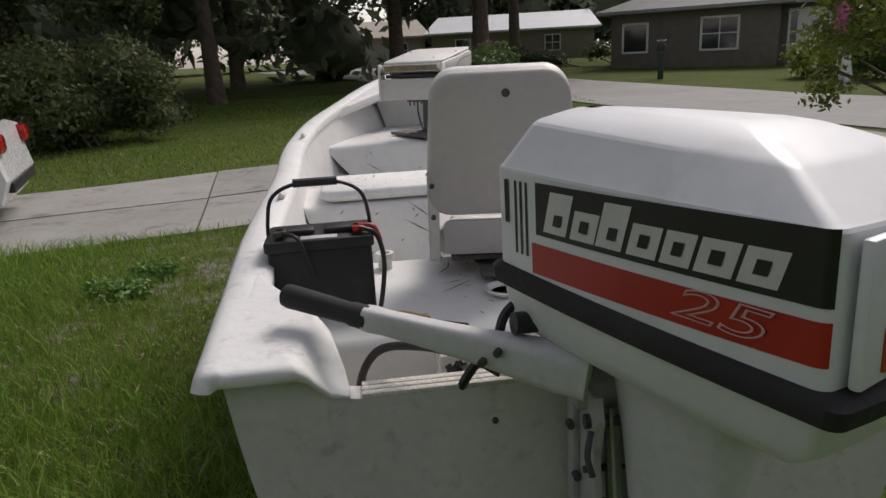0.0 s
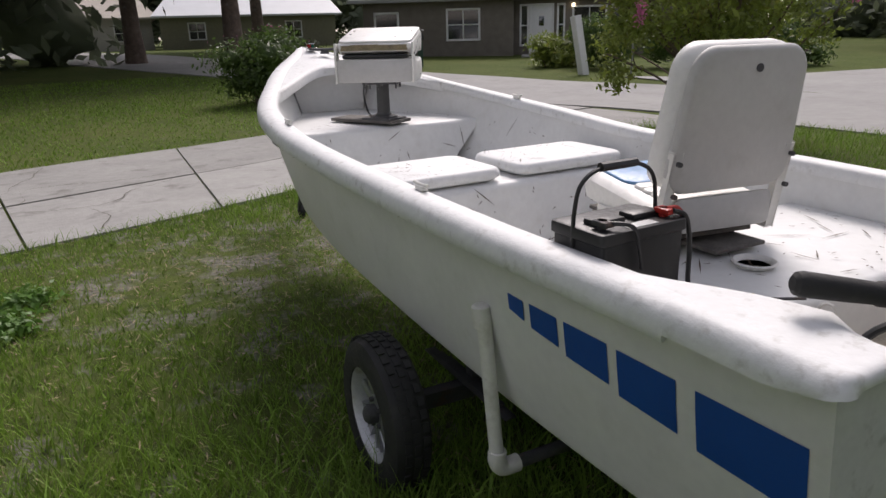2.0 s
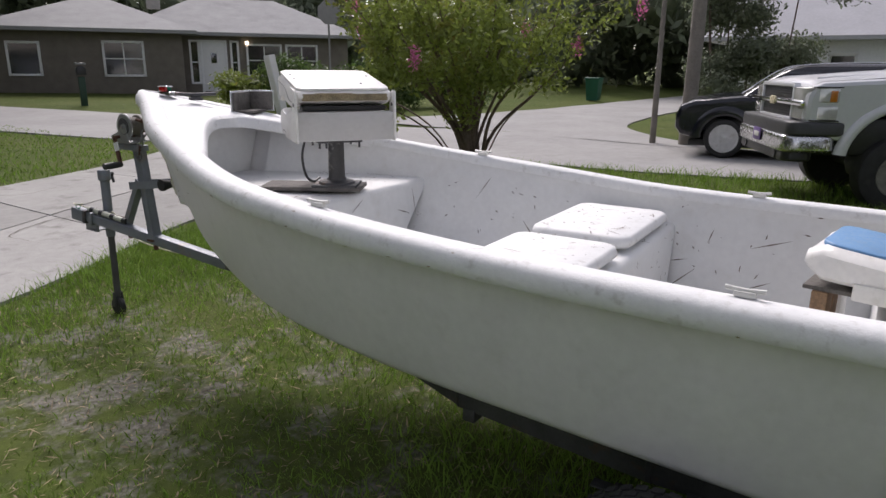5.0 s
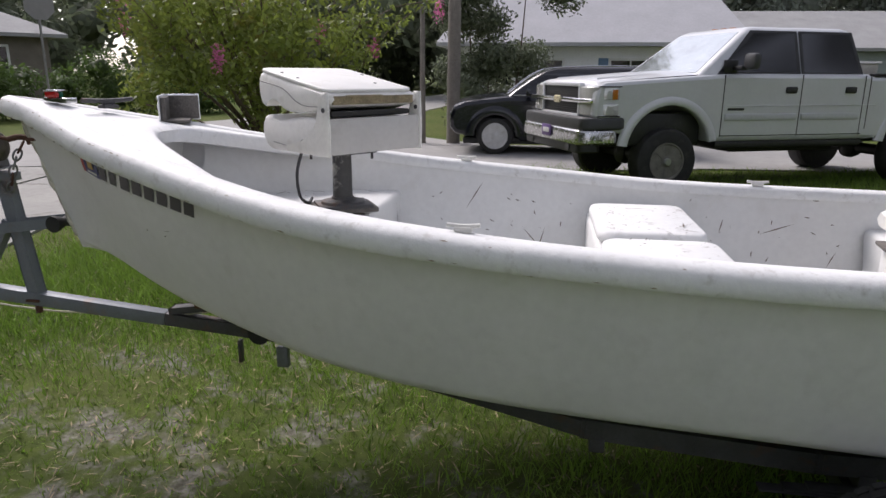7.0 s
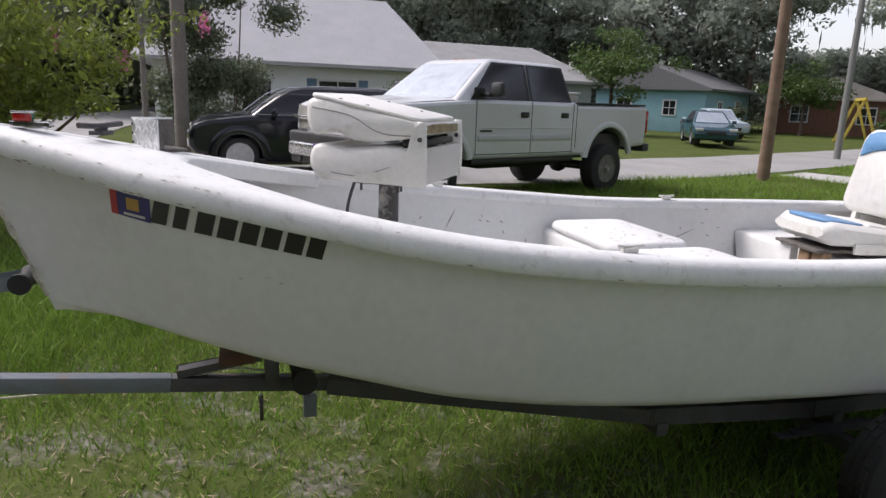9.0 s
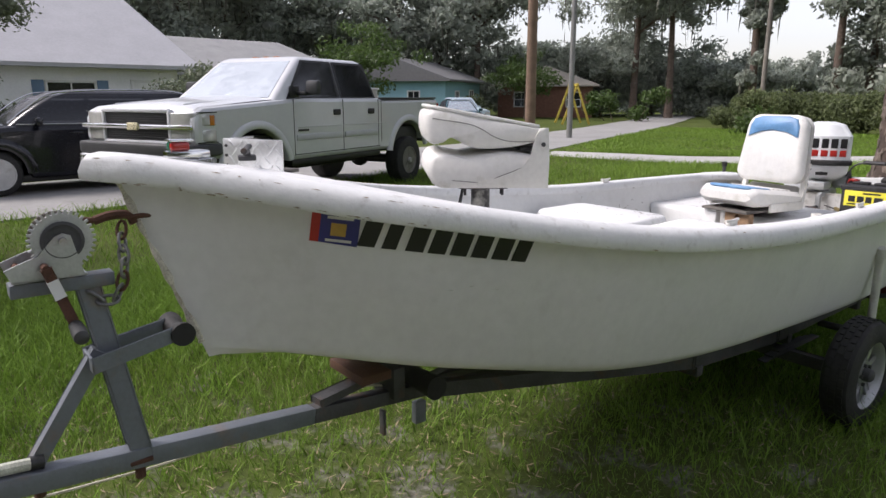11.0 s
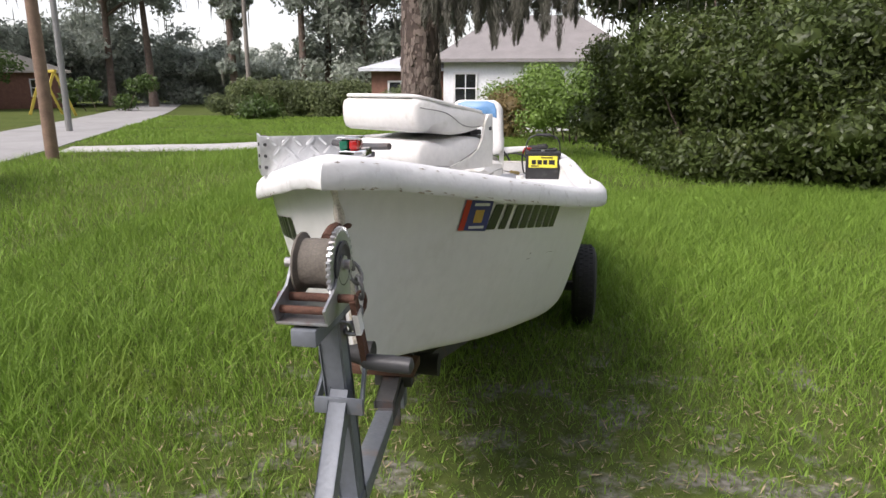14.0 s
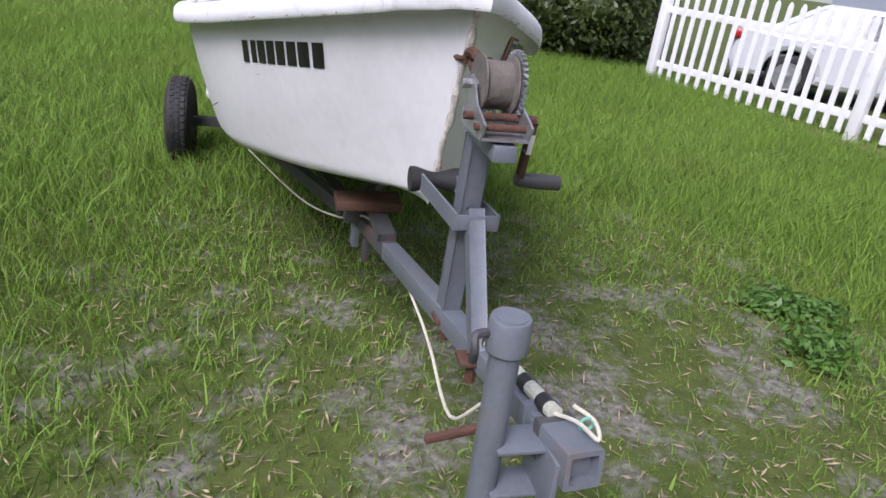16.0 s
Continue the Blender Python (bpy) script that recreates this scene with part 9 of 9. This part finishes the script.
def shrub(x, y, blobs, count, size, material, label, name="shrub", flowers=None, stems=6, core=0.42):
    z = land(x, y)
    t = thing(name, pose(x, y, z), label, "shrub")
    rnd = random.Random(int(x * 10 + y))
    for k in range(stems):
        bm = BM()
        b = rnd.choice(blobs)
        tube(bm, [Vector((b[0] * 0.6, b[1] * 0.6, -0.1)), Vector((b[0] * 0.85, b[1] * 0.85, b[2] * 0.5)), Vector((b[0], b[1], b[2]))], lambda u: 0.03 * (1 - 0.7 * u), 6, 3)
        part("stem", bm, BARK, t, "", 60)
    leaf_cloud("foliage", blobs, count, size, material, t, flat=0.2, shell=0.45, core=core)
    if flowers:
        leaf_cloud("blossom", [(b[0], b[1], b[2] + b[5] * 0.2, b[3], b[4], b[5]) for b in blobs], flowers[0], size * 0.6, flowers[1], t, shell=0.95)
    return t


def hedge_blobs(path, n, h, w, seed):
    rnd = random.Random(seed)
    out = []
    for k in range(n):
        u = rnd.random() * (len(path) - 1)
        i = min(int(u), len(path) - 2)
        p = Vector(path[i]).lerp(Vector(path[i + 1]), u - i)
        s = rnd.uniform(0.5, 0.85)
        out.append((p.x + rnd.gauss(0, w * 0.35), p.y + rnd.gauss(0, w * 0.35), rnd.uniform(0.25, h - 0.4), s, s, s * 0.75))
    return out


# big hedge beside the house: from the fence round towards the neighbour
shrub(-4.6, -5.4, [(a + 4.6, b + 5.4, c, d, e, f) for a, b, c, d, e, f in hedge_blobs([(-5.2, -4.0, 0), (-3.9, -4.1, 0), (-3.0, -5.3, 0), (-2.5, -7.0, 0), (-1.7, -8.8, 0)], 120, 2.85, 0.8, 2)]
      + [(a + 4.6, b + 5.4, c, d, e, f) for a, b, c, d, e, f in hedge_blobs([(-6.2, -5.0, 0), (-4.9, -5.6, 0), (-4.0, -7.4, 0), (-3.2, -9.0, 0)], 80, 5.0, 0.8, 6)], 185000, 0.055, LEAFH, "large dense dark green hedge with small glossy leaves", "hedge", stems=14, core=0.52)
shrub(-0.9, -12.5, hedge_blobs([(-0.8, 0.5, 0), (1.0, -0.5, 0)], 14, 2.4, 0.6, 3), 16000, 0.045, mat("fresh_green_leaves", (0.12, 0.2, 0.03), 0.55, var=0.5, scale=1.5, island=0.6), "bright green shrub with bronze tips")
shrub(1.6, -13.8, hedge_blobs([(-0.8, 0.0, 0), (0.8, 0, 0)], 9, 1.5, 0.5, 4), 7000, 0.045, mat("bronze_leaves", (0.14, 0.1, 0.035), 0.6, var=0.5, scale=1.5, island=0.6), "low shrub with bronze and green leaves")
shrub(5.3, -22.2, [(0, 0, 0.5, 0.6, 0.5, 0.42), (0.3, 0.1, 0.35, 0.45, 0.4, 0.3)], 900, 0.07, LEAFM, "low plant with orange flowers", "flower_clump", flowers=(900, ORANGE), stems=3)
shrub(5.9, -23.6, hedge_blobs([(1.3, 0, 0), (-0.9, 0, 0)], 14, 1.75, 0.5, 31), 9000, 0.06, LEAFT, "dark green shrubs before the brick wing", "shrub")
shrub(2.2, 16.2, hedge_blobs([(-0.6, 0, 0), (0.6, 0, 0)], 12, 1.7, 0.6, 5), 6500, 0.05, LEAFM, "rounded green shrub at the lawn's far edge", flowers=(60, PINK))
shrub(-5.2, 14.6, hedge_blobs([(-4.0, -0.5, 0), (-1.5, 0, 0), (0.4, 0.7, 0)], 32, 2.7, 0.8, 7), 30000, 0.06, LEAFT, "dark overgrown thicket beside the driveway", "thicket", stems=14)
shrub(-6.5, 18.5, hedge_blobs([(-5, 0, 0), (-1, 0, 0), (1.0, 0.8, 0)], 30, 4.5, 1.1, 8), 24000, 0.09, LEAFT, "dark overgrown thicket under the trees", "thicket", stems=10)
shrub(14.2, 21.3, hedge_blobs([(-0.8, 0, 0), (1.2, -0.6, 0)], 8, 1.3, 0.5, 9), 2600, 0.08, LEAFY, "light green bush near the street sign")
shrub(19.5, 17.5, hedge_blobs([(-0.8, 0, 0), (2.0, -1.4, 0)], 10, 1.5, 0.5, 10), 2600, 0.09, LEAFM, "green bush near the corner")
shrub(19.0, 2.6, hedge_blobs([(-0.6, 1.2, 0), (0.6, -1.2, 0)], 7, 1.7, 0.4, 11), 2200, 0.08, LEAFD, "dark shrub before the white house")
shrub(18.3, 5.6, hedge_blobs([(-0.9, 1.4, 0), (0, 0, 0), (0.6, -1.2, 0)], 46, 7.5, 1.0, 18), 30000, 0.065, SILVERLEAF, "tall grey-green leafy tree shrub by the utility pole", "tall_shrub", stems=12)
shrub(14.8, 33.0, hedge_blobs([(-8.0, 4.5, 0), (-3.5, 1.5, 0)], 10, 1.3, 0.5, 12), 2600, 0.1, LEAFD, "dark shrubs beside the bungalow")
shrub(12.5, -29, hedge_blobs([(6.0, -0.5, 0), (0, 0, 0), (-6.5, 0.2, 0)], 90, 2.1, 0.7, 13), 60000, 0.075, LEAFT, "long dark hedge across the far lawn", "hedge", stems=8)
shrub(14.5, -25.5, hedge_blobs([(-0.8, 0, 0), (0.8, 0, 0)], 6, 1.2, 0.4, 14), 1500, 0.09, LEAFM, "low bush by the street")
shrub(29, -35, hedge_blobs([(-2.5, 0, 0), (2.5, 0.8, 0)], 9, 2.2, 0.7, 15), 2600, 0.12, LEAFM, "green bushes before a house")
shrub(33.0, -24.0, hedge_blobs([(-0.6, 0, 0), (0.6, 0, 0)], 5, 2.2, 0.5, 16), 1500, 0.1, LEAFD, "dark bush against the blue house")


shrub(16.3, 18.4, hedge_blobs([(-2.0, 1.4, 0), (0, 0, 0), (2.2, -1.6, 0)], 18, 1.9, 0.5, 21), 12000, 0.06, LEAFM, "rounded green bushes on the street corner", "bush")
shrub(18.0, -0.4, hedge_blobs([(-0.8, 0.8, 0), (0.8, -0.8, 0)], 14, 2.6, 0.5, 23), 9000, 0.07, SILVERLEAF, "grey-green bush near the white house", "bush")
shrub(0.6, -20.0, hedge_blobs([(-1.0, -0.5, 0), (1.0, 0.3, 0)], 14, 2.3, 0.5, 22), 12000, 0.06, bpy.data.materials["fresh_green_leaves"], "bright green shrub before the white house")


def far_woods():
    rnd = random.Random(33)
    blobs = []
    for k in range(460):
        a = radians(rnd.uniform(-75, 112) if k < 300 else rnd.uniform(-60, 42))  # bearing from north, clockwise
        d = rnd.uniform(62, 95)
        if -9 < math.degrees(a) < 18:
            d = rnd.uniform(80, 95)
        h = rnd.uniform(3, 17)
        if 8 < math.degrees(a) < 112:
            h = rnd.uniform(2, 15)
        s = rnd.uniform(3.0, 5.5)
        blobs.append((d * math.sin(a), d * math.cos(a), h, s, s, s * 0.8))
    for k in range(150):
        a = radians(rnd.uniform(112, 205))
        d = rnd.uniform(75, 105)
        s = rnd.uniform(2.5, 4.5)
        blobs.append((d * math.sin(a), d * math.cos(a), rnd.uniform(0, 3), s, s, s * 0.6))
    for k in range(70):
        a = radians(rnd.uniform(-80, -2))
        d = rnd.uniform(30, 46)
        s = rnd.uniform(2.5, 4.0)
        blobs.append((d * math.sin(a), d * math.cos(a), rnd.uniform(2, 13), s, s, s * 0.8))
    for k in range(60):
        a = radians(rnd.uniform(25, 75))
        d = rnd.uniform(56, 66)
        s = rnd.uniform(2.0, 3.5)
        blobs.append((d * math.sin(a), d * math.cos(a), rnd.uniform(1, 6), s, s, s * 0.8))
    for k in range(50):
        a = radians(rnd.uniform(5, 30))
        d = rnd.uniform(74, 84)
        s = rnd.uniform(2.5, 4.0)
        blobs.append((d * math.sin(a), d * math.cos(a), rnd.uniform(3, 15), s, s, s * 0.8))
    # dark mass beyond the side street
    for k in range(60):
        x = rnd.uniform(40, 60)
        y = rnd.uniform(4, 30)
        s = rnd.uniform(2.5, 4.0)
        blobs.append((x, y, rnd.uniform(2, 13), s, s, s * 0.8))
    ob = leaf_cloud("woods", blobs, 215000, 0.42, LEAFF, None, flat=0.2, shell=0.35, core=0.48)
    tagged(ob, "leafy woods closing the view, haze in their colour", "woods", kind="stuff")


far_woods()


# ---- lawn grass ----
def on_grass(x, y):
    lo = np.interp(x, [p[0] for p in DRV_LO], [p[1] for p in DRV_LO])
    hi = np.interp(x, [p[0] for p in DRV_HI], [p[1] for p in DRV_HI])
    drive = (y > lo - 0.03) & (y < hi + 0.03)
    edge = np.interp(y, [-31, -17, -10.3, -6.8, -3.4, 0.6, 3.5, 5.5, 7.5, 11.5, 16.5], [22.6, 16.3, 13.4, 11.9, 11.0, 10.3, 9.5, 9.0, 8.8, 7.6, 5.6])
    ndl = np.interp(x, [-1, 4.3, 6.1, 8.7, 12.2], [-18, -13.1, -11.6, -9.6, -8.6])
    ndr = np.interp(x, [-0.4, 5.2, 7.2, 9.4, 13], [-20.2, -15.2, -13.6, -11.6, -10.2])
    return ~drive & (x < edge - 0.03) & ((y > ndl) | (y < ndr - 0.03))


def grass(name, n, region, hgt, wid, seed, label, bare=True):
    r = np.random.default_rng(seed)
    x0, x1, y0, y1 = region
    x, y = r.uniform(x0, x1, n), r.uniform(y0, y1, n)
    ok = on_grass(x, y)
    if bare:
        # thin round the tongue and on the trodden strip
        d = np.hypot(x + 0.4, y - 5.2)
        clump = 0.5 + 0.5 * np.sin(x * 2.3 + 1.1 * np.sin(y * 1.7)) * np.sin(y * 2.9 + 0.8 * np.sin(x * 2.1))
        keep = np.clip(0.25 + 0.32 * np.clip(d - 0.8, 0, 3) + 0.5 * (clump - 0.3), 0.16, 1)
        ok &= r.random(n) < keep
    x, y = x[ok], y[ok]
    n = len(x)
    z = land_np(x, y) - 0.01
    tall = 0.6 + 0.8 * (0.5 + 0.5 * np.sin(x * 0.9 + 2) * np.sin(y * 0.8 + 1))
    dist = np.hypot(x + 0.4, y - 5.2)
    h = hgt * tall * (0.45 + 0.8 * r.random(n)) * np.clip(0.4 + 0.22 * dist, 0.4, 1.1)
    a = r.random(n) * 2 * np.pi
    w = wid * (0.6 + 0.8 * r.random(n))
    sx, sy = np.cos(a) * w, np.sin(a) * w
    lean = h * (0.25 + 0.95 * r.random(n))
    b = r.random(n) * 2 * np.pi
    lx, ly = np.cos(b) * lean, np.sin(b) * lean
    V = np.empty((n, 5, 3))
    V[:, 0] = np.stack([x - sx, y - sy, z], 1)
    V[:, 1] = np.stack([x + sx, y + sy, z], 1)
    V[:, 2] = np.stack([x + sx * 0.7 + lx * 0.35, y + sy * 0.7 + ly * 0.35, z + h * 0.6], 1)
    V[:, 3] = np.stack([x - sx * 0.7 + lx * 0.35, y - sy * 0.7 + ly * 0.35, z + h * 0.6], 1)
    V[:, 4] = np.stack([x + lx, y + ly, z + h * 0.97], 1)
    me = bpy.data.meshes.new(name)
    base = np.arange(n)[:, None] * 5
    quads = (base + np.array([0, 1, 2, 3])).tolist()
    tris = (base + np.array([3, 2, 4])).tolist()
    me.from_pydata(V.reshape(-1, 3), [], quads + tris)
    me.materials.append(BLADE)
    return tagged(new(name, me), label, "grass", kind="stuff")


grass("lawn_grass", 190000, (-5.6, 4.6, -3.5, 7.6), 0.155, 0.0028, 51, "tall lush green grass blades, thin on sandy ground")
grass("lawn_grass", 45000, (-3.4, 2.6, 2.6, 8.0), 0.06, 0.0025, 55, "short thin grass on the sandy ground", bare=False)
grass("lawn_grass", 140000, (-6.5, 12.2, -14, 8.6), 0.14, 0.0048, 52, "green grass blades of the wider lawn")
grass("lawn_grass", 70000, (2, 22, -28.6, -9.5), 0.09, 0.011, 56, "short green grass of the neighbouring lawn", bare=False)
grass("lawn_grass", 46000, (-9, 8, 9.2, 25), 0.06, 0.009, 53, "short green grass across the driveway", bare=False)


def weed_patch(x, y, w, seed):
    t = thing("weed_clump", pose(x, y, land(x, y)), "low clump of bright green broad-leaved weeds", "weed")
    rnd = random.Random(seed)
    blobs = [(rnd.gauss(0, w * 0.5), rnd.gauss(0, w * 0.4), rnd.uniform(0.03, 0.09), 0.12, 0.12, 0.06) for k in range(12)]
    leaf_cloud("foliage", blobs, 420, 0.024, mat("weed_leaves", (0.09, 0.19, 0.03), 0.5, var=0.4, scale=6, island=0.5, leafy=0.3), t, flat=1.2, shell=0.2)


for k, (x, y, w) in enumerate(((-1.82, 4.5, 0.12), (-2.0, 4.62, 0.12), (-1.75, 4.95, 0.13))):
    weed_patch(x, y, w, k + 1)


def straw(n, region, seed, skew=0.0):
    """Dry bits over a rectangle, or over a strip that leans by skew across its length."""
    r = np.random.default_rng(seed)
    x0, x1, y0, y1 = region
    x, y = r.uniform(x0, x1, n), r.uniform(y0, y1, n)
    x = x + skew * (y - y0) / (y1 - y0)
    ok = on_grass(x, y)
    x, y = x[ok], y[ok]
    n = len(x)
    C = np.stack([x, y, land_np(x, y) + 0.006 + 0.02 * r.random(n)], 1)
    a = r.random(n) * 6.28
    A = np.stack([np.cos(a), np.sin(a), 0.3 * r.normal(size=n)], 1) * (0.008 + 0.03 * r.random((n, 1)))
    B = np.stack([-np.sin(a), np.cos(a), 0.3 * r.normal(size=n)], 1) * (0.0015 + 0.004 * r.random((n, 1)))
    ob = quads_object("straw_litter", C, A, B, mat("dry_straw", (0.3, 0.24, 0.15), 0.9, var=0.5, scale=3, island=0.6), None, tip=1)
    tagged(ob, "dry grass stems and dead leaves on the ground", "litter", kind="stuff")


straw(16000, (-4.5, 3.5, 1.5, 8.0), 61)
straw(7000, (-5.35, -4.75, -2.9, 3.75), 62, -1.75)
